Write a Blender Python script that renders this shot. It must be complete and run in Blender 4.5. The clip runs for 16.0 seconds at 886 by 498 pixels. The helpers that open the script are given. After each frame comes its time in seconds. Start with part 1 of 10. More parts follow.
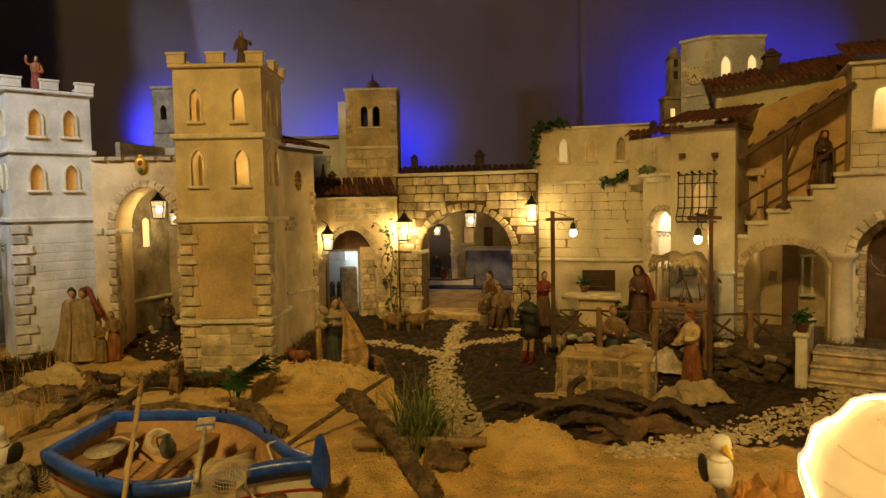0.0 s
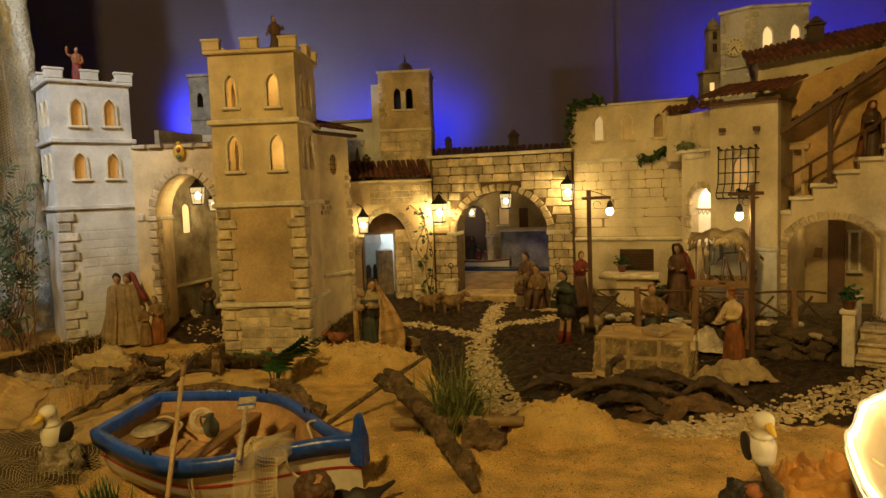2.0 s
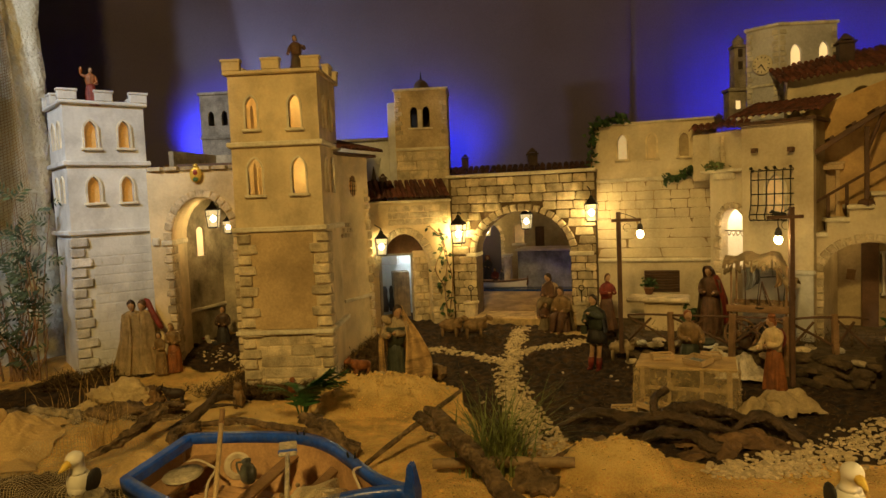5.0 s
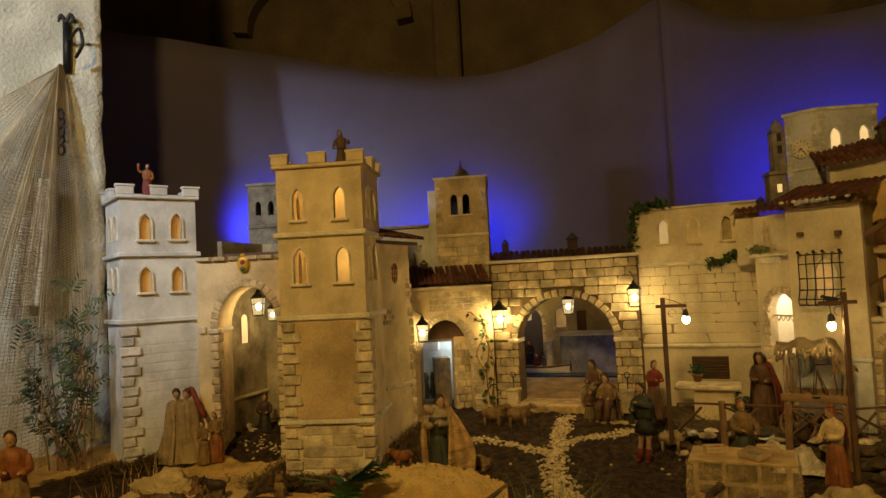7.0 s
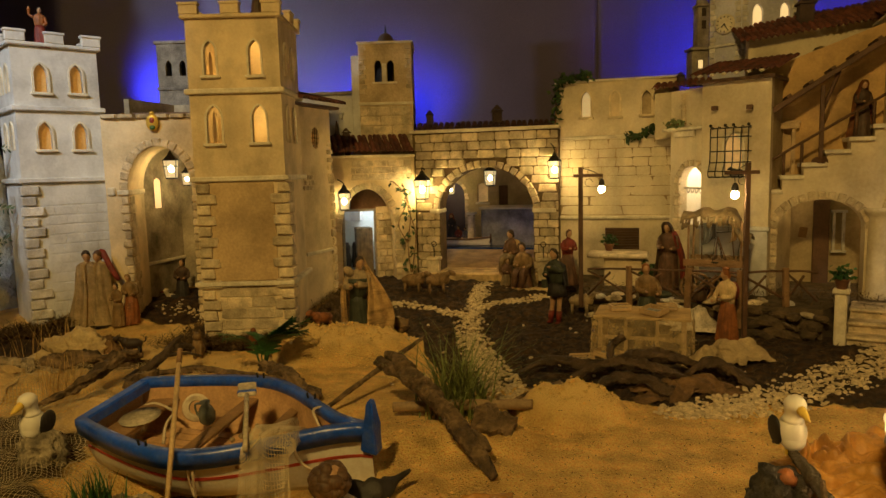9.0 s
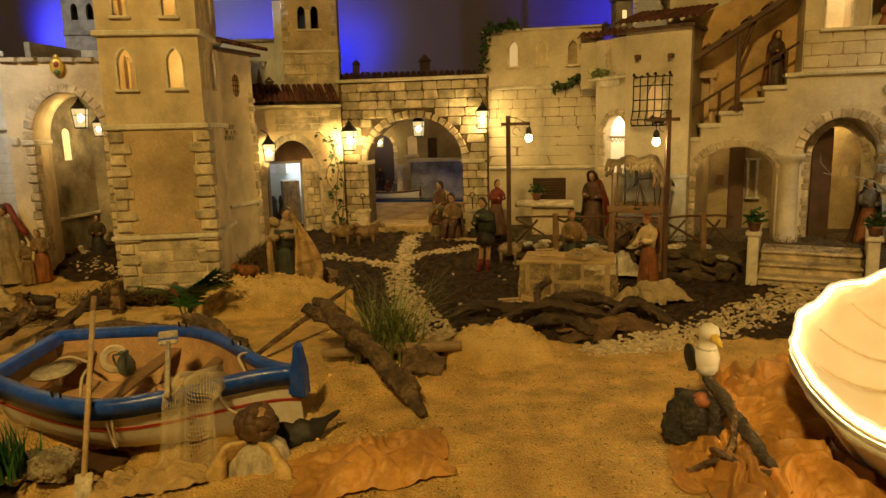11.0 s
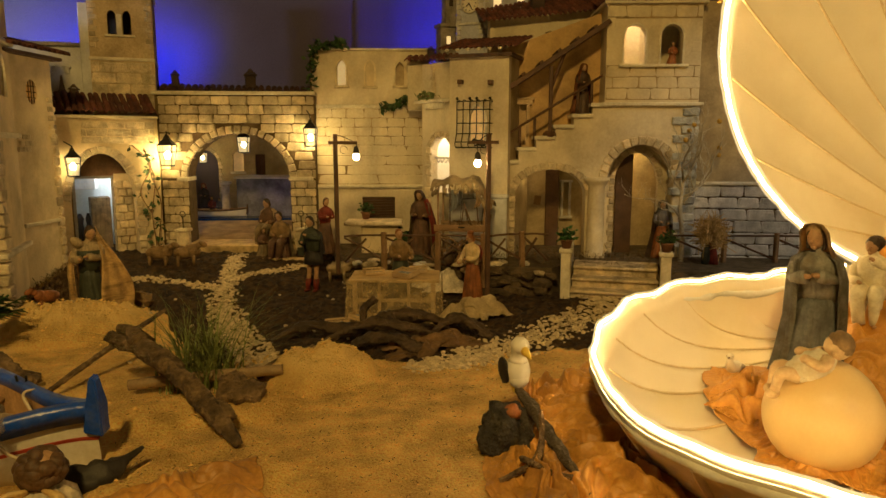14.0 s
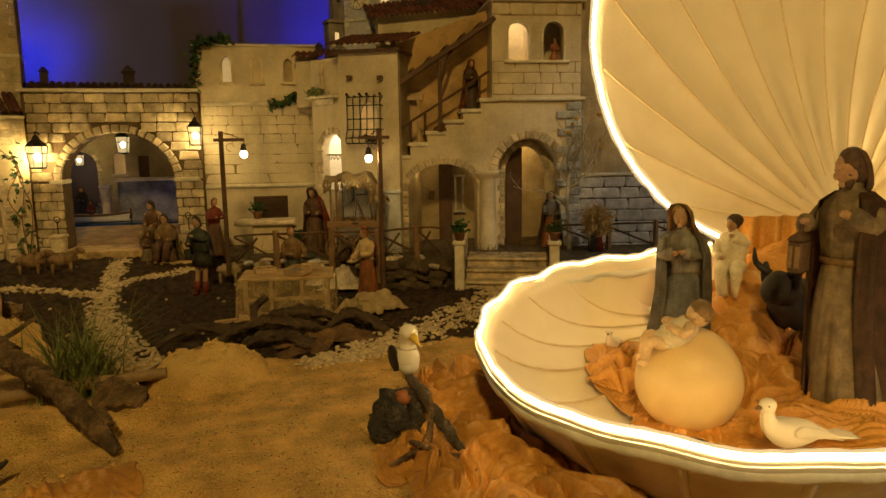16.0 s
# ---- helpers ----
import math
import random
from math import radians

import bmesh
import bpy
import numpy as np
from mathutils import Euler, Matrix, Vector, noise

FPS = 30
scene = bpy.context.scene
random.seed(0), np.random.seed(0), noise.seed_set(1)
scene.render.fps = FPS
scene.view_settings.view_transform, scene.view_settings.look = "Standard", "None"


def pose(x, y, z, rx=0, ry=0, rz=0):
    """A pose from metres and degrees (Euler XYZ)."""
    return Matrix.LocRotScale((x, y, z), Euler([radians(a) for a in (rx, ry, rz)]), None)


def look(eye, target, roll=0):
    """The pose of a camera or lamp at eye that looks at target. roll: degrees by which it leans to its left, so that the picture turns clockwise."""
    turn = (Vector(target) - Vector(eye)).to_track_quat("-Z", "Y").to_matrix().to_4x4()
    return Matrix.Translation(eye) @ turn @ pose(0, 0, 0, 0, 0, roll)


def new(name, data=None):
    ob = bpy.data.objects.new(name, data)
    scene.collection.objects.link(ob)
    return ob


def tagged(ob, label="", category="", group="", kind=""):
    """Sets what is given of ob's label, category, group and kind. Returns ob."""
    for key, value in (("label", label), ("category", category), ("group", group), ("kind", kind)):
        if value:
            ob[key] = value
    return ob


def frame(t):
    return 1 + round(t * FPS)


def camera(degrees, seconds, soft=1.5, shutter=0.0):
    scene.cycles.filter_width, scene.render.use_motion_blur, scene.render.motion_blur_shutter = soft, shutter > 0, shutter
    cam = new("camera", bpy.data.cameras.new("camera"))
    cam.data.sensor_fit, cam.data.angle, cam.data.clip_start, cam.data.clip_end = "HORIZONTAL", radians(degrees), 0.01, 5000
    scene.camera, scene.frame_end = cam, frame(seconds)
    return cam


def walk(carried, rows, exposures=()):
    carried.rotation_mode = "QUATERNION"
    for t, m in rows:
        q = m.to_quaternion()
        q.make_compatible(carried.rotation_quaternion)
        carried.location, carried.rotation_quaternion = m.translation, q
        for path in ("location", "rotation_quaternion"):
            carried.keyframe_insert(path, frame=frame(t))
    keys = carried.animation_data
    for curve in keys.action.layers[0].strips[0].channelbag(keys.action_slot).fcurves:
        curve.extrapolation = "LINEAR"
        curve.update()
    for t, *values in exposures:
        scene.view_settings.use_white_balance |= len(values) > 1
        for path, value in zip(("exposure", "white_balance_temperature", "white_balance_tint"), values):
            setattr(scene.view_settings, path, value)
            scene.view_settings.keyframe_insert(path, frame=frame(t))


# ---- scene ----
cam = camera(65.6, 16.0)
# seconds, eye x y z, yaw, pitch, roll
ROWS = [
    (0.0, 0.0109, 0.0085, 0.5249, 0.32, -3.43, 1.03),
    (0.5, 0.0059, 0.0093, 0.5223, 3.26, -3.59, 1.83),
    (1.0, 0.0103, 0.0117, 0.5208, 4.47, -4.10, 2.43),
    (1.5, 0.0160, 0.0110, 0.5177, 4.07, -4.41, 2.45),
    (2.0, 0.0122, 0.0118, 0.5165, 3.22, -4.71, 2.09),
    (2.5, 0.0002, 0.0172, 0.5127, 2.74, -5.32, 1.52),
    (3.0, -0.0199, 0.0338, 0.5100, 2.36, -6.98, 1.25),
    (5.5, -0.0973, 0.0759, 0.5725, 3.39, -1.83, 3.04),
    (6.0, -0.0965, 0.0718, 0.5805, 5.64, 0.47, 3.56),
    (6.5, -0.1009, 0.0664, 0.5861, 5.79, 1.85, 3.23),
    (7.0, -0.1021, 0.0649, 0.5811, 5.86, 3.00, 2.83),
    (7.5, -0.0943, 0.0667, 0.5695, 4.16, 2.22, 2.38),
    (8.0, -0.0936, 0.0715, 0.5568, 2.80, -0.81, 1.95),
    (8.5, -0.0860, 0.0707, 0.5309, 1.24, -3.69, 1.29),
    (9.0, -0.0877, 0.0710, 0.5141, -0.17, -6.67, 1.50),
    (11.5, -0.0717, 0.0783, 0.4770, -9.11, -10.17, 1.27),
    (12.0, -0.0606, 0.0855, 0.4816, -13.15, -9.18, 1.00),
    (12.5, -0.0599, 0.0867, 0.4863, -15.83, -8.76, 0.46),
    (13.0, -0.0581, 0.0853, 0.4906, -17.00, -8.45, 0.17),
    (13.5, -0.0544, 0.0828, 0.4885, -17.75, -8.37, -0.04),
    (14.0, -0.0467, 0.0734, 0.4806, -19.21, -8.81, -0.02),
    (14.5, -0.0427, 0.0576, 0.4820, -20.95, -9.04, -0.26),
    (15.0, -0.0692, 0.0586, 0.4837, -22.21, -5.91, -0.27),
    (15.5, -0.0568, 0.0538, 0.4661, -23.49, -6.50, 0.68),
    (16.0, -0.0211, 0.0540, 0.4592, -27.38, -8.72, 0.83),
]
walk(cam, [(t, pose(x, y, z, 90 + pitch, roll, yaw)) for t, x, y, z, yaw, pitch, roll in ROWS],
     [(0.0, -0.03), (1.5, -0.10), (3.0, -0.10), (5.5, -0.11), (6.5, -0.26), (8.0, -0.31), (9.0, -0.21), (11.5, 0.06), (12.5, 0.04), (13.5, -0.09), (14.5, -0.27), (16.0, -0.45)])

# ---------------------------------------------------------------- light
world = bpy.data.worlds.new("room_air")
scene.world = world
world.use_nodes = True
world.node_tree.nodes["Background"].inputs[0].default_value = (0.45, 0.30, 0.16, 1)
world.node_tree.nodes["Background"].inputs[1].default_value = 0.003
scene.view_settings.exposure = 0.0


def lamp(name, kind, place, watts, colour, radius=0.02, target=None, parent=None, spot=60):
    data = bpy.data.lights.new(name, kind)
    data.energy, data.color = watts, colour
    if kind == "AREA":
        data.size = radius
    else:
        data.shadow_soft_size = radius
    if kind == "SPOT":
        data.spot_size, data.spot_blend = radians(spot), 0.7
    ob = new(name, data)
    m = look(place, target) if target else Matrix.Translation(place)
    if parent:
        ob.parent = parent
    ob.matrix_basis = m
    return ob


WARM = (1.0, 0.645, 0.175)
BULB = (1.0, 0.68, 0.23)
BLUE = (0.03, 0.04, 1.0)
# gallery spots of the hall, above and behind the viewer, with two added fills
lamp("unseen_hall_spot", "AREA", (-0.75, -1.2, 2.5), 72, WARM, 0.25, target=(0.1, 2.2, 0.35))
lamp("unseen_hall_spot", "SPOT", (-1.9, -0.8, 2.4), 400, (0.70, 0.84, 1.0), 0.12, target=(-1.72, 2.25, 1.1), spot=31)
# added fill that brightens the block wall and tree on the far right
lamp("unseen_hall_spot", "SPOT", (2.1, -0.4, 2.8), 150, (1.0, 0.86, 0.62), 0.1, target=(1.66, 1.98, 0.30), spot=19)
# added fill that whitens the outside of the shell bowl
lamp("unseen_hall_spot", "SPOT", (1.3, -2.2, 1.9), 42, (1.0, 0.88, 0.68), 0.1, target=(0.80, 0.45, 0.04), spot=20)
lamp("unseen_hall_spot", "SPOT", (-1.0, -1.0, 2.6), 62, (1.0, 0.70, 0.26), 0.08, target=(-0.78, 1.98, 0.30), spot=27)
# blue wall washers hidden behind the houses
for x, y, z, w in ((-1.36, 3.28, 0.90, 17), (-1.24, 3.36, 0.95, 5), (-0.62, 3.42, 0.84, 6), (-0.40, 3.44, 0.92, 5), (-0.17, 3.44, 0.86, 7), (0.98, 3.24, 0.98, 2), (1.12, 3.18, 1.02, 6), (1.32, 3.04, 1.12, 7), (1.55, 2.95, 1.15, 4)):
    lamp("blue_washer", "SPOT", (x, y, z), w, BLUE, 0.03, target=(x * 1.02, y + 0.3, z + 0.05), spot=130)
# cool flood behind the towers that whitens a strip of the cloth
lamp("cool_flood", "SPOT", (-0.95, 2.98, 1.0), 15, (0.72, 0.84, 1.0), 0.012, target=(-0.48, 3.54, 1.36), spot=120).data.spot_blend = 0.10
# warm hall spot that grazes over the roofs on to the middle of the cloth
lamp("unseen_hall_spot", "SPOT", (0.15, -1.5, 3.0), 62, (1.0, 0.62, 0.26), 0.1, target=(0.28, 3.6, 1.45), spot=17)

# ---------------------------------------------------------------- materials
MATS = {}


def mat(name, base, rough=0.85, var=0.22, scale=14.0, fine=160.0, bump=0.25, dist=0.004, stain=None, amount=0.5,
        stain_scale=5.0, metal=0.0, rnd=0.0, glow=0.0, glow_colour=None, island=False, trans=0.0, streak=0.0, streak_scale=(11, 11, 2.2), speckle=0.38):
    if name in MATS:
        return MATS[name]
    m = bpy.data.materials.new(name)
    m.use_nodes = True
    t = m.node_tree
    n, link = t.nodes, t.links.new
    b = n["Principled BSDF"]
    b.inputs["Roughness"].default_value = rough
    b.inputs["Metallic"].default_value = metal
    geo = n.new("ShaderNodeNewGeometry")
    big, small = n.new("ShaderNodeTexNoise"), n.new("ShaderNodeTexNoise")
    big.inputs["Scale"].default_value, big.inputs["Detail"].default_value = scale, 6
    small.inputs["Scale"].default_value, small.inputs["Detail"].default_value = fine, 4
    for x in (big, small):
        link(geo.outputs["Position"], x.inputs["Vector"])
    ramp = n.new("ShaderNodeValToRGB")
    ramp.color_ramp.elements[0].position, ramp.color_ramp.elements[1].position = 0.32, 0.68
    ramp.color_ramp.elements[0].color = (*[c * (1 - var) for c in base], 1)
    ramp.color_ramp.elements[1].color = (*[min(1, c * (1 + var)) for c in base], 1)
    link(big.outputs["Fac"], ramp.inputs["Fac"])
    col = ramp.outputs["Color"]
    grain = n.new("ShaderNodeMix")
    grain.data_type, grain.blend_type = "RGBA", "OVERLAY"
    grain.inputs[0].default_value = speckle
    link(col, grain.inputs[6]), link(small.outputs["Fac"], grain.inputs[7])
    col = grain.outputs[2]
    if stain:
        dirt = n.new("ShaderNodeTexNoise")
        dirt.inputs["Scale"].default_value, dirt.inputs["Detail"].default_value, dirt.inputs["Roughness"].default_value = stain_scale, 8, 0.65
        link(geo.outputs["Position"], dirt.inputs["Vector"])
        dr = n.new("ShaderNodeMapRange")
        dr.inputs[1].default_value, dr.inputs[2].default_value, dr.inputs[4].default_value = 0.47, 0.72, amount
        link(dirt.outputs["Fac"], dr.inputs[0])
        mx = n.new("ShaderNodeMix")
        mx.data_type = "RGBA"
        mx.inputs[7].default_value = (*stain, 1)
        link(dr.outputs[0], mx.inputs[0]), link(col, mx.inputs[6])
        col = mx.outputs[2]
    if streak:
        mp = n.new("ShaderNodeMapping")
        mp.inputs["Scale"].default_value = streak_scale
        link(geo.outputs["Position"], mp.inputs["Vector"])
        sn = n.new("ShaderNodeTexNoise")
        sn.inputs["Scale"].default_value, sn.inputs["Detail"].default_value = 1.0, 3
        link(mp.outputs[0], sn.inputs["Vector"])
        sr = n.new("ShaderNodeMapRange")
        sr.inputs[1].default_value, sr.inputs[2].default_value, sr.inputs[3].default_value, sr.inputs[4].default_value = 0.50, 0.75, 1.0, 1.0 - streak
        link(sn.outputs["Fac"], sr.inputs[0])
        sm = n.new("ShaderNodeMix")
        sm.data_type, sm.blend_type = "RGBA", "MULTIPLY"
        sm.inputs[0].default_value = 1
        link(col, sm.inputs[6]), link(sr.outputs[0], sm.inputs[7])
        col = sm.outputs[2]
    if rnd:
        info = geo if island else n.new("ShaderNodeObjectInfo")
        rr = n.new("ShaderNodeMapRange")
        rr.inputs[3].default_value, rr.inputs[4].default_value = 1 - rnd, 1 + rnd
        link(info.outputs["Random Per Island" if island else "Random"], rr.inputs[0])
        mul = n.new("ShaderNodeMix")
        mul.data_type, mul.blend_type = "RGBA", "MULTIPLY"
        mul.inputs[0].default_value = 1
        link(col, mul.inputs[6]), link(rr.outputs[0], mul.inputs[7])
        col = mul.outputs[2]
    link(col, b.inputs["Base Color"])
    if bump:
        bp = n.new("ShaderNodeBump")
        bp.inputs["Strength"].default_value, bp.inputs["Distance"].default_value = bump, dist
        add = n.new("ShaderNodeMath")
        link(big.outputs["Fac"], add.inputs[0]), link(small.outputs["Fac"], add.inputs[1])
        link(add.outputs[0], bp.inputs["Height"]), link(bp.outputs["Normal"], b.inputs["Normal"])
    if glow:
        b.inputs["Emission Color"].default_value = (*(glow_colour or base), 1)
        b.inputs["Emission Strength"].default_value = glow
    if trans:
        b.inputs["Transmission Weight"].default_value = trans
    MATS[name] = m
    return m


GRIME = (0.11, 0.072, 0.038)
plaster = mat("cream_plaster", (0.72, 0.58, 0.36), 0.9, 0.16, 9, 130, 0.22, 0.004, GRIME, 0.42, 7, speckle=0.2, streak=0.22)
plaster_white = mat("whitewashed_plaster", (0.66, 0.65, 0.62), 0.9, 0.15, 9, 130, 0.22, 0.004, (0.2, 0.18, 0.17), 0.5, 7, speckle=0.25, streak=0.22)
plaster_pale = mat("pale_plaster", (0.68, 0.58, 0.40), 0.9, 0.15, 9, 120, 0.22, 0.004, (0.26, 0.18, 0.09), 0.5, 5, speckle=0.25, streak=0.22)
plaster_ochre = mat("ochre_plaster", (0.46, 0.36, 0.21), 0.9, 0.22, 9, 120, 0.22, 0.004, GRIME, 0.6, 6, speckle=0.25, streak=0.25)
stone_m = mat("cut_stone", (0.62, 0.51, 0.34), 0.88, 0.25, 30, 200, 0.7, 0.005, GRIME, 0.7, 12, rnd=0.26)
stone_white = mat("white_stone", (0.66, 0.63, 0.58), 0.88, 0.2, 30, 200, 0.7, 0.005, (0.22, 0.19, 0.16), 0.55, 14, rnd=0.15)
stone_cool = mat("blue_grey_stone", (0.50, 0.51, 0.50), 0.88, 0.25, 30, 200, 0.7, 0.005, (0.16, 0.15, 0.12), 0.7, 14, rnd=0.25)
stone_dark = mat("weathered_stone", (0.30, 0.26, 0.20), 0.9, 0.3, 25, 180, 0.8, 0.006, (0.06, 0.045, 0.03), 0.7, 12, rnd=0.3)
joint = mat("mortar_joint", (0.13, 0.088, 0.045), 0.95, 0.25, 30, 180, 0.4)
trim_m = mat("moulded_trim", (0.72, 0.65, 0.50), 0.85, 0.15, 20, 150, 0.4, 0.003, GRIME, 0.4, 12)
terracotta = mat("terracotta_tile", (0.115, 0.036, 0.022), 0.8, 0.35, 25, 160, 0.5, 0.004, (0.05, 0.03, 0.025), 0.6, 14, rnd=0.35)
wood_dark = mat("dark_stained_wood", (0.10, 0.05, 0.025), 0.65, 0.3, 20, 220, 0.4, 0.003)
wood_mid = mat("brown_wood", (0.26, 0.15, 0.07), 0.7, 0.3, 20, 220, 0.4, 0.003)
wood_pale = mat("pale_wood", (0.52, 0.37, 0.20), 0.6, 0.2, 20, 220, 0.3, 0.002)
drift = mat("driftwood", (0.18, 0.115, 0.058), 0.85, 0.55, 34, 110, 1.0, 0.014, (0.022, 0.012, 0.007), 0.95, 20, speckle=0.8)
iron = mat("wrought_iron", (0.03, 0.027, 0.025), 0.5, 0.3, 40, 200, 0.3, 0.001, metal=0.7)
# near-black colour that stands in for the shade inside openings
dark_in = mat("shade_painted_interior", (0.05, 0.035, 0.025), 0.95, 0.2)
leaf_m = mat("ivy_leaf", (0.035, 0.075, 0.02), 0.55, 0.4, 40, 200, 0.2, 0.001, rnd=0.35, island=True)
leaf_bright = mat("green_leaf", (0.03, 0.10, 0.03), 0.45, 0.4, 40, 200, 0.2, 0.001, rnd=0.35, island=True)
grass_m = mat("grass_blade", (0.16, 0.19, 0.05), 0.55, 0.4, 40, 200, 0.1, 0.001, rnd=0.4, island=True)
straw = mat("dry_straw", (0.50, 0.32, 0.11), 0.8, 0.35, 40, 200, 0.2, 0.001, rnd=0.35, island=True)
sacking = mat("jute_sacking", (0.50, 0.34, 0.15), 0.95, 0.25, 20, 260, 0.5, 0.002)
bulb_glow = mat("lit_bulb", (1, 0.8, 0.5), glow=80, glow_colour=(1, 0.76, 0.36), bump=0)
amber_pane = mat("lit_amber_pane", (0.55, 0.32, 0.10), 0.6, 0.15, glow=0.13, glow_colour=(1, 0.42, 0.07), bump=0)
warm_pane = mat("lit_cream_pane", (0.7, 0.6, 0.4), 0.6, 0.15, glow=0.9, glow_colour=(1, 0.68, 0.28), bump=0)


def painted_glow_material(name, colour, strength, share):
    """Clear shader mixed with emission: a glow painted into the sleeve or pane itself."""
    m = bpy.data.materials.new(name)
    m.use_nodes = True
    n, link = m.node_tree.nodes, m.node_tree.links.new
    n.remove(n["Principled BSDF"])
    clear, glow, mx = n.new("ShaderNodeBsdfTransparent"), n.new("ShaderNodeEmission"), n.new("ShaderNodeMixShader")
    glow.inputs[0].default_value, glow.inputs[1].default_value = (*colour, 1), strength
    mx.inputs[0].default_value = share
    link(clear.outputs[0], mx.inputs[1]), link(glow.outputs[0], mx.inputs[2]), link(mx.outputs[0], n["Material Output"].inputs[0])
    return m


# the panes emit a faint glow of their own round the bulb
frosted = painted_glow_material("frosted_glass_painted_glow", (1.0, 0.74, 0.34), 1.5, 0.32)

# ---------------------------------------------------------------- builders
JIT = random.Random(7)


def mesh_of(name, bm, mats):
    me = bpy.data.meshes.new(name)
    bmesh.ops.recalc_face_normals(bm, faces=bm.faces)
    bm.to_mesh(me)
    bm.free()
    for x in mats if isinstance(mats, (list, tuple)) else [mats]:
        me.materials.append(x)
    return me


def thing(name, m, label, category, group="", kind=""):
    ob = new(name)
    ob.empty_display_size = 0.05
    ob.matrix_basis = m
    return tagged(ob, label, category, group, kind)


def part(name, bm, material, parent, label="", m=None, smooth=False):
    ob = new(name, mesh_of(name, bm, material))
    if smooth:
        for p in ob.data.polygons:
            p.use_smooth = True
    ob.parent = parent
    if m is not None:
        ob.matrix_basis = m
    return tagged(ob, label)


def single(name, bm, material, m, label, category, group="", kind="", smooth=False):
    ob = part(name, bm, material, None, label, m, smooth)
    return tagged(ob, "", category, group, kind)


def frame_at(x, y, z=0.0, deg=0.0):
    return pose(x, y, z, 0, 0, deg)


def box(bm, x0, y0, z0, x1, y1, z1, bevel=0.0, index=0, m=None):
    vs = bmesh.ops.create_cube(bm, size=1)["verts"]
    bmesh.ops.scale(bm, vec=(x1 - x0, y1 - y0, z1 - z0), verts=vs)
    bmesh.ops.translate(bm, vec=((x0 + x1) / 2, (y0 + y1) / 2, (z0 + z1) / 2), verts=vs)
    fs = list({f for v in vs for f in v.link_faces})
    if bevel:
        r = bmesh.ops.bevel(bm, geom=list({e for v in vs for e in v.link_edges}), offset=bevel, segments=1, affect="EDGES", profile=0.5)
        vs = list({v for f in r["faces"] for v in f.verts} | {v for v in vs if v.is_valid})
        fs = list({f for v in vs for f in v.link_faces})
    for f in fs:
        f.material_index = index
    if m is not None:
        bmesh.ops.transform(bm, matrix=m, verts=vs)
    return vs


def ball(bm, c, r, index=0, m=None, seg=14, rings=9, rot=None):
    vs = bmesh.ops.create_uvsphere(bm, u_segments=seg, v_segments=rings, radius=1)["verts"]
    r = r if isinstance(r, (tuple, list)) else (r, r, r)
    mm = Matrix.Translation(c) @ (rot or Matrix()) @ Matrix.Diagonal((*r, 1))
    if m is not None:
        mm = m @ mm
    bmesh.ops.transform(bm, matrix=mm, verts=vs)
    for f in {f for v in vs for f in v.link_faces}:
        f.material_index, f.smooth = index, True
    return vs


def tube(bm, pts, rad, seg=8, index=0, cap=True, wob=0.0, seed=0, flat=1.0):
    """A bent tube through pts; rad: one radius or one a point."""
    pts = [Vector(p) for p in pts]
    rad = rad if isinstance(rad, (list, tuple)) else [rad] * len(pts)
    rings = []
    side = None
    for i, p in enumerate(pts):
        d = (pts[min(i + 1, len(pts) - 1)] - pts[max(i - 1, 0)]).normalized()
        if side is None:
            side = d.orthogonal().normalized()
        side = (side - d * side.dot(d)).normalized()
        up = d.cross(side)
        ring = []
        for k in range(seg):
            a = 2 * math.pi * k / seg
            w = 1 + wob * (noise.noise(Vector((p.x * 22 + seed, p.y * 22 + 1.6 * math.cos(a), p.z * 22 + 1.6 * math.sin(a)))) + 0.6 * noise.noise(Vector((p.x * 70 + seed, p.y * 70 + 3.5 * math.cos(a), p.z * 70 + 3.5 * math.sin(a))))) if wob else 1
            ring.append(bm.verts.new(p + rad[i] * w * (math.cos(a) * side + math.sin(a) * up * flat)))
        rings.append(ring)
    fs = []
    for a, b in zip(rings, rings[1:]):
        for k in range(seg):
            fs.append(bm.faces.new((a[k], a[(k + 1) % seg], b[(k + 1) % seg], b[k])))
    if cap:
        fs += [bm.faces.new(rings[0][::-1]), bm.faces.new(rings[-1])]
    for f in fs:
        f.material_index, f.smooth = index, True
    return rings


def curve_pts(pts, n=24):
    """A smooth line through a few points."""
    p = [Vector(q) for q in pts]
    p = [p[0] * 2 - p[1]] + p + [p[-1] * 2 - p[-2]]
    out = []
    segs = len(p) - 3
    for i in range(n + 1):
        t = i / n * segs
        k = min(int(t), segs - 1)
        t -= k
        a, b, c, d = p[k:k + 4]
        out.append(0.5 * ((2 * b) + (c - a) * t + (2 * a - 5 * b + 4 * c - d) * t * t + (3 * b - a - 3 * c + d) * t ** 3))
    return out


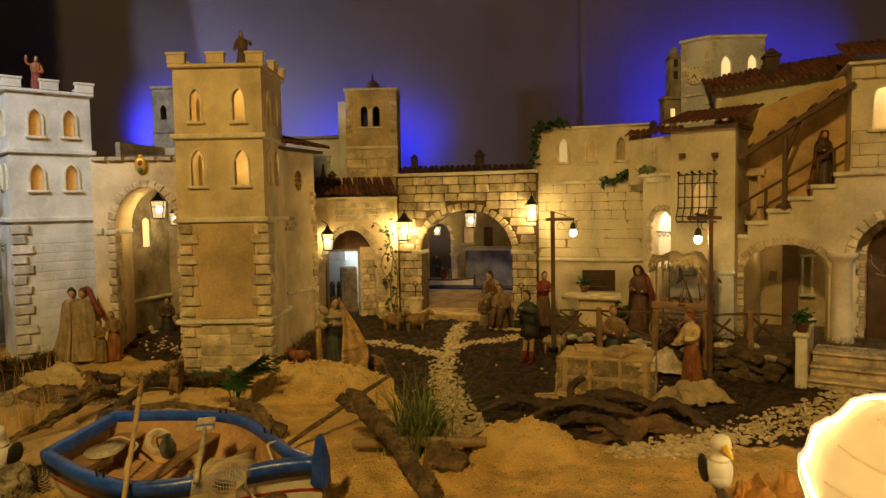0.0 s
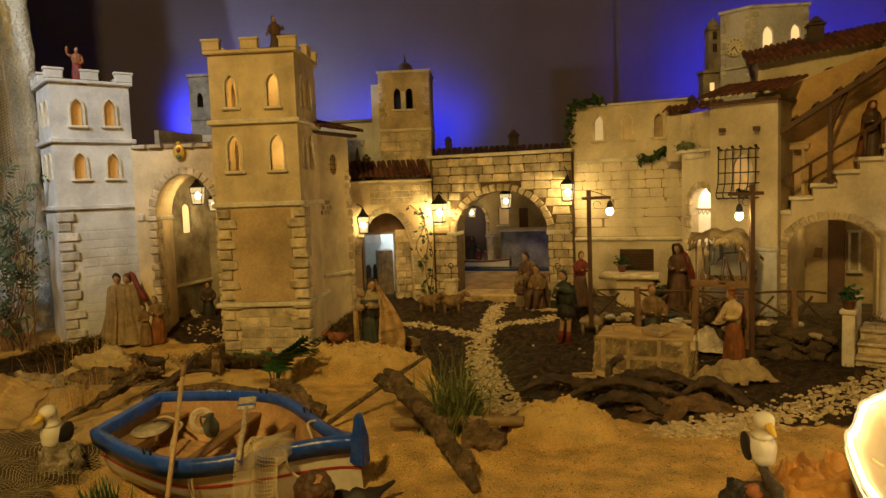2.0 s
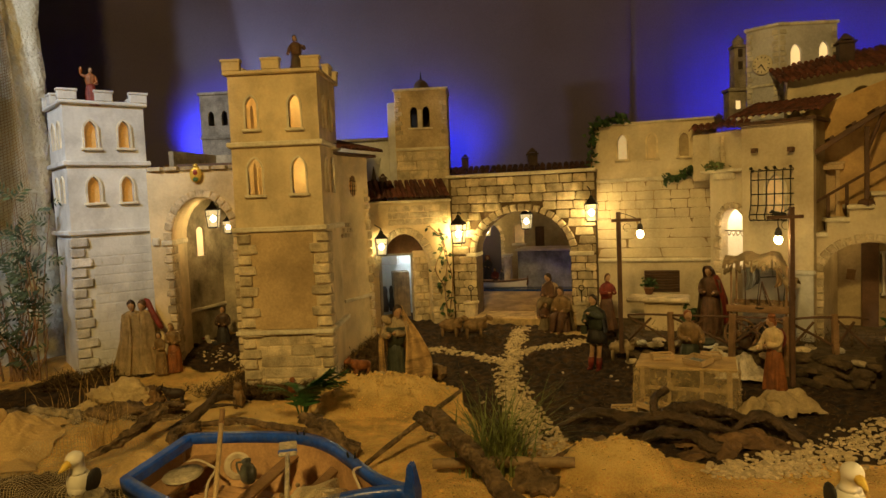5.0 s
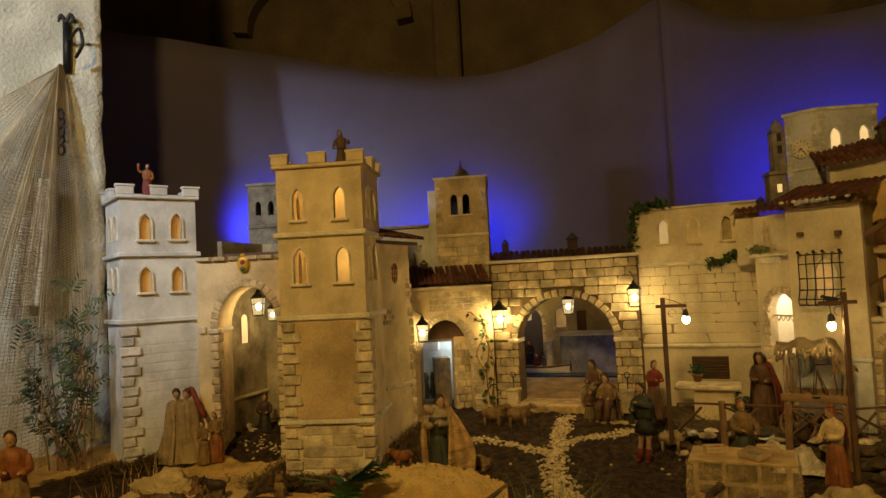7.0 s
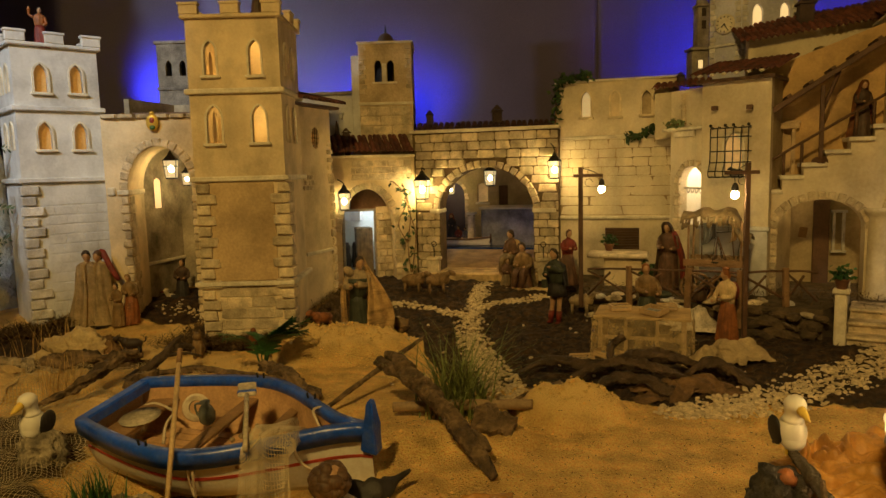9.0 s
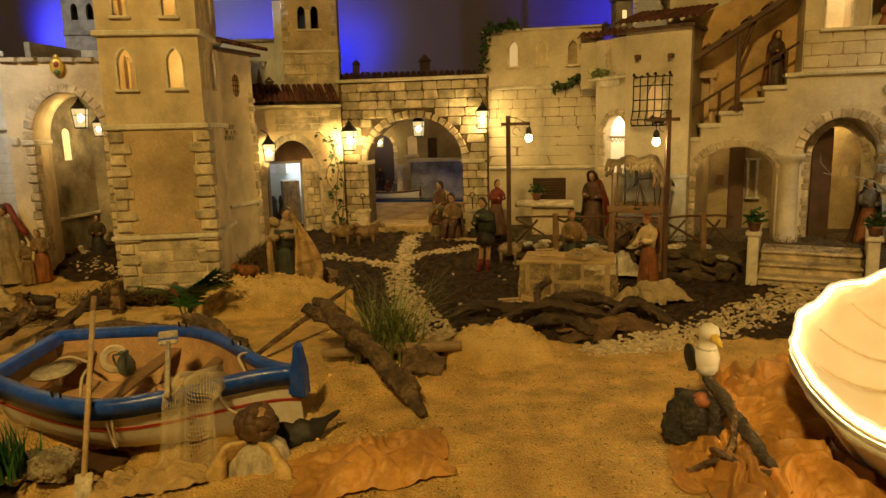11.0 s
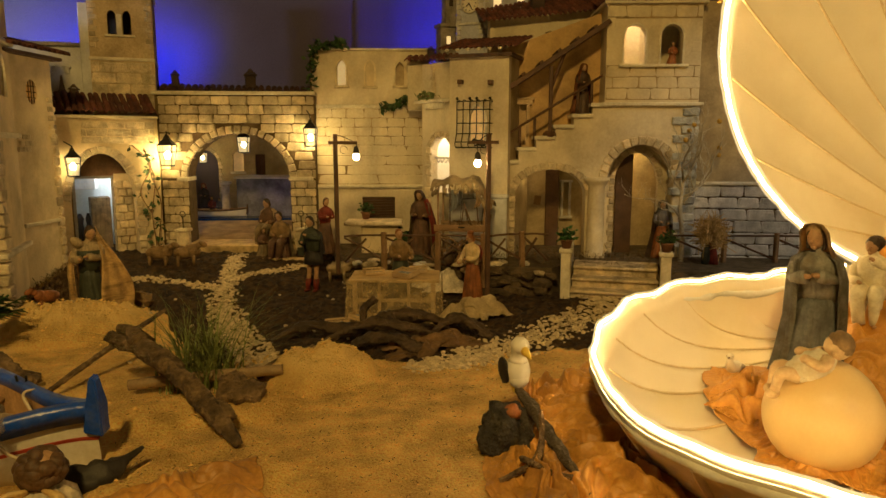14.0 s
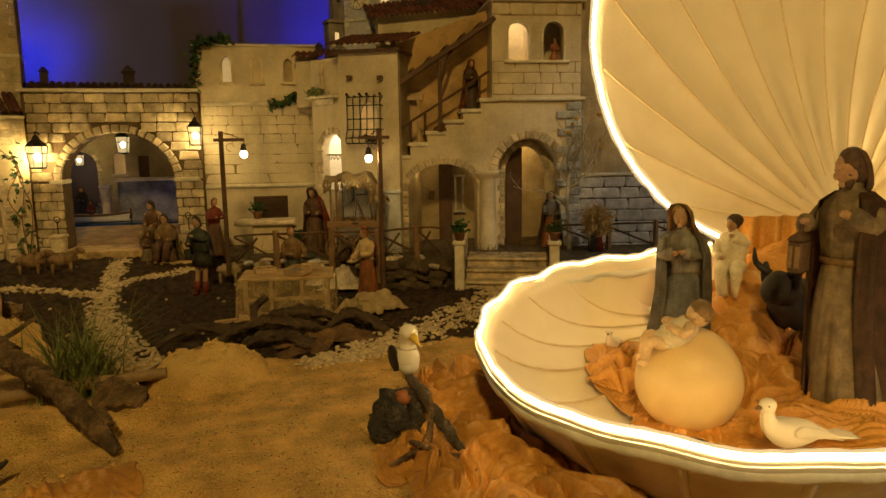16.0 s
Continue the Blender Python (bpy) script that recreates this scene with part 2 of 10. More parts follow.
def lathe(bm, prof, seg=18, index=0, fold=0.0, nf=9, m=None, phase=0.0, sx=1.0, sy=1.0, smooth=True):
    """A turned shape from (radius, z) pairs, with optional folds."""
    rings = []
    for r, z in prof:
        ring = []
        for k in range(seg):
            a = 2 * math.pi * k / seg
            rr = r * (1 + fold * math.cos(nf * a + phase + 3 * z / max(prof[-1][1], 1e-3)))
            ring.append(bm.verts.new((rr * math.cos(a) * sx, rr * math.sin(a) * sy, z)))
        rings.append(ring)
    fs = []
    for a, b in zip(rings, rings[1:]):
        for k in range(seg):
            fs.append(bm.faces.new((a[k], a[(k + 1) % seg], b[(k + 1) % seg], b[k])))
    fs += [bm.faces.new(rings[0][::-1]), bm.faces.new(rings[-1])]
    for f in fs:
        f.material_index, f.smooth = index, smooth
    vs = [v for r in rings for v in r]
    if m is not None:
        bmesh.ops.transform(bm, matrix=m, verts=vs)
    return vs


def rect(u0, z0, u1, z1):
    return [(u0, z0), (u1, z0), (u1, z1), (u0, z1)]


def gothic(u0, u1, z0, z1, n=6):
    """A pointed opening, anticlockwise from its foot."""
    c, h = (u0 + u1) / 2, (u1 - u0) / 2
    zs, stop = z1 - 1.73 * h, math.pi / 3
    right = [(c - h + 2 * h * math.cos(stop * i / n), zs + 2 * h * math.sin(stop * i / n)) for i in range(n)]
    left = [(2 * c - u, z) for u, z in right[::-1]]
    return [(u0, z0), (u1, z0)] + right + [(c, z1)] + left


def arch_line(u0, u1, zs, z1, n=14):
    """The curve of a round arch from its right spring to its left."""
    c, h = (u0 + u1) / 2, (u1 - u0) / 2
    return [(c + h * math.cos(math.pi * i / n), zs + (z1 - zs) * math.sin(math.pi * i / n)) for i in range(n + 1)]


def round_hole(u0, u1, z0, zs, z1):
    return [(u0, z0), (u1, z0)] + arch_line(u0, u1, zs, z1)


def notched(u0, u1, z0, z1, doors):
    """A wall's outline with openings down to its foot; doors: (u0, u1, spring, crown), from left to right."""
    out = [(u0, z0)]
    for a, b, zs, zc in doors:
        out += [(a, z0)] + arch_line(a, b, zs, zc)[::-1] + [(b, z0)]
    return out + [(u1, z0), (u1, z1), (u0, z1)]


def slab(outer, holes=(), thick=0.03, index=0, bm=None, y0=0.0):
    """A wall panel in the (u, z) plane, y0 to y0 + thick, cut through by its holes."""
    bm = bm or bmesh.new()
    edges = []
    for loop in (outer, *holes):
        vs = [bm.verts.new((u, y0, z)) for u, z in loop]
        edges += [bm.edges.new((vs[i], vs[(i + 1) % len(vs)])) for i in range(len(vs))]
    fs = [g for g in bmesh.ops.triangle_fill(bm, use_beauty=True, use_dissolve=False, edges=edges)["geom"] if isinstance(g, bmesh.types.BMFace)]
    ext = bmesh.ops.extrude_face_region(bm, geom=fs)["geom"]
    bmesh.ops.translate(bm, vec=(0, thick, 0), verts=[g for g in ext if isinstance(g, bmesh.types.BMVert)])
    return bm


def band(line, width, y0, y1, bm=None, index=0):
    """A flat moulding that follows an open (u, z) line, width on its left."""
    bm = bm or bmesh.new()
    n = len(line)
    rows_ = []
    for i, (u, z) in enumerate(line):
        a, b = line[max(i - 1, 0)], line[min(i + 1, n - 1)]
        d = Vector((b[0] - a[0], b[1] - a[1])).normalized()
        nx, nz = -d.y * width, d.x * width
        rows_.append([bm.verts.new(p) for p in ((u, y0, z), (u + nx, y0, z + nz), (u + nx, y1, z + nz), (u, y1, z))])
    for a, b in zip(rows_, rows_[1:]):
        for k in range(4):
            bm.faces.new((a[k], a[(k + 1) % 4], b[(k + 1) % 4], b[k])).material_index = index
    bm.faces.new(rows_[0][::-1]), bm.faces.new(rows_[-1])
    return bm


BLOCKS = {}


def block_mesh(material, kind=0):
    """Shared rough-cut unit blocks."""
    key = (material.name, kind)
    if key not in BLOCKS:
        bm = bmesh.new()
        box(bm, -0.5, -0.5, -0.5, 0.5, 0.5, 0.5, 0.09)
        rng = random.Random(kind * 31 + 5)
        for v in bm.verts:
            v.co += Vector([rng.uniform(-0.035, 0.035) for _ in range(3)])
        BLOCKS[key] = mesh_of("stone_block", bm, material)
    return BLOCKS[key]


def rubble_mesh(material, kind=0):
    """Shared rough field stones of unit size."""
    key = (material.name, "rubble", kind)
    if key not in BLOCKS:
        bm = bmesh.new()
        bmesh.ops.create_icosphere(bm, subdivisions=2, radius=1)
        for v in bm.verts:
            d = v.co.copy()
            v.co *= 1 + 0.38 * noise.noise(d * 1.3 + Vector((kind * 7, 0, 0))) + 0.16 * noise.noise(d * 3.5 + Vector((0, kind * 5, 0)))
            v.co.z = max(-0.7, min(0.75, v.co.z))
        BLOCKS[key] = mesh_of("rubble_stone", bm, material)
    return BLOCKS[key]


def stone(parent, c, size, material=None, turn=None, name="stone_block"):
    ob = new(name, block_mesh(material or stone_m, JIT.randrange(5)))
    ob.parent = parent
    ob.matrix_basis = Matrix.Translation(c) @ (turn or Matrix()) @ Matrix.Diagonal((*size, 1))
    return ob


def quoins(parent, u, z0, z1, n, wide, narrow, side, y=-0.004, depth=0.03, material=None):
    """Alternating corner stones; side +1: they run to the right of u, -1: to the left."""
    h = (z1 - z0) / n
    for i in range(n):
        w = (wide if i % 2 else narrow) * JIT.uniform(0.9, 1.1)
        stone(parent, (u + side * w / 2, y + depth / 2, z0 + (i + 0.5) * h), (w, depth, h * JIT.uniform(0.82, 0.92)), material, name="corner_stone")


def voussoirs(parent, u0, u1, zs, z1, n, depth_r, y=-0.006, thick=0.03, material=None, a0=0.0, a1=180.0):
    c, h = (u0 + u1) / 2, (u1 - u0) / 2
    for i in range(n):
        a = radians(a0 + (i + 0.5) / n * (a1 - a0))
        rx, rz = h + depth_r / 2, (z1 - zs) + depth_r / 2
        p = (c + rx * math.cos(a), y + thick / 2, zs + rz * math.sin(a))
        ang = math.atan2(math.sin(a) * rx, math.cos(a) * rz)
        w = math.pi * (rx + rz) / 2 * (a1 - a0) / 180 / n * JIT.uniform(0.8, 0.92)
        stone(parent, p, (depth_r * JIT.uniform(0.88, 1.12), thick, w), material, Matrix.Rotation(-ang, 4, "Y"), "arch_stone")


def courses(parent, u0, u1, z0, z1, rows_, length, y, thick, material, skip=None, gap=0.0028, wedge=0.0):
    """Bricks laid in courses, with joints; skip(u, z, half) leaves openings free."""
    h = (z1 - z0) / rows_
    for r in range(rows_):
        u = u0 - (length * 0.5 if r % 2 else 0) + JIT.uniform(-0.1, 0.1) * length
        while u < u1:
            w = length * JIT.uniform(0.8, 1.2)
            a, b = max(u, u0), min(u + w, u1)
            z = z0 + (r + 0.5) * h
            if b - a > 0.012 and not (skip and skip(a, b, z, h)):
                stone(parent, ((a + b) / 2, y + thick / 2, z), (b - a - gap, thick * JIT.uniform(0.9, 1.1), h - gap), material, name="brick")
            u += w


def roof_tiles(parent, m, width, slope, material=None, pitch=0.022, rows_=4, name="roof_tile"):
    """Half-round tiles on a plane: m's x runs along the eave, y up the slope."""
    key = ("tile", (material or terracotta).name, round(pitch, 4), round(slope / rows_, 4))
    if key not in BLOCKS:
        bm = bmesh.new()
        ln = slope / rows_ * 1.18
        prof = [(math.cos(a), math.sin(a)) for a in [math.pi * k / 6 for k in range(7)]]
        r0, r1 = pitch * 0.5, pitch * 0.42
        lo = [[bm.verts.new((r0 * s * c, 0, r0 * s * d)) for c, d in prof] for s in (1.0, 0.76)]
        hi = [[bm.verts.new((r1 * s * c, ln, r1 * s * d - 0.002)) for c, d in prof] for s in (1.0, 0.76)]
        for k in range(6):
            bm.faces.new((lo[0][k], lo[0][k + 1], hi[0][k + 1], hi[0][k])).smooth = True
            bm.faces.new((lo[1][k + 1], lo[1][k], hi[1][k], hi[1][k + 1]))
            bm.faces.new((lo[0][k + 1], lo[0][k], lo[1][k], lo[1][k + 1]))
        BLOCKS[key] = mesh_of("roof_tile", bm, material or terracotta)
    for r in range(rows_):
        for k in range(int(width / pitch)):
            ob = new(name, BLOCKS[key])
            ob.parent = parent
            ob.matrix_basis = m @ pose((k + 0.5) * pitch, r * slope / rows_ + JIT.uniform(-0.003, 0.003), 0.004 * (1 - r * 0.0) + JIT.uniform(0, 0.002), 2, 0, JIT.uniform(-2.5, 2.5))


def window_trim(parent, u0, u1, z0, z1, y=-0.005, w=0.006, material=None):
    """A raised moulding round a pointed window, with its sill."""
    loop = gothic(u0, u1, z0, z1)
    part("window_frame", band((loop[1:] + loop[:1])[::-1], w, y, 0.008), material or trim_m, parent)
    bm = bmesh.new()
    box(bm, u0 - 0.012, y - 0.006, z0 - 0.009, u1 + 0.012, 0.008, z0, 0.002)
    part("window_sill", bm, material or trim_m, parent)


def lantern(m, s=1.0, watts=0.5, arm=None, label="small black iron lantern with a lit bulb, hung on the wall", power_colour=BULB):
    """A tapered lantern; m: the middle of its glass body."""
    t = thing("lantern", m, label, "lantern", "lanterns of the village")
    bm = bmesh.new()
    a, b, h = 0.017 * s, 0.023 * s, 0.032 * s
    for sx, sy in ((-1, -1), (1, -1), (1, 1), (-1, 1)):
        tube(bm, [(sx * a, sy * a, -h), (sx * b, sy * b, h)], 0.0016 * s, 5)
    for z, w in ((-h, a), (h, b), (0.3 * h, (a + b) / 2 + 0.001)):
        for k in range(4):
            p = [(-w, -w, z), (w, -w, z), (w, w, z), (-w, w, z)]
            tube(bm, [p[k], p[(k + 1) % 4]], 0.0014 * s, 5)
    box(bm, -a, -a, -h - 0.004 * s, a, a, -h, 0.001)
    part("frame", bm, iron, t)
    bm = bmesh.new()
    lathe(bm, [(0.034 * s, h), (0.030 * s, h + 0.004 * s), (0.012 * s, h + 0.020 * s), (0.010 * s, h + 0.026 * s), (0.003 * s, h + 0.034 * s)], 4, smooth=False, m=Matrix.Rotation(radians(45), 4, "Z"))
    part("cap", bm, iron, t)
    bm = bmesh.new()
    ball(bm, (0, 0, 0), (0.010 * s, 0.010 * s, 0.013 * s))
    part("bulb", bm, bulb_glow, t, "lit warm white bulb")
    for k in range(4):
        bm = bmesh.new()
        q = [bm.verts.new(p) for p in ((-a, -a, -h), (a, -a, -h), (b, -b, h), (-b, -b, h))]
        bm.faces.new(q)
        part("pane", bm, frosted, t, "frosted glass pane with its glow painted in", m=Matrix.Rotation(radians(90 * k), 4, "Z")).visible_shadow = False
    if arm:
        bm = bmesh.new()
        tube(bm, curve_pts([(0, 0, h + 0.034 * s)] + list(arm), 14), 0.002 * s, 6)
        part("bracket", bm, iron, t)
    lamp("bulb_light", "POINT", (0, 0, 0), watts * 1.5, power_colour, 0.015 * s, parent=t)
    return t

# ---------------------------------------------------------------- ground


def smooth(a, b, x):
    t = max(0.0, min(1.0, (x - a) / (b - a)))
    return t * t * (3 - 2 * t)


def height(x, y):
    """The lie of the table landscape: flat in front, rising a little to the houses."""
    z = 0.075 * smooth(2.15, 2.8, y) + 0.045 * smooth(-0.85, -1.15, x) * smooth(1.9, 2.3, y) * (1 - smooth(2.3, 2.8, y))
    z += 0.0032 * noise.noise(Vector((x * 75, y * 75, 1))) + 0.008 * noise.noise(Vector((x * 5, y * 5, 0))) + 0.004 * noise.noise(Vector((x * 17, y * 17, 3)))
    for px, py, rx, ry, h in SAND_HEAPS:
        d = math.hypot((x - px) / rx, (y - py) / ry)
        if d < 1.3:
            d += 0.16 * (h > 0) * noise.noise(Vector((x * 14, y * 14, 9)))
            z += h * max(0.0, 1 - d * d) ** (0.6 if h > 0 else 0.9) * (1 + 0.30 * noise.noise(Vector((x * 24, y * 24, 5))) + 0.26 * abs(noise.noise(Vector((x * 52, y * 52, 6)))) + 0.12 * noise.noise(Vector((x * 120, y * 120, 6))))
    return z


# sand patches whose colour is lightened to act as lamplight
LIT_SAND = [(-0.935, 2.14, 0.075, 0.24), (-0.80, 1.90, 0.20, 0.11), (-0.62, 1.85, 0.16, 0.08), (-0.70, 1.68, 0.20, 0.09), (-1.12, 1.90, 0.16, 0.06)]


def pale_share(x, y):
    """1 on the pale dry sand of the heaps and on patches painted brighter as lamplight."""
    spots = [q[:4] for q in SAND_HEAPS if q[4] > 0.04] + LIT_SAND
    near = min(math.hypot((x - px) / rx, (y - py) / ry) for px, py, rx, ry in spots)
    if near > 1.4:
        return 0.0
    return 1 - smooth(0.55, 1.1, near + 0.25 * noise.noise(Vector((x * 12, y * 12, 31))))


def soil_share(x, y):
    """1 on dark garden soil, 0 on sand."""
    w = 0.05 * noise.noise(Vector((x * 6, y * 6, 21)))
    front = 1.62 + 0.44 * smooth(-0.04, -0.20, x) - 0.17 * smooth(0.1, 0.45, x) + 0.50 * smooth(0.75, 1.5, x)
    s = smooth(-0.03, 0.03, y + w - front) * smooth(-0.48, -0.40, x + w)
    beds = [(-0.71, 2.09, 0.24, 0.055), (-1.38, 2.17, 0.14, 0.06), (-1.24, 2.25, 0.12, 0.05), (-0.86, 2.26, 0.05, 0.12), (-0.45, 2.3, 0.1, 0.3), (-1.02, 2.50, 0.16, 0.24), (-1.02, 1.30, 0.26, 0.26), (-0.82, 1.06, 0.20, 0.14), (-1.42, 1.9, 0.28, 0.3)]
    for bx, by, rx, ry in beds:
        s = max(s, 1 - smooth(0.75, 1.15, math.hypot((x - bx) / rx, (y - by) / ry) + 2 * w))
    return s


SAND_HEAPS = [(-0.38, 1.97, 0.24, 0.12, 0.075), (0.165, 1.445, 0.115, 0.085, 0.062), (-1.045, 1.93, 0.14, 0.06, 0.020),
              (-0.13, 1.33, 0.22, 0.08, 0.025), (-0.92, 1.75, 0.12, 0.1, 0.02), (-0.52, 1.72, 0.10, 0.05, 0.03), (-0.50, 1.12, 0.32, 0.17, -0.045), (-1.20, 1.72, 0.22, 0.16, 0.035), (-0.10, 1.05, 0.16, 0.05, 0.02), (-0.64, 1.24, 0.17, 0.14, -0.045)]


def ground_material():
    m = mat("sand_and_soil", (0.78, 0.50, 0.165), 0.95, 0.30, 16, 260, 1.0, 0.010, (0.50, 0.28, 0.075), 0.5, 6, speckle=0.85)
    n, link = m.node_tree.nodes, m.node_tree.links.new
    b = n["Principled BSDF"]
    sand_out = b.inputs["Base Color"].links[0].from_socket
    at = n.new("ShaderNodeAttribute")
    at.attribute_name = "soil"
    geo = [x for x in n if x.bl_idname == "ShaderNodeNewGeometry"][0]
    no = n.new("ShaderNodeTexNoise")
    no.inputs["Scale"].default_value, no.inputs["Detail"].default_value = 38, 8
    link(geo.outputs["Position"], no.inputs["Vector"])
    soil = n.new("ShaderNodeValToRGB")
    soil.color_ramp.elements[0].color, soil.color_ramp.elements[1].color = (0.008, 0.0036, 0.0016, 1), (0.092, 0.044, 0.0135, 1)
    soil.color_ramp.elements[0].position, soil.color_ramp.elements[1].position = 0.35, 0.72
    link(no.outputs["Fac"], soil.inputs["Fac"])
    edge = n.new("ShaderNodeMath")
    edge.operation = "ADD"
    link(at.outputs["Fac"], edge.inputs[0])
    sh = n.new("ShaderNodeMapRange")
    sh.inputs[3].default_value, sh.inputs[4].default_value = -0.45, 0.45
    link(no.outputs["Fac"], sh.inputs[0]), link(sh.outputs[0], edge.inputs[1])
    # pale mix: dry heap sand, plus lamplight painted on the lane and left sand
    pale_at, pale_mx = n.new("ShaderNodeAttribute"), n.new("ShaderNodeMix")
    pale_at.attribute_name, pale_mx.data_type, pale_mx.blend_type = "pale", "RGBA", "MIX"
    pale_mx.inputs[7].default_value = (0.92, 0.66, 0.27, 1)
    dim = n.new("ShaderNodeMath")
    dim.operation = "MULTIPLY"
    dim.inputs[1].default_value = 0.75
    link(pale_at.outputs["Fac"], dim.inputs[0]), link(dim.outputs[0], pale_mx.inputs[0]), link(sand_out, pale_mx.inputs[6])
    sand_out = pale_mx.outputs[2]
    cut = n.new("ShaderNodeMapRange")
    cut.inputs[1].default_value, cut.inputs[2].default_value = 0.40, 0.62
    link(edge.outputs[0], cut.inputs[0])
    mx = n.new("ShaderNodeMix")
    mx.data_type = "RGBA"
    link(cut.outputs[0], mx.inputs[0]), link(sand_out, mx.inputs[6]), link(soil.outputs["Color"], mx.inputs[7])
    link(mx.outputs[2], b.inputs["Base Color"])
    return m


def build_ground():
    def line(lo, hi, a, b, fine, coarse):
        out, x = [], lo
        while x < hi:
            out.append(x)
            x += fine if a < x < b else coarse
        return out + [hi]
    xs, ys = line(-2.6, 2.8, -1.35, 1.25, 0.0075, 0.03), line(0.15, 3.75, 0.55, 2.65, 0.0075, 0.03)
    nx, ny = len(xs) - 1, len(ys) - 1
    verts, soil, pale_ = [], [], []
    for y in ys:
        for x in xs:
            s = soil_share(x, y)
            verts.append((x, y, height(x, y) + s * 0.011 * noise.noise(Vector((x * 45, y * 45, 7)))))
            soil.append(s)
            pale_.append(pale_share(x, y))
    faces = [(j * (nx + 1) + i, j * (nx + 1) + i + 1, (j + 1) * (nx + 1) + i + 1, (j + 1) * (nx + 1) + i) for j in range(ny) for i in range(nx)]
    me = bpy.data.meshes.new("ground")
    me.from_pydata(verts, [], faces)
    me.attributes.new("soil", "FLOAT", "POINT").data.foreach_set("value", soil)
    me.attributes.new("pale", "FLOAT", "POINT").data.foreach_set("value", pale_)
    me.materials.append(ground_material())
    for p in me.polygons:
        p.use_smooth = True
    tagged(new("ground", me), "ochre sand with a bed of dark garden soil", "ground", kind="structure")


build_ground()
bm = bmesh.new()
box(bm, -2.6, 0.15, -0.9, 2.8, 3.75, -0.06)
single("display_table", bm, wood_dark, Matrix(), "dark boxed base under the sand landscape", "table", kind="structure")

# hall round the display
hall_m = mat("hall_stone", (0.20, 0.15, 0.10), 0.9, 0.25, 3, 60, 0.4, 0.01, (0.08, 0.06, 0.04), 0.5, 2)
for nm, b6 in (("wall_north", (-4.2, 5.2, -0.9, 4.2, 5.4, 4.6)), ("wall_south", (-4.2, -4.2, -0.9, 4.2, -4.0, 4.6)), ("wall_west", (-4.4, -4.2, -0.9, -4.2, 5.4, 4.6)),
               ("wall_east", (4.2, -4.2, -0.9, 4.4, 5.4, 4.6)), ("floor", (-4.2, -4.0, -1.0, 4.2, 5.2, -0.9)), ("ceiling", (-4.2, -4.0, 4.6, 4.2, 5.2, 4.75))):
    bm = bmesh.new()
    box(bm, *b6)
    single(nm, bm, hall_m, Matrix(), "dim stone hall " + nm.split("_")[0], nm.split("_")[0], kind="structure")
# carved relief on the hall wall above the cloth
carved = thing("wall_carving", frame_at(-1.15, 5.19, 2.6), "dim carved stone arch with pilasters on the hall wall", "carving", kind="structure")
bm = bmesh.new()
box(bm, -1.4, -0.16, -0.6, -1.2, 0, 1.4, 0.02), box(bm, 0.55, -0.16, -0.6, 0.75, 0, 1.4, 0.02), box(bm, -1.5, -0.2, 1.0, 0.85, 0, 1.15, 0.02)
part("pilaster", bm, hall_m, carved)
part("arch_moulding", band(arch_line(-1.0, 0.4, 0.0, 0.55), 0.12, -0.12, 0), hall_m, carved)

# backdrop cloth
cloth_m = mat("backdrop_cloth", (0.105, 0.088, 0.135), 0.95, 0.10, 2.5, 300, 0.12, 0.003)


def cloth_strip(name, line, tops, label):
    bm = bmesh.new()
    pts = curve_pts(line, 60)
    tp = curve_pts([(t, 0, 0) for t in tops], 60)
    cols = []
    for i, p in enumerate(pts):
        col = []
        for k in range(16):
            z = 0.05 + (tp[i].x - 0.05) * k / 15
            w = 0.018 * noise.noise(Vector((i * 0.16, k * 0.12, 4))) + 0.008 * noise.noise(Vector((i * 0.5, k * 0.2, 8)))
            col.append(bm.verts.new((p.x, p.y + w, z)))
        cols.append(col)
    for a, b in zip(cols, cols[1:]):
        for k in range(15):
            bm.faces.new((a[k], b[k], b[k + 1], a[k + 1])).smooth = True
    ob = single(name, bm, cloth_m, Matrix(), label, "backdrop", kind="structure")
    so = ob.modifiers.new("thickness", "SOLIDIFY")
    so.thickness = 0.004
    return ob


cloth_strip("backdrop", [(-2.75, 2.2, 0), (-1.95, 3.05, 0), (-1.27, 3.5, 0), (-0.36, 3.62, 0), (0.25, 3.6, 0), (0.71, 3.55, 0)], [1.75, 1.85, 1.82, 1.67, 1.76, 1.98],
            "taut dark purple backdrop cloth behind the village")
cloth_strip("backdrop", [(0.70, 3.545, 0), (1.1, 3.45, 0), (1.6, 3.2, 0), (2.2, 2.7, 0), (2.75, 1.9, 0)], [1.98, 1.78, 1.72, 1.75, 1.8],
            "overlapping panel of dark purple backdrop cloth")

# stone pillar of the hall, with a hung net
pillar_m = mat("pillar_stone", (0.64, 0.61, 0.50), 0.92, 0.3, 10, 90, 0.9, 0.008, (0.20, 0.19, 0.10), 0.7, 5)
pl = thing("stone_pillar", frame_at(-1.585, 2.45, 0, 36), "weathered grey limestone pillar with mossy stains", "pillar", kind="structure")
bm = bmesh.new()
grid = []
for j in range(150):
    z = -0.9 + 5.5 * (j / 149 if j > 3 else j / 149)
    row = []
    for i in range(44):
        u, back = (-0.95 + 0.95 * i / 31, 0.0) if i < 32 else (0.0, 0.6 * (i - 31) / 12)
        rough = 0.016 * noise.noise(Vector((u * 7, z * 7, back * 7))) + 0.007 * noise.noise(Vector((u * 24, z * 24, back * 24 + 5)))
        row.append(bm.verts.new((u + (rough if i >= 31 else 0), back - (rough if i <= 31 else 0), z)))
    grid.append(row)
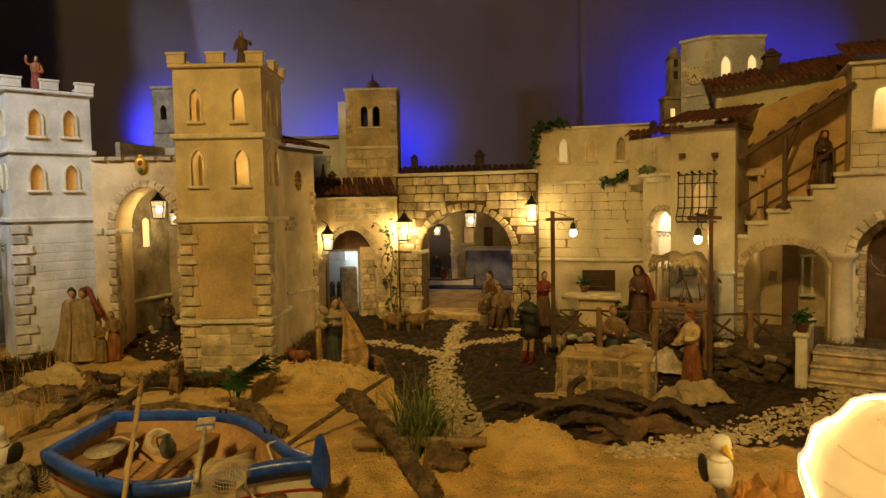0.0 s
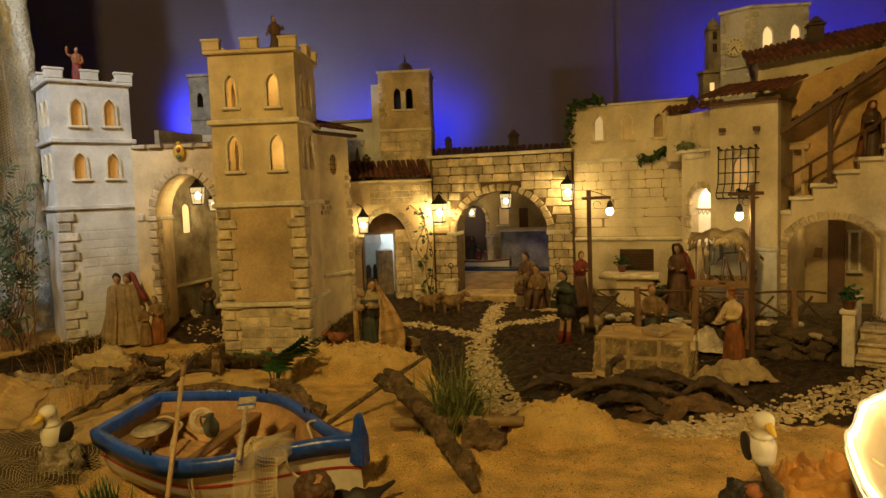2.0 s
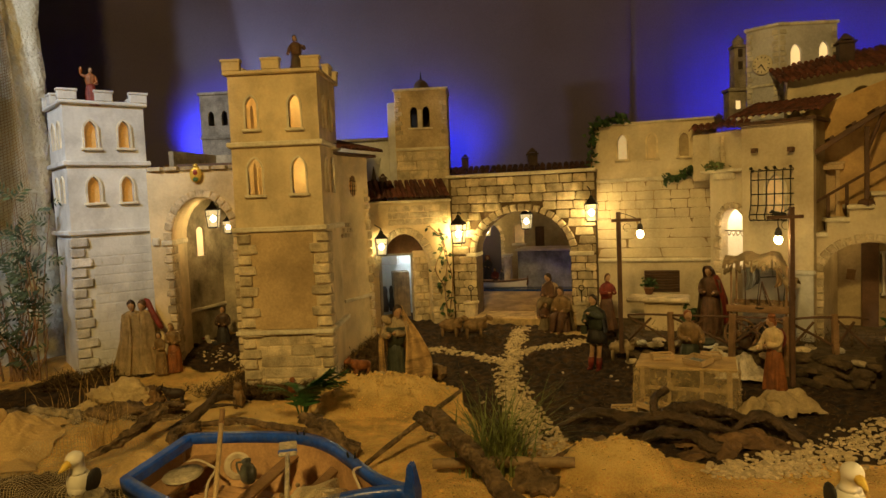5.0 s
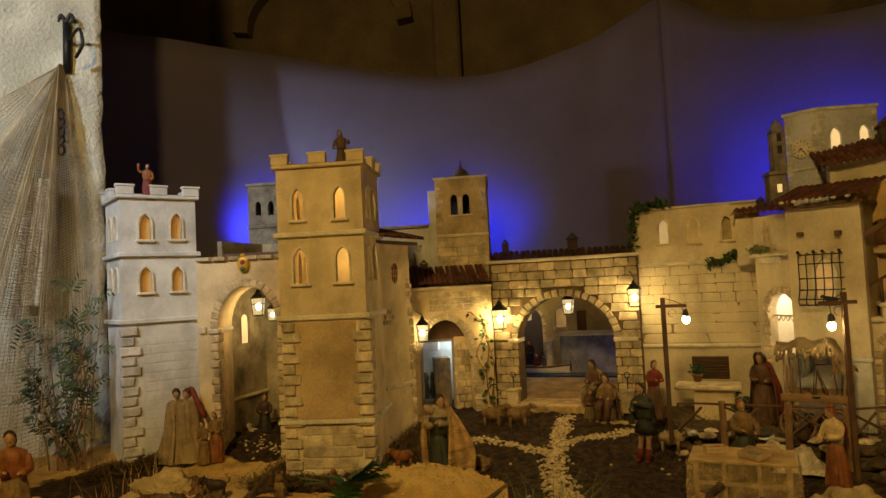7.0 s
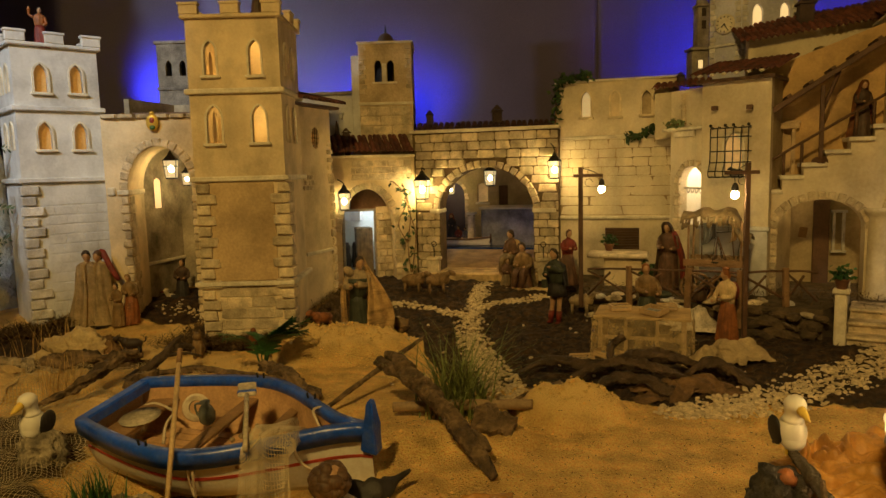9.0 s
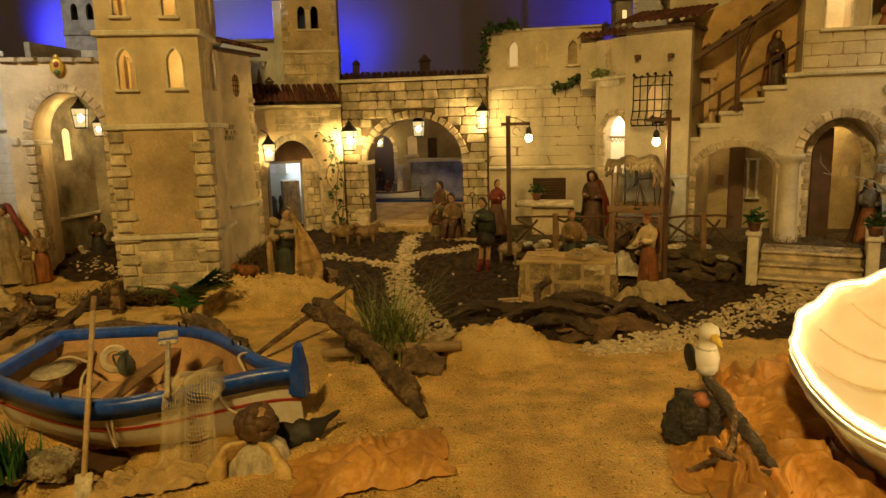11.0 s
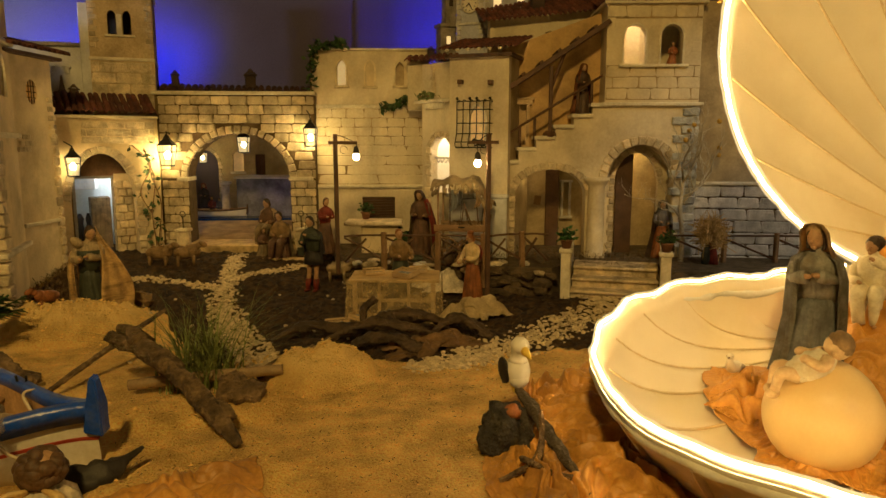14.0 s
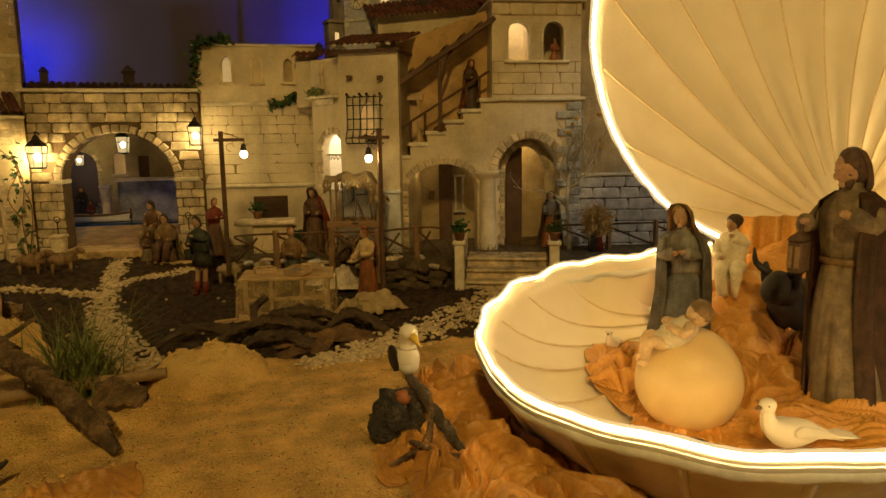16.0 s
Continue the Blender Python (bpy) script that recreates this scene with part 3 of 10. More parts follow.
for a, b in zip(grid, grid[1:]):
    for k in range(43):
        bm.faces.new((a[k], a[k + 1], b[k + 1], b[k])).smooth = True
part("pillar_face", bm, pillar_m, pl)
bm = bmesh.new()
box(bm, -0.95, 0.03, -0.9, -0.03, 0.6, 4.6)
part("pillar_core", bm, pillar_m, pl)

plaster_cool = mat("cool_grey_plaster", (0.56, 0.56, 0.62), 0.9, 0.15, 9, 130, 0.3, 0.004, (0.22, 0.20, 0.22), 0.5, 7, streak=0.22)
# ---------------------------------------------------------------- towers


def battlement(parent, w, d, z, material, over=0.012, n=3, h=0.034, mw=0.055):
    bm = bmesh.new()
    slab_w = over
    box(bm, -slab_w, -slab_w, z - 0.012, w + slab_w, d + slab_w, z, 0.003)
    part("parapet", bm, material, parent)
    step = (w + 2 * over - mw) / (n - 1)
    stepd = (d + 2 * over - mw) / (n - 1)
    spots = [(-over + i * step, -over, mw, 0.02) for i in range(n)] + [(-over + i * step, d + over - 0.02, mw, 0.02) for i in range(n)]
    spots += [(x, -over + 0.02 + i * stepd, 0.02, mw) for i in range(n - 1) for x in (-over, w + over - 0.02)][2:]
    for x, y, sx, sy in spots:
        bm = bmesh.new()
        box(bm, x, y, z, x + sx, y + sy, z + h, 0.002)
        box(bm, x - 0.003, y - 0.003, z + h - 0.007, x + sx + 0.003, y + sy + 0.003, z + h + 0.001, 0.0015)
        part("merlon", bm, material, parent)


def ring_ledge(parent, w, d, z, h, over, material, u0=0.0):
    bm = bmesh.new()
    box(bm, u0 - over, -over, z - h / 2, w + over, d + over, z + h / 2, 0.003)
    part("ledge", bm, material, parent)


def crenellated_tower(name, m, label, w, d, z0, zt, ledges, wins, wall_m, block_m, pane=None, lower_z=None, n_merlon=3):
    t = thing(name, m, label, "tower")
    holes = [gothic(*x) for x in wins]
    front = part("wall", slab(rect(0, z0, w, zt), holes, 0.018), wall_m, t)
    side_holes = [gothic(d * 0.20 + i * d * 0.36, d * 0.20 + i * d * 0.36 + 0.034, x[2], x[3]) for x in wins[::2] for i in (0, 1)]
    right = part("wall", slab(rect(0.018, z0, d - 0.018, zt), side_holes, 0.018), wall_m, t, m=pose(w, 0, 0, 0, 0, 90))
    part("wall", slab(rect(0.018, z0, d - 0.018, zt), side_holes, 0.018), wall_m, t, m=pose(0.018, 0, 0, 0, 0, 90))
    part("wall", slab(rect(0, z0, w, zt), [], 0.018), wall_m, t, m=pose(0, d - 0.018, 0))
    bm = bmesh.new()
    box(bm, 0.018, 0.018, zt - 0.02, w - 0.018, d - 0.018, zt - 0.012)
    if not pane:
        for z in (zt - 0.05, ledges[0] - 0.05):
            lamp("tower_light", "POINT", (w * 0.7, d * 0.6, z), 0.45, BULB, 0.01, parent=t)
    for z in ledges[:2]:
        box(bm, 0.018, 0.018, z - 0.004, w - 0.018, d - 0.018, z + 0.004)
    part("floor_deck", bm, wall_m, t)
    for x in wins:
        window_trim(front, *x)
        if pane:
            bm = slab(gothic(x[0] + 0.001, x[1] - 0.001, x[2], x[3] - 0.001), [], 0.003)
            part("window_pane", bm, pane, t, "amber lit pane", m=pose(0, 0.013, 0))
    for sh in side_holes:
        for px in (w, 0.0):
            mm = pose(px, 0, 0, 0, 0, 90)
            loop = (sh[1:] + sh[:1])[::-1]
            y0, y1 = (-0.005, 0.004) if px else (-0.004, 0.005)
            part("window_frame", band(loop, 0.005, y0, y1), trim_m, t, m=mm)
    for z, h, over in [(a, 0.016, 0.012) for a in ledges]:
        ring_ledge(t, w, d, z, h, over, trim_m if wall_m is not plaster_white else plaster_white)
    battlement(t, w, d, zt, wall_m, n=n_merlon)
    return t, front, right


# cream tower by the boat
TA = frame_at(-0.832, 2.16, 0, 0)
tower_a, tower_a_wall, tower_a_right = crenellated_tower("crenellated_tower", TA, "tall cream plaster tower with battlements and pointed windows", 0.274, 0.26, -0.03, 0.982,
    [0.760, 0.500], [(0.051, 0.086, 0.807, 0.905), (0.184, 0.219, 0.805, 0.905), (0.048, 0.092, 0.607, 0.718), (0.184, 0.226, 0.607, 0.716)], plaster, stone_m)
quoins(tower_a_wall, 0.004, 0.0, 0.488, 15, 0.058, 0.040, 1, y=-0.012)
quoins(tower_a_wall, 0.287, 0.0, 0.488, 15, 0.058, 0.040, -1, y=-0.012)
quoins(tower_a_right, 0.0, 0.0, 0.488, 15, 0.040, 0.058, 1, y=-0.012)
tan_plaster = mat("tan_panel_plaster", (0.50, 0.36, 0.19), 0.92, 0.22, 7, 130, 0.25, 0.004, (0.20, 0.125, 0.055), 0.6, 6, speckle=0.3)
bm = bmesh.new()
box(bm, 0.044, -0.004, 0.189, 0.238, 0.002, 0.489, 0.001)
part("wall_panel", bm, tan_plaster, tower_a, "tan plaster panel between the corner stones")
ring_ledge(tower_a, 0.274, 0.26, 0.180, 0.014, 0.016, trim_m, 0.0)
courses(tower_a_wall, 0.05, 0.245, 0.0, 0.172, 5, 0.075, -0.003, 0.01, stone_m)

# whitewashed tower
TB = frame_at(-1.378, 2.200, 0, 43)
tower_b_wall = crenellated_tower("crenellated_tower", TB, "whitewashed tower with battlements and amber lit pointed windows", 0.245, 0.22, -0.02, 0.932,
    [0.732, 0.510], [(0.058, 0.096, 0.782, 0.868), (0.160, 0.197, 0.784, 0.872), (0.056, 0.095, 0.606, 0.690), (0.159, 0.197, 0.606, 0.690)], plaster_white, stone_white, amber_pane)[1]
quoins(tower_b_wall, -0.008, 0.04, 0.495, 14, 0.058, 0.042, 1, y=-0.010, material=stone_white)
courses(tower_b_wall, 0.055, 0.245, 0.06, 0.46, 13, 0.06, -0.0015, 0.006, plaster_white)

# ---------------------------------------------------------------- gate between the towers
gate = thing("gate_arch", frame_at(-1.16, 2.30, 0, 9.5), "cream plastered gateway with a stone arch between two towers", "archway")
gw = part("wall", slab(notched(-0.01, 0.36, 0.0, 0.700, [(0.058, 0.256, 0.470, 0.610)]), [], 0.19), plaster, gate)
voussoirs(gw, 0.058, 0.256, 0.470, 0.610, 15, 0.026, y=-0.008)
quoins(gw, 0.060, 0.03, 0.452, 15, 0.030, 0.020, -1, y=-0.010)
for i in range(15):
    stone(gw, (0.057, 0.03 + 0.008 * (i % 2), 0.045 + i * 0.0281), (0.010, 0.055 + 0.016 * (i % 2), 0.0255), stone_m, name="corner_stone")
quoins(gw, 0.254, 0.03, 0.452, 16, 0.024, 0.034, 1, y=-0.010)
bm = bmesh.new()
box(bm, 0.026, -0.014, 0.455, 0.064, 0.19, 0.472, 0.003)
part("impost", bm, trim_m, gate)
bm = bmesh.new()
box(bm, -0.004, -0.010, 0.455, 0.02, 0.01, 0.482, 0.004)
part("impost", bm, trim_m, gate)
for i in range(7):
    stone(gate, (0.018 + i * 0.052, 0.05, 0.707), (0.05, 0.13, 0.014), stone_m, name="coping_stone")
bm = bmesh.new()
ball(bm, (0, 0, 0), (0.020, 0.008, 0.028))
ball(bm, (0, -0.006, 0.006), (0.008, 0.005, 0.010), 1)
ball(bm, (0, -0.005, -0.016), (0.009, 0.005, 0.008), 2)
ball(bm, (0, 0, 0.029), (0.008, 0.006, 0.007))
part("crest", bm, [mat("gilded_paint", (0.62, 0.40, 0.06), 0.4, 0.3, metal=0.4), mat("red_enamel", (0.25, 0.03, 0.02), 0.4), mat("green_enamel", (0.05, 0.12, 0.03), 0.4)], gate, "oval gilt crest", m=pose(0.150, -0.012, 0.686))
# alley behind the gate
alley = thing("alley_house", frame_at(-1.16, 2.30, 0, 9.5), "stained alley walls behind the gate with one lit window", "house")
# darker plaster colour with near-black blotches
alley_m = mat("dark_alley_plaster", (0.36, 0.30, 0.20), 0.9, 0.3, 12, 130, 0.3, 0.004, (0.035, 0.028, 0.016), 0.9, 9, speckle=0.3)
aw = part("wall", slab(rect(-0.05, 0, 0.215, 0.78), [round_hole(0.052, 0.102, 0.398, 0.49, 0.508)], 0.02), alley_m, alley, m=pose(0.055, 0.22, 0, 0, 0, 67))
part("wall", slab(rect(0.0, 0, 0.30, 0.78), [], 0.02), alley_m, alley, m=pose(0.128, 0.41, 0))
part("wall", slab(rect(0.0, 0, 0.30, 0.78), [], 0.02), alley_m, alley, m=pose(0.36, 0.19, 0, 0, 0, 90))
part("window_pane", slab(round_hole(0.050, 0.104, 0.396, 0.49, 0.510), [], 0.004), warm_pane, alley, "glowing pane", m=pose(0.055, 0.22, 0, 0, 0, 67) @ pose(0, 0.010, 0))
bm = bmesh.new()
box(bm, -0.04, -0.008, 0.196, 0.205, 0.0, 0.208, 0.002)
part("ledge", bm, trim_m, alley, m=pose(0.055, 0.22, 0, 0, 0, 67))
bm = bmesh.new()
box(bm, 0.0, 0.0, 0.72, 0.36, 0.30, 0.735, 0.002)
part("roof", bm, wood_dark, alley, m=pose(0.0, 0.19, 0))
GI = frame_at(-1.16, 2.30, 0, 9.5)
lantern(GI @ pose(0.166, 0.14, 0.537), 0.95, 0.42, [(0.0, 0.0, 0.075)])
lantern(GI @ pose(0.185, 0.30, 0.501), 0.7, 0.28, [(0.0, 0.0, 0.20)])

# ---------------------------------------------------------------- house behind the cream tower
side = thing("side_house", frame_at(-0.56, 2.42, 0, 68), "narrow cream house side with a round window and tiled eave", "house")
hole = [(0.094 + 0.026 * math.cos(a), 0.632 + 0.038 * math.sin(a)) for a in [2 * math.pi * k / 14 for k in range(14)]]
sw = part("wall", slab(rect(-0.05, 0, 0.195, 0.735), [hole], 0.03), plaster, side)
part("window_pane", slab([(0.094 + 0.027 * math.cos(a), 0.632 + 0.039 * math.sin(a)) for a in [2 * math.pi * k / 14 for k in range(14)]], [], 0.003), amber_pane, side, m=pose(0, 0.02, 0))
bm = bmesh.new()
for k in (-1, 0, 1):
    tube(bm, [(0.094 + 0.012 * k, 0.002, 0.596), (0.094 + 0.012 * k, 0.002, 0.668)], 0.0014, 5), tube(bm, [(0.068, 0.003, 0.632 + 0.017 * k), (0.120, 0.003, 0.632 + 0.017 * k)], 0.0014, 5)
part("window_bar", bm, iron, side)
quoins(sw, 0.197, 0.05, 0.50, 14, 0.026, 0.018, -1, y=-0.008, depth=0.05)
for i in range(9):
    stone(sw, (0.012 + (i % 3) * 0.02 + (0.01 if (i // 3) % 2 else 0), -0.002, 0.46 + (i // 3) * 0.018), (0.018, 0.012, 0.014), stone_m, name="bare_brick")
    stone(sw, (0.172 + (i % 2) * 0.014, -0.002, 0.50 + (i // 2) * 0.028), (0.016, 0.012, 0.016), stone_m, name="bare_brick")
bm = bmesh.new()
box(bm, 0.0, -0.008, 0.226, 0.20, 0.002, 0.238, 0.002)
part("ledge", bm, trim_m, side)
bm = bmesh.new()
box(bm, -0.06, -0.030, 0.735, 0.215, 0.2, 0.745)
part("roof", bm, wood_dark, side)
roof_tiles(side, pose(-0.06, -0.05, 0.748, 14, 0, 0), 0.29, 0.22, rows_=2, pitch=0.024)

# ---------------------------------------------------------------- house with the open door
DW = frame_at(-0.53, 2.775, 0, 13.6)
doorh = thing("door_house", DW, "low cream house with an arched doorway and tiled eave", "house")
dwl = part("wall", slab(notched(-0.08, 0.345, 0.0, 0.565, [(0.045, 0.258, 0.27, 0.441)]), [], 0.07), plaster, doorh)
voussoirs(dwl, 0.045, 0.258, 0.27, 0.441, 17, 0.026, y=-0.008)
quoins(dwl, 0.258, 0.04, 0.27, 9, 0.034, 0.026, 1, y=-0.008)
courses(dwl, 0.09, 0.335, 0.475, 0.555, 3, 0.07, -0.002, 0.01, stone_m)
bm = bmesh.new()
box(bm, -0.08, -0.02, 0.565, 0.345, 0.14, 0.575, 0.002)
part("eave", bm, trim_m, doorh)
roof_tiles(doorh, pose(-0.08, -0.035, 0.578, 24, 0, 0), 0.43, 0.16, rows_=2, pitch=0.021)
part("wall", slab(rect(-0.02, 0, 0.30, 0.5), [rect(0.066, 0.02, 0.190, 0.349)], 0.02), mat("brown_boarding", (0.16, 0.085, 0.04), 0.8, 0.3, 18), doorh, "brown boarded inner wall", m=pose(0, 0.10, 0))
bm = bmesh.new()
for b6 in ((0.057, 0.094, 0.0, 0.067, 0.102, 0.356), (0.188, 0.094, 0.0, 0.196, 0.102, 0.356), (0.057, 0.092, 0.348, 0.196, 0.102, 0.358)):
    box(bm, *b6, 0.001)
part("door_frame", bm, mat("grey_door_frame", (0.30, 0.27, 0.22), 0.8, 0.25), doorh)
bm = bmesh.new()
box(bm, 0.197, 0.0935, 0.03, 0.275, 0.099, 0.365)
part("jamb", bm, plaster, doorh)
for i in range(9):
    for k in range(2):
        stone(doorh, (0.213 + k * 0.032 + (0.008 if i % 2 else -0.004), 0.088, 0.085 + i * 0.030), (0.029, 0.02, 0.0275), stone_m)
bm = bmesh.new()
box(bm, 0.04, 0.30, 0, 0.25, 0.31, 0.45), box(bm, 0.03, 0.12, 0, 0.04, 0.31, 0.45), box(bm, 0.25, 0.12, 0, 0.26, 0.31, 0.45), box(bm, 0.03, 0.12, 0.45, 0.26, 0.31, 0.46)
part("room_wall", bm, mat("cool_white_wall", (0.72, 0.76, 0.76), 0.9, 0.06), doorh, "cool white inner room")
lamp("room_light", "POINT", (0.21, 0.20, 0.40), 1.0, (0.85, 0.95, 1.0), 0.03, parent=doorh)
lantern(DW @ pose(0.055, -0.045, 0.398), 1.0, 0.6, [(0.0, 0.0, 0.070), (-0.02, 0.04, 0.085)])

# ---------------------------------------------------------------- arched wall
AW = frame_at(-0.20, 2.88, 0, -15.9)
archw = thing("stone_gateway", AW, "wide round archway in a wall of dressed yellow stone blocks", "archway")
aw = part("wall", slab(notched(0.0, 0.585, 0.0, 0.655, [(0.108, 0.488, 0.345, 0.516)]), [], 0.09), joint, archw)


def clear_of_arch(a, b, z, h):
    for u in (a, b, (a + b) / 2):
        if z < 0.36:
            if 0.10 < u < 0.496:
                return True
        elif ((u - 0.298) / 0.192) ** 2 + (max(0.0, z - h / 2 - 0.345) / 0.173) ** 2 < 1.05:
            return True
    return False


courses(aw, 0.012, 0.585, 0.345, 0.652, 9, 0.062, -0.008, 0.02, stone_m, clear_of_arch)
courses(aw, 0.012, 0.108, 0.08, 0.340, 8, 0.05, -0.008, 0.02, stone_m)
courses(aw, 0.488, 0.585, 0.08, 0.340, 8, 0.05, -0.008, 0.02, stone_m)
voussoirs(aw, 0.108, 0.488, 0.345, 0.516, 21, 0.026, y=-0.014, thick=0.05)
bm = bmesh.new()
box(bm, 0.07, -0.020, 0.336, 0.112, 0.09, 0.352, 0.003)
part("impost", bm, trim_m, archw)
bm = bmesh.new()
box(bm, 0.484, -0.020, 0.336, 0.575, 0.09, 0.352, 0.003)
part("impost", bm, trim_m, archw)
bm = bmesh.new()
box(bm, -0.006, -0.022, 0.655, 0.59, 0.10, 0.668, 0.003)
part("coping", bm, trim_m, archw)
lantern(AW @ pose(0.050, -0.045, 0.434), 1.15, 3.4, [(0.0, 0.0, 0.085), (0.0, 0.045, 0.075)])
lantern(AW @ pose(0.308, 0.045, 0.472), 0.9, 0.7, [(0.0, 0.0, 0.055)])
lantern(AW @ pose(0.575, -0.045, 0.500), 1.0, 1.9, [(-0.004, 0.0, 0.085), (-0.02, 0.045, 0.10)])
for u, z in ((0.092, 0.185), (0.53, 0.185)):
    pd = thing("stone_pedestal", AW @ pose(u, -0.045, 0.075), "small stone pedestal with an iron hook", "pedestal", "pedestals by the archway")
    bm = bmesh.new()
    box(bm, -0.022, -0.02, 0, 0.022, 0.02, 0.075, 0.003), box(bm, -0.027, -0.025, 0.075, 0.027, 0.025, 0.087, 0.003)
    part("block", bm, stone_m, pd)
    bm = bmesh.new()
    tube(bm, [(0, 0, 0.087), (0, 0, 0.13)], 0.002, 6)
    tube(bm, [(0.010 * math.cos(a), 0, 0.14 + 0.010 * math.sin(a)) for a in [2 * math.pi * k / 12 for k in range(13)]], 0.0018, 5)
    part("hook", bm, iron, pd)
# steps in front of the arch
for k, (a, b, z, d0) in enumerate(((0.03, 0.60, 0.062, -0.155), (0.085, 0.51, 0.102, -0.075))):
    bm = bmesh.new()
    box(bm, a, d0, 0.0, b, 0.10, z, 0.004)
    single("stone_step", bm, mat("sandy_step", (0.60, 0.43, 0.21), 0.9, 0.3, 20, 180, 0.7, 0.005, (0.10, 0.06, 0.025), 0.85, 14), AW, "worn pale stone step before the archway", "step", "steps of the archway")

# court behind the arch
court = thing("courtyard_house", AW, "shadowed courtyard house with an arch and a lit window", "house")
bm = bmesh.new()
quad = [bm.verts.new(p) for p in ((0.0, 0.09, 0.103), (0.75, 0.09, 0.103), (0.75, 0.44, 0.146), (-0.25, 0.44, 0.146))]
low_quad = [bm.verts.new(v.co + Vector((0, 0, -0.15))) for v in quad]
bm.faces.new(quad), bm.faces.new(low_quad[::-1])
for k in range(4):
    bm.faces.new((quad[k], low_quad[k], low_quad[(k + 1) % 4], quad[(k + 1) % 4]))
part("paving", bm, mat("sandy_paving", (0.52, 0.36, 0.16), 0.9, 0.3, 14, 160, 0.6, 0.004, (0.16, 0.09, 0.03), 0.7, 12), court)
cw = part("wall", slab(notched(-0.30, 0.80, 0.10, 0.66, [(-0.081, 0.043, 0.375, 0.444)]), [round_hole(0.110, 0.163, 0.345, 0.420, 0.437), rect(0.216, 0.292, 0.262, 0.424)], 0.03), plaster_ochre, court, m=pose(0, 0.68, 0))
voussoirs(cw, -0.081, 0.043, 0.375, 0.444, 15, 0.016)
quoins(cw, 0.043, 0.16, 0.375, 12, 0.020, 0.014, 1)
part("window_pane", slab(round_hole(0.108, 0.165, 0.343, 0.420, 0.439), [], 0.004), mat("lit_shutter", (0.5, 0.34, 0.15), 0.7, 0.2, glow=0.22, glow_colour=(1, 0.6, 0.2), bump=0), court, "glowing wooden shutter", m=pose(0, 0.700, 0))
bm = bmesh.new()
box(bm, 0.210, 0.69, 0.29, 0.268, 0.70, 0.43), box(bm, 0.236, 0.684, 0.292, 0.242, 0.69, 0.424)
part("shutter", bm, wood_dark, court)
bm = bmesh.new()
box(bm, 0.10, 0.672, 0.333, 0.172, 0.684, 0.343, 0.002)
part("window_sill", bm, trim_m, court)
part("wall", slab(rect(0.0, 0.0, 0.66, 0.66), [], 0.03), plaster_ochre, court, m=pose(0.62, 0.09, 0, 0, 0, 90))
part("wall", slab(rect(0.0, 0.0, 0.66, 0.66), [], 0.03), plaster_ochre, court, m=pose(0.05, 0.09, 0, 0, 0, 110))
bm = bmesh.new()
box(bm, -0.25, 0.85, 0.0, 0.3, 0.87, 0.66)
part("wall", bm, plaster_ochre, court)
bm = bmesh.new()
box(bm, 0.165, 0.50, 0.10, 0.62, 0.68, 0.318, 0.004)
# dark grey limewash with blotches and upright streaks
part("terrace_base", bm, mat("dark_streaked_limewash", (0.25, 0.25, 0.26), 0.9, 0.2, 14, 130, 0.3, 0.004, (0.06, 0.055, 0.05), 0.9, 12, streak=0.5), court)
bm = bmesh.new()
box(bm, 0.155, 0.49, 0.318, 0.62, 0.68, 0.328, 0.003)
part("terrace_slab", bm, trim_m, court)
bm = bmesh.new()
box(bm, 0.105, 0.47, 0.12, 0.135, 0.51, 0.295, 0.004)
part("gate_pier", bm, stone_m, court)
bm = bmesh.new()
box(bm, 0.098, 0.462, 0.295, 0.142, 0.518, 0.306, 0.003)
part("gate_cap", bm, trim_m, court)
bm = bmesh.new()
box(bm, -0.24, 0.40, 0.1, 0.62, 0.56, 0.150)
part("pool", bm, mat("blue_pool_water", (0.02, 0.05, 0.16), 0.12, 0.3, 20, 80, 0.4, 0.003), court, "dark blue water")
lantern(AW @ pose(-0.005, 0.60, 0.410), 0.7, 0.40, [(0.0, 0.0, 0.08)])
lamp("court_blue", "POINT", (0.36, 0.40, 0.23), 0.045, (0.06, 0.16, 1.0), 0.01, parent=court)
lamp("court_blue", "POINT", (0.06, 0.34, 0.27), 0.075, (0.40, 0.60, 1.0), 0.01, parent=court)

# ---------------------------------------------------------------- belfry and roofs behind
belfry_m = mat("weathered_belfry_plaster", (0.56, 0.43, 0.26), 0.9, 0.25, 9, 130, 0.3, 0.004, (0.10, 0.065, 0.035), 0.6, 6, streak=0.3)
bel = thing("bell_tower", frame_at(-0.42, 3.0, 0, 0), "square stone bell tower with twin round windows", "tower")
holes = [round_hole(0.066, 0.096, 0.88, 0.945, 0.968), round_hole(0.118, 0.148, 0.88, 0.945, 0.968)]
bw = part("wall", slab(rect(0, 0.4, 0.222, 1.035), holes, 0.02), belfry_m, bel)
for mm, ln in ((pose(0.222, 0, 0, 0, 0, 90), 0.2), (pose(0.02, 0, 0, 0, 0, 90), 0.2)):
    part("wall", slab(rect(0.02, 0.4, ln, 1.035), [round_hole(0.07, 0.11, 0.88, 0.945, 0.968)], 0.02), belfry_m, bel, m=mm)
part("wall", slab(rect(0, 0.4, 0.222, 1.035), [], 0.02), belfry_m, bel, m=pose(0, 0.2, 0))
bm = bmesh.new()
box(bm, -0.006, -0.006, 1.035, 0.228, 0.226, 1.045, 0.002), box(bm, -0.004, -0.004, 0.785, 0.226, 0.224, 0.797, 0.002)
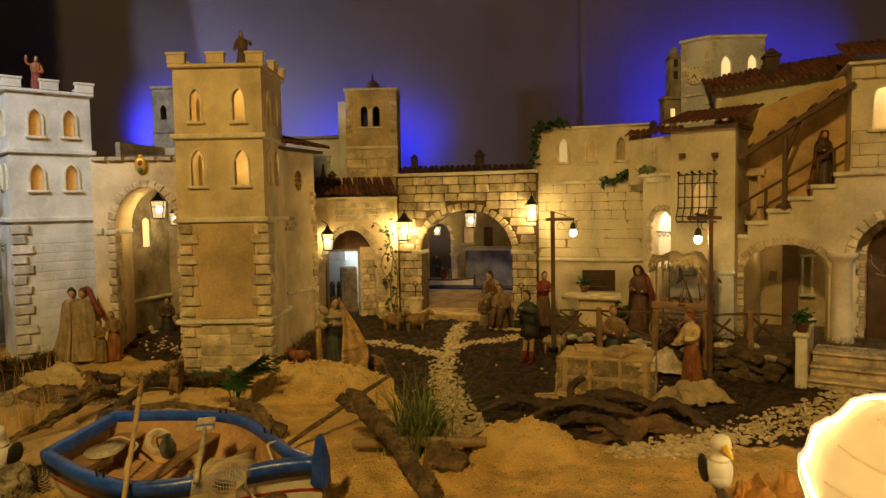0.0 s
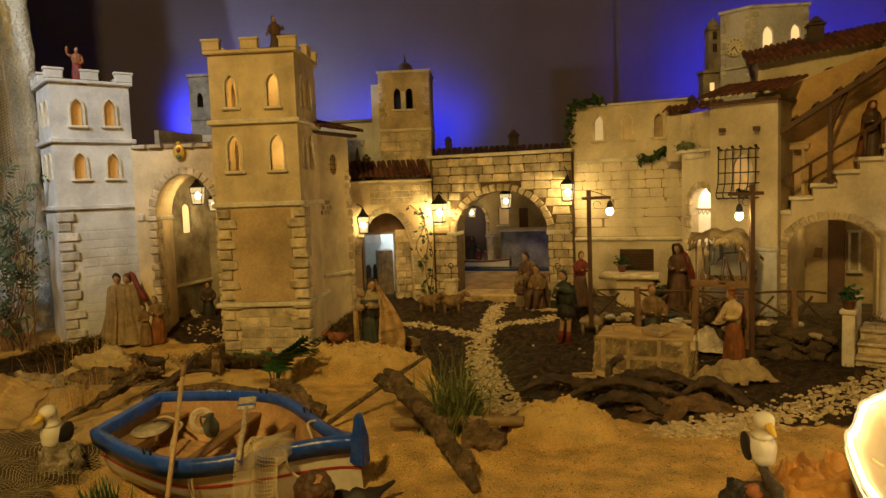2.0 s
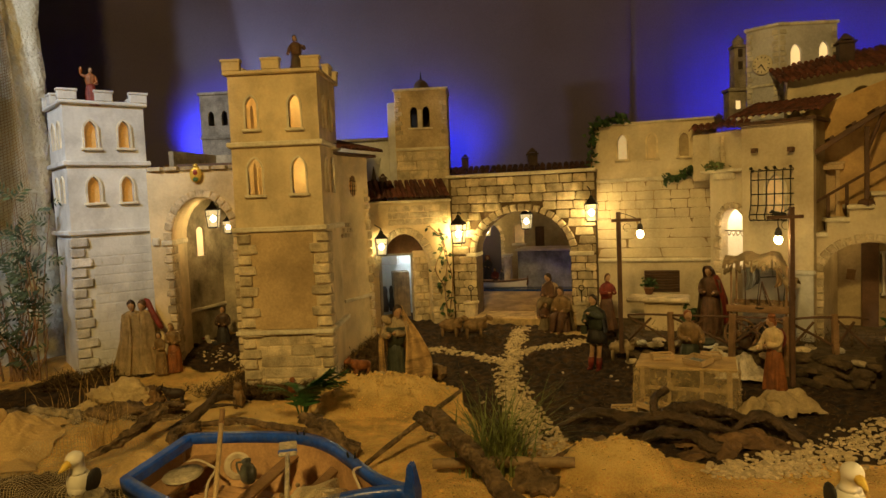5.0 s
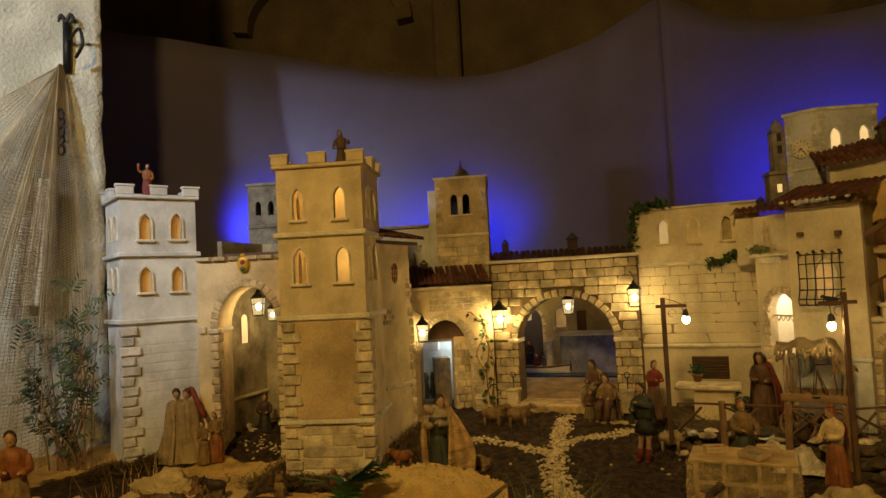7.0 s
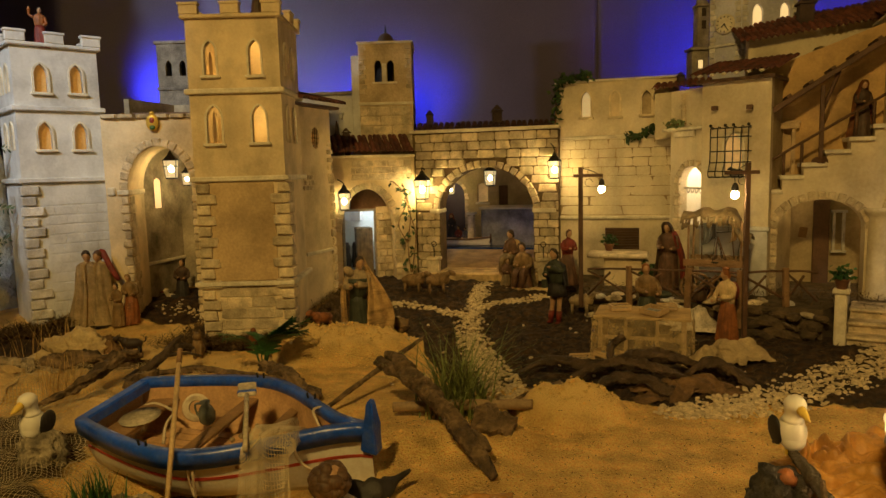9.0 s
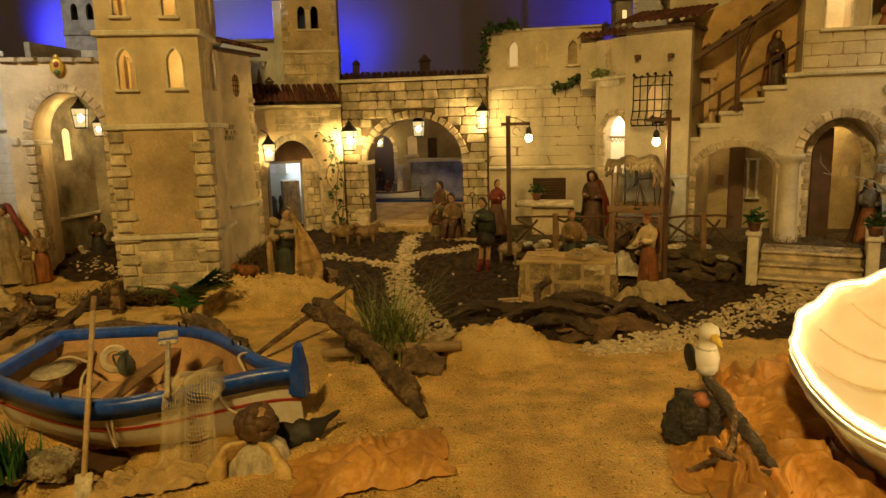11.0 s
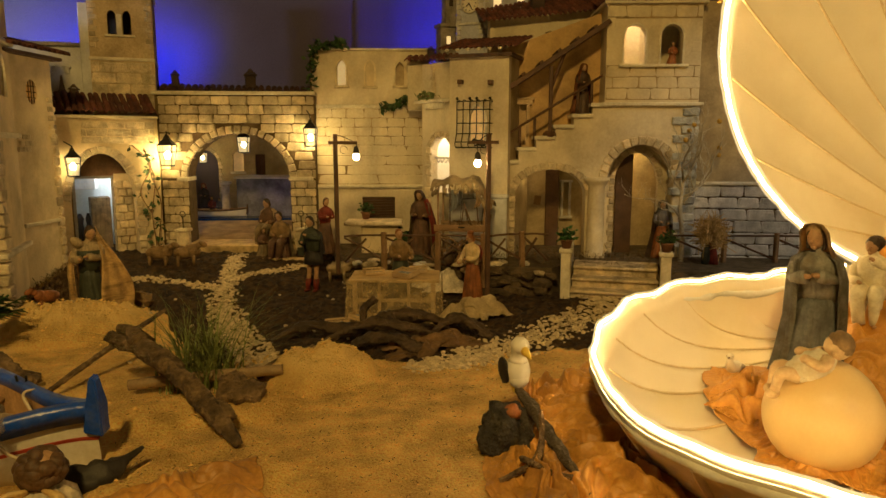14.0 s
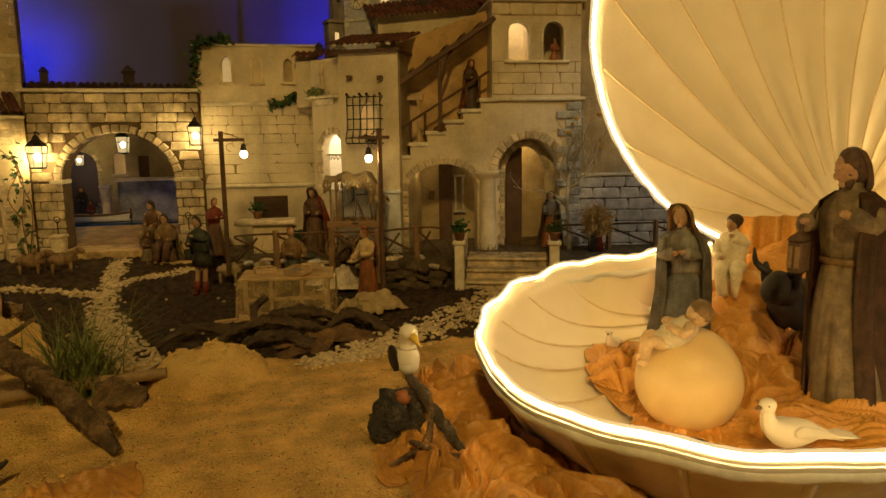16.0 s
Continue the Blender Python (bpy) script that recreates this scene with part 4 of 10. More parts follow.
box(bm, 0.055, -0.006, 0.872, 0.160, 0.004, 0.880, 0.001), box(bm, 0.098, -0.002, 0.88, 0.116, 0.02, 0.955, 0.001)
part("ledge", bm, trim_m, bel)
# floor and back panel, coloured near-black in place of shade
bm = bmesh.new()
box(bm, 0.02, 0.02, 0.86, 0.2, 0.2, 0.866), box(bm, 0.03, 0.12, 0.866, 0.2, 0.125, 1.03)
part("belfry_floor", bm, dark_in, bel)
quoins(bw, 0.002, 0.83, 1.03, 10, 0.030, 0.020, 1)
quoins(bw, 0.220, 0.83, 1.03, 10, 0.024, 0.016, -1)
courses(bw, 0.0, 0.222, 0.62, 0.78, 4, 0.085, -0.003, 0.01, stone_m)
# roofs and chimneys between the belfry and the arch wall
def chimney(m, w, h, label="small dark clay chimney on a roof"):
    c = thing("chimney", m, label, "chimney", "chimneys of the village")
    bm = bmesh.new()
    box(bm, -w / 2, -w / 2, 0, w / 2, w / 2, h, 0.002)
    part("shaft", bm, mat("sooty_brick", (0.07, 0.045, 0.035), 0.9, 0.3), c)
    bm = bmesh.new()
    box(bm, -w * 0.65, -w * 0.65, h, w * 0.65, w * 0.65, h + w * 0.18, 0.002)
    lathe(bm, [(w * 0.6, h + w * 0.3), (w * 0.15, h + w * 0.75)], 4, smooth=False, m=Matrix.Rotation(radians(45), 4, "Z"))
    for sx in (-1, 1):
        for sy in (-1, 1):
            tube(bm, [(sx * w * 0.4, sy * w * 0.4, h), (sx * w * 0.4, sy * w * 0.4, h + w * 0.35)], w * 0.08, 5)
    part("cap", bm, MATS["sooty_brick"], c)
    return c


rear = thing("rear_house", frame_at(-0.22, 3.05, 0, -6), "long dark tiled roof behind the archway", "house")
bm = bmesh.new()
box(bm, 0.03, -0.01, 0.615, 0.66, 0.2, 0.672, 0.003)
part("wall", bm, plaster_ochre, rear)
# darker copy of the terracotta: the roof's lack of light is in the colour
roof_tiles(rear, pose(0.0, -0.03, 0.664, 18, 0, 0), 0.70, 0.11, mat("shade_darkened_tile", (0.055, 0.022, 0.015), 0.85, 0.35, 25, 160, 0.5, 0.004, (0.02, 0.012, 0.01), 0.6, 14, rnd=0.35), rows_=2, pitch=0.024)
chimney(frame_at(-0.13, 3.10, 0.70), 0.028, 0.045)
chimney(frame_at(0.16, 3.08, 0.70), 0.04, 0.05)
chimney(frame_at(-0.475, 2.95, 0.57), 0.028, 0.10)
shrine = thing("roof_turret", frame_at(-0.51, 2.93, 0.57), "tiny dark pinnacled turret on a roof", "turret")
bm = bmesh.new()
box(bm, -0.028, -0.02, 0, 0.028, 0.03, 0.06, 0.002)
part("base", bm, stone_dark, shrine)
bm = bmesh.new()
lathe(bm, [(0.05, 0.06), (0.016, 0.095), (0.012, 0.10), (0.003, 0.15)], 4, smooth=False, m=Matrix.Rotation(radians(45), 4, "Z"))
part("spire", bm, MATS["sooty_brick"], shrine)
grey = thing("rear_house", frame_at(-0.78, 3.05, 0, -3), "grey house front with a row of small brackets", "house")
bm = bmesh.new()
box(bm, 0, 0, 0.3, 0.34, 0.06, 0.835, 0.002)
part("wall", bm, plaster_white, grey)
bm = bmesh.new()
box(bm, -0.01, -0.012, 0.835, 0.35, 0.07, 0.848, 0.002)
part("cornice", bm, stone_dark, grey)
for k in range(5):
    bm = bmesh.new()
    box(bm, 0.05 + k * 0.055, -0.018, 0.735, 0.063 + k * 0.055, 0.0, 0.757, 0.003)
    box(bm, 0.044 + k * 0.055, -0.02, 0.755, 0.07 + k * 0.055, 0.0, 0.763, 0.002)
    part("bracket", bm, plaster_white, grey)
bm = bmesh.new()
box(bm, 0.33, -0.03, 0.5, 0.37, 0.06, 0.99, 0.002)
part("corner_pier", bm, plaster_white, grey)
bl = thing("rear_tower", frame_at(-1.295, 3.1, 0, 0), "dark unlit rear tower with small pointed windows", "tower")
holes = [gothic(0.035, 0.062, 0.94, 1.005), gothic(0.095, 0.122, 0.94, 1.005)]
part("wall", slab(rect(0, 0.4, 0.17, 1.075), holes, 0.02), stone_dark, bl)
bm = bmesh.new()
box(bm, 0, 0.02, 0.4, 0.02, 0.16, 1.075), box(bm, 0.15, 0.02, 0.4, 0.17, 0.16, 1.075), box(bm, 0, 0.16, 0.4, 0.17, 0.17, 1.075)
part("wall", bm, stone_dark, bl)
bm = bmesh.new()
box(bm, -0.008, -0.008, 1.075, 0.178, 0.178, 1.088, 0.002)
part("ledge", bm, stone_dark, bl)
bm = bmesh.new()
box(bm, -0.006, -0.006, 0.88, 0.176, 0.176, 0.893, 0.002)
part("ledge", bm, stone_dark, bl)

# ---------------------------------------------------------------- pale house with the ivy
HW = frame_at(0.36, 2.78, 0, -17.0)
pale = thing("pale_house", HW, "pale stone house with three pointed windows and climbing ivy", "house")
wins = [(0.103, 0.136, 0.696, 0.790), (0.211, 0.244, 0.693, 0.787), (0.325, 0.358, 0.696, 0.784)]
hw = part("wall", slab(rect(0.005, 0.0, 0.455, 0.825), [gothic(*wins[0]), gothic(*wins[2]), rect(0.19, 0.185, 0.318, 0.270)], 0.03), plaster_pale, pale)
for x in wins:
    window_trim(hw, *x, y=-0.008, w=0.0065, material=mat("limewashed_moulding", (0.74, 0.62, 0.40), 0.9, 0.2, 30, 160, 0.4, 0.003, (0.20, 0.13, 0.06), 0.6, 20))
part("window_pane", slab(gothic(0.102, 0.137, 0.695, 0.791), [], 0.003), mat("lit_pale_pane", (0.75, 0.68, 0.5), 0.6, 0.1, glow=0.25, glow_colour=(1, 0.75, 0.4), bump=0), pale, "glowing pane", m=pose(0, 0.012, 0))
part("window_pane", slab(gothic(0.324, 0.359, 0.695, 0.785), [], 0.003), plaster_ochre, pale, m=pose(0, 0.012, 0))
part("blind_window", slab(gothic(0.213, 0.242, 0.694, 0.785), [], 0.004), plaster, pale, m=pose(0, -0.001, 0))
bm = bmesh.new()
box(bm, 0.0, -0.010, 0.825, 0.46, 0.05, 0.834, 0.002)
part("cornice", bm, trim_m, pale)
bm = bmesh.new()
box(bm, 0.004, -0.010, 0.612, 0.46, 0.003, 0.624, 0.002)
part("cornice", bm, trim_m, pale)
bm = bmesh.new()
box(bm, 0.004, -0.012, 0.304, 0.46, 0.003, 0.316, 0.003)
part("cornice", bm, trim_m, pale)
bm = bmesh.new()
box(bm, 0.008, -0.0008, 0.470, 0.454, 0.002, 0.608)
part("mortar", bm, mat("pale_joint", (0.30, 0.21, 0.11), 0.95, 0.35, 20, 160, 0.4), hw)
bm = bmesh.new()
box(bm, 0.008, -0.0006, 0.320, 0.454, 0.002, 0.466)
part("mortar", bm, mat("pale_joint", (0.30, 0.21, 0.11), 0.95, 0.35, 20, 160, 0.4), hw)
courses(hw, 0.01, 0.455, 0.470, 0.608, 4, 0.060, -0.0022, 0.008, plaster_pale, gap=0.0018)
courses(hw, 0.01, 0.455, 0.320, 0.466, 4, 0.24, -0.0012, 0.006, plaster_pale, gap=0.0012)
bm = bmesh.new()
box(bm, 0.188, 0.016, 0.184, 0.320, 0.022, 0.272)
for k in range(8):
    box(bm, 0.19, 0.004, 0.188 + k * 0.0103, 0.318, 0.016, 0.194 + k * 0.0103, 0.001)
part("louvre", bm, wood_dark, pale, "dark louvred vent")
bm = bmesh.new()
box(bm, 0.005, 0.03, 0.0, 0.035, 0.2, 0.825)
part("wall", bm, plaster_pale, pale)
# stepped corner and niche
nich = thing("niche_house", frame_at(0.70, 2.60, 0, -67.4), "narrow house side with a bright arched niche and a stone shelf", "house")
nw = part("wall", slab(rect(0.075, 0.0, 0.255, 0.76), [round_hole(0.125, 0.240, 0.300, 0.44, 0.500)], 0.03), plaster_pale, nich)
voussoirs(nw, 0.125, 0.240, 0.44, 0.500, 9, 0.022, y=-0.008)
quoins(nw, 0.125, 0.24, 0.44, 5, 0.03, 0.022, -1, y=-0.008)
bm = bmesh.new()
box(bm, 0.05, -0.022, 0.622, 0.255, 0.0, 0.634, 0.003), box(bm, 0.10, -0.012, 0.60, 0.20, 0.0, 0.622, 0.003)
part("shelf", bm, trim_m, nich)
bm = bmesh.new()
box(bm, 0.10, 0.13, 0.26, 0.27, 0.14, 0.56), box(bm, 0.10, 0.03, 0.28, 0.27, 0.14, 0.29), box(bm, 0.095, 0.03, 0.28, 0.105, 0.14, 0.56), box(bm, 0.26, 0.03, 0.28, 0.27, 0.14, 0.56), box(bm, 0.1, 0.03, 0.55, 0.27, 0.14, 0.56)
part("niche_lining", bm, mat("limewash", (0.78, 0.74, 0.66), 0.9, 0.06), nich)
bm = bmesh.new()
tube(bm, [(0.10, 0.02, 0.425), (0.26, 0.02, 0.425)], 0.003, 6)
for k in range(5):
    tube(bm, curve_pts([(0.135 + 0.02 * k, 0.02, 0.425), (0.145 + 0.02 * k, 0.018, 0.408), (0.155 + 0.02 * k, 0.02, 0.425)], 8), 0.002, 5)
part("fretwork", bm, stone_white, nich)
lamp("niche_light", "POINT", (0.18, 0.075, 0.50), 0.55, (1.0, 0.8, 0.5), 0.02, parent=nich)
bm = bmesh.new()
tube(bm, [(0.14 + JIT.uniform(-0.004, 0.004), -0.003, 0.645 + k * 0.009) for k in range(12)], [0.007 + 0.003 * (k % 2) for k in range(12)], 8, wob=0.4)
part("carved_relief", bm, stone_m, nich)

# ---------------------------------------------------------------- house with the barred window
H2 = frame_at(0.762, 2.36, 0, -39.5)
barred = thing("barred_window_house", H2, "cream corner house with a barred bay window and tiled roof", "house")
w2 = part("wall", slab(rect(0.012, 0.0, 0.222, 0.775), [gothic(0.085, 0.140, 0.478, 0.605)], 0.03), plaster_pale, barred)
part("window_pane", slab(gothic(0.084, 0.141, 0.477, 0.606), [], 0.003), mat("lit_shutter_pane", (0.55, 0.38, 0.16), 0.6, 0.2, 30, glow=0.28, glow_colour=(1, 0.6, 0.2), bump=0), barred, "lit slatted shutter", m=pose(0, 0.014, 0))
part("window_frame", band((lambda g: (g[1:] + g[:1])[::-1])(gothic(0.085, 0.140, 0.478, 0.605)), 0.008, -0.004, 0.01), trim_m, w2)
for u, z in ((0.055, 0.684), (0.162, 0.680)):
    bm = bmesh.new()
    box(bm, u - 0.008, -0.022, z - 0.007, u + 0.008, 0.01, z + 0.007, 0.001)
    part("beam_end", bm, wood_dark, barred)
bm = bmesh.new()
cage_u = [0.050, 0.072, 0.096, 0.120, 0.144, 0.166]
for u in cage_u:
    tube(bm, curve_pts([(u, -0.002, 0.622), (u, -0.030, 0.618), (u, -0.032, 0.56), (u, -0.036, 0.51), (u, -0.052, 0.478), (u, -0.040, 0.463), (u, -0.002, 0.463)], 18), 0.0017, 5)
for z, y in ((0.618, -0.031), (0.590, -0.032), (0.545, -0.033), (0.510, -0.036), (0.482, -0.052), (0.464, -0.040)):
    tube(bm, [(0.050, 0, z), (0.050, y, z), (0.166, y, z), (0.166, 0, z)], 0.0019, 5)
for u in (0.05, 0.095, 0.12, 0.166):
    ball(bm, (u, -0.031, 0.627), 0.005)
part("window_grille", bm, iron, barred, "bowed black iron grille")
bm = bmesh.new()
box(bm, 0.0, -0.014, 0.292, 0.228, 0.003, 0.306, 0.003), box(bm, 0.012, -0.006, 0.0, 0.222, 0.002, 0.292)
part("dado", bm, plaster_white, barred, "greyish dado with a moulding")
bm = bmesh.new()
box(bm, 0.0, -0.02, 0.765, 0.235, 0.3, 0.775)
part("roof", bm, wood_dark, barred)
roof_tiles(barred, pose(-0.015, -0.045, 0.782, 14, 0, 0), 0.27, 0.26, rows_=4, pitch=0.019)
for k in range(6):
    bm = bmesh.new()
    ball(bm, (0.02 + k * 0.037, -0.05, 0.785), (0.008, 0.006, 0.005))
    part("tile_mortar", bm, trim_m, barred)
bm = bmesh.new()
box(bm, -0.10, 0.13, 0.74, 0.02, 0.28, 0.765), box(bm, 0.19, 0.03, 0.0, 0.22, 0.3, 0.77)
part("wall", bm, plaster_ochre, barred)
low = thing("low_roof", frame_at(0.70, 2.62, 0, -25), "low tiled roof over the niche", "roof")
bm = bmesh.new()
box(bm, 0, 0, 0.6, 0.16, 0.12, 0.765)
part("wall", bm, plaster_pale, low)
roof_tiles(low, pose(-0.01, -0.03, 0.772, 16, 0, 0), 0.2, 0.12, rows_=2, pitch=0.022)
chimney(frame_at(0.795, 2.63, 0.79), 0.022, 0.035)

# ---------------------------------------------------------------- loggia house with the outer stair
ST = frame_at(0.93, 2.26, 0, -20.7)
stair = thing("loggia_house", ST, "cream house with an outer stair above two round arches", "house")
steps_u = [0.012, 0.058, 0.117, 0.180, 0.243, 0.305]
steps_z = [0.418, 0.462, 0.500, 0.538, 0.574, 0.610]
prof = [(0.0, 0.0), (0.048, 0.0)] + arch_line(0.048, 0.290, 0.30, 0.388, 16)[::-1] + [(0.290, 0.0), (0.362, 0.0)] + arch_line(0.362, 0.590, 0.352, 0.472, 16)[::-1] + [(0.590, 0.0), (0.66, 0.0), (0.66, 0.610)]
for u, z in list(zip(steps_u, steps_z))[::-1]:
    nxt = [a for a in steps_u if a > u]
    prof += [(nxt[0] if nxt else 0.345, z), (u, z)]
prof += [(0.0, 0.40)]
clean = [p for i, p in enumerate(prof) if p != prof[i - 1]]
lw = part("wall", slab(clean, [], 0.06), plaster_pale, stair)
voussoirs(lw, 0.048, 0.290, 0.30, 0.388, 15, 0.026, y=-0.008, a0=0)
voussoirs(lw, 0.362, 0.590, 0.352, 0.472, 15, 0.030, y=-0.008)
quoins(lw, 0.048, 0.03, 0.30, 12, 0.036, 0.026, -1, y=-0.008)
for i, (u, z) in enumerate(zip(steps_u, steps_z)):
    nxt = steps_u[i + 1] if i < 5 else 0.36
    bm = bmesh.new()
    box(bm, u - 0.008, -0.012, z - 0.010, nxt + 0.001, 0.10, z + 0.003, 0.002)
    part("stair_tread", bm, trim_m, stair)
bm = bmesh.new()
lathe(bm, [(0.036, 0.08), (0.036, 0.095), (0.030, 0.10), (0.029, 0.33), (0.036, 0.342), (0.044, 0.352), (0.044, 0.362)], 20, m=pose(0.326, -0.004, 0))
part("column", bm, plaster_pale, stair, "plain round column")
# space under the stair
for b6 in ((0.0, 0.28, 0.05, 0.66, 0.30, 0.62), (0.0, 0.06, 0.05, 0.02, 0.30, 0.45), (0.0, 0.06, 0.395, 0.345, 0.30, 0.41), (0.345, 0.06, 0.48, 0.66, 0.30, 0.5), (0.64, 0.06, 0.05, 0.66, 0.30, 0.5)):
    bm = bmesh.new()
    box(bm, *b6)
    part("inner_wall", bm, plaster_ochre, stair, "ochre inner wall")
bm = bmesh.new()
box(bm, 0.185, 0.262, 0.05, 0.235, 0.28, 0.395, 0.002)
part("door", bm, wood_dark, stair, "dark timber door")
bm = bmesh.new()
box(bm, 0.415, 0.10, 0.08, 0.475, 0.112, 0.44, 0.002)
part("door", bm, wood_dark, stair, "dark timber door")
part("inner_arch", slab(notched(0.37, 0.66, 0.05, 0.50, [(0.405, 0.56, 0.33, 0.445)]), [], 0.02), plaster_pale, stair, m=pose(0, 0.085, 0))
io = [o for o in stair.children if o.name.startswith("inner_arch")][0]
voussoirs(io, 0.405, 0.56, 0.33, 0.445, 13, 0.020, y=-0.006)
quoins(io, 0.405, 0.08, 0.33, 11, 0.022, 0.016, -1, y=-0.006)
bm = bmesh.new()
for a, b in (((0.068, 0.265, 0.20), (0.068, 0.265, 0.33)), ((0.108, 0.265, 0.20), (0.108, 0.265, 0.33)), ((0.068, 0.265, 0.20), (0.108, 0.265, 0.20)), ((0.068, 0.265, 0.33), (0.108, 0.265, 0.33)), ((0.088, 0.265, 0.20), (0.088, 0.265, 0.33)), ((0.068, 0.265, 0.265), (0.108, 0.265, 0.265))):
    tube(bm, [a, b], 0.003, 5)
part("window_bar", bm, wood_dark, stair)
bm = bmesh.new()
box(bm, 0.245, 0.26, 0.20, 0.252, 0.28, 0.33), box(bm, 0.275, 0.26, 0.20, 0.282, 0.28, 0.33), box(bm, 0.24, 0.255, 0.192, 0.287, 0.28, 0.20), box(bm, 0.24, 0.255, 0.33, 0.287, 0.28, 0.338)
part("window_frame", bm, stone_white, stair)
bm = bmesh.new()
box(bm, -0.013, 0, -0.018, 0.013, 0.004, 0.018)
part("wall_picture", bm, wood_mid, stair, m=pose(0.155, 0.274, 0.26, 0, 8, 0))
# no lamp is known here; two unseen fills brighten the space under the stair
lamp("loggia_fill", "POINT", (0.12, 0.17, 0.37), 0.14, BULB, 0.02, parent=stair)
lamp("loggia_fill", "POINT", (0.50, 0.20, 0.44), 0.45, BULB, 0.02, parent=stair)
# upper wall behind the stair with its door, handrail and sloping canopy
bm = slab([(0.0, 0.40), (0.36, 0.40), (0.36, 0.93), (0.0, 0.80)], [rect(0.045, 0.425, 0.092, 0.615)], 0.03)
part("wall", bm, mat("orange_ochre_plaster", (0.56, 0.36, 0.15), 0.9, 0.22, 9, 120, 0.22, 0.004, GRIME, 0.5, 8, speckle=0.25), stair, "ochre upper wall", m=pose(0, 0.10, 0))
bm = bmesh.new()
for b6 in ((0.036, 0.085, 0.42, 0.047, 0.10, 0.617), (0.090, 0.085, 0.42, 0.101, 0.10, 0.617), (0.026, 0.08, 0.613, 0.111, 0.10, 0.633), (0.022, 0.078, 0.630, 0.115, 0.10, 0.638), (0.066, 0.108, 0.42, 0.071, 0.116, 0.617), (0.040, 0.12, 0.42, 0.098, 0.13, 0.62)):
    box(bm, *b6, 0.001)
part("door_frame", bm, wood_pale, stair, "pale door frame")
bm = bmesh.new()
box(bm, 0.157, -0.002, 0.512, 0.169, 0.010, 0.735, 0.001), lathe(bm, [(0.026, 0.50), (0.024, 0.512), (0.014, 0.52)], 4, m=pose(0.163, 0.004, 0), smooth=False)
part("canopy_post", bm, wood_dark, stair)
bm = bmesh.new()
tube(bm, [(0.0, 0.0, 0.498), (0.335, 0.0, 0.704)], 0.0045, 6)
for u, z in ((0.06, 0.46), (0.11, 0.49), (0.255, 0.575), (0.30, 0.60)):
    tube(bm, [(u, 0.0, z), (u, 0.0, 0.498 + u * 0.615)], 0.005, 6)
part("handrail", bm, wood_dark, stair)
for y in (-0.012, 0.035, 0.085):
    bm = bmesh.new()
    box(bm, -0.02, y - 0.006, -0.008, 0.43, y + 0.006, 0.008, 0.001)
    part("canopy_rafter", bm, wood_dark, stair, m=pose(-0.008, 0, 0.645, 0, -33, 0))
for k in range(6):
    bm = bmesh.new()
    box(bm, 0.02 + k * 0.07, -0.022, 0.008, 0.035 + k * 0.07, 0.1, 0.016, 0.001)
    part("canopy_batten", bm, wood_dark, stair, m=pose(-0.008, 0, 0.645, 0, -33, 0))
bm = bmesh.new()
tube(bm, [(0.163, 0.004, 0.66), (0.205, 0.004, 0.775)], 0.006, 6)
part("canopy_brace", bm, wood_dark, stair)
# square room above the arches
room = thing("upper_room", ST @ pose(0.345, 0, 0), "square upper room with two arched windows", "house")
w3 = part("wall", slab(rect(0.0, 0.607, 0.315, 0.935), [round_hole(0.058, 0.130, 0.740, 0.83, 0.868), round_hole(0.180, 0.252, 0.740, 0.83, 0.870)], 0.03), plaster_pale, room, m=pose(0, 0, 0))
courses(w3, 0.0, 0.315, 0.625, 0.735, 3, 0.075, -0.0025, 0.008, plaster_pale)
courses(w3, 0.0, 0.315, 0.74, 0.93, 5, 0.07, -0.0025, 0.008, plaster_pale, lambda a, b, z, h: z < 0.885 and (0.035 < b and a < 0.275))
for b6 in ((0.002, -0.0008, 0.623, 0.313, 0.002, 0.737), (0.002, -0.0008, 0.888, 0.313, 0.002, 0.932)):
    bm = bmesh.new()
    box(bm, *b6)
    part("mortar", bm, mat("dirty_joint", (0.36, 0.26, 0.14), 0.95, 0.3), w3)
for u0, u1 in ((0.058, 0.130), (0.180, 0.252)):
    part("window_frame", band([(u1, 0.74)] + arch_line(u0, u1, 0.83, 0.869) + [(u0, 0.74)], -0.006, -0.005, 0.01), trim_m, w3)
bm = bmesh.new()
box(bm, 0.04, -0.014, 0.730, 0.272, 0.004, 0.740, 0.002)
box(bm, -0.012, -0.014, 0.602, 0.330, 0.004, 0.615, 0.003), box(bm, -0.012, -0.012, 0.935, 0.33, 0.25, 0.945, 0.002)
part("ledge", bm, trim_m, room)
bm = bmesh.new()
box(bm, 0.285, 0.03, 0.607, 0.315, 0.25, 0.935), box(bm, 0, 0.03, 0.607, 0.03, 0.25, 0.935), box(bm, 0.03, 0.17, 0.607, 0.285, 0.18, 0.935), box(bm, 0.03, 0.03, 0.72, 0.285, 0.17, 0.73), box(bm, 0.15, 0.03, 0.73, 0.16, 0.17, 0.93)
part("inner_wall", bm, plaster_pale, room)
lamp("room_light", "POINT", (0.10, 0.09, 0.91), 0.50, (1.0, 0.80, 0.48), 0.015, parent=room)
roof_tiles(room, pose(-0.02, -0.04, 0.950, 20, 0, 0), 0.36, 0.22, rows_=4, pitch=0.019)
bm = bmesh.new()
box(bm, 0.29, -0.004, 0.0, 0.318, 0.06, 0.605, 0.002)
part("corner_wall", bm, plaster_cool, room)
quoins(lw, 0.664, 0.09, 0.598, 17, 0.085, 0.052, -1, y=-0.010, material=stone_cool)
# house behind the stair, with a big roof
UH = frame_at(0.95, 2.50, 0, -12.5)
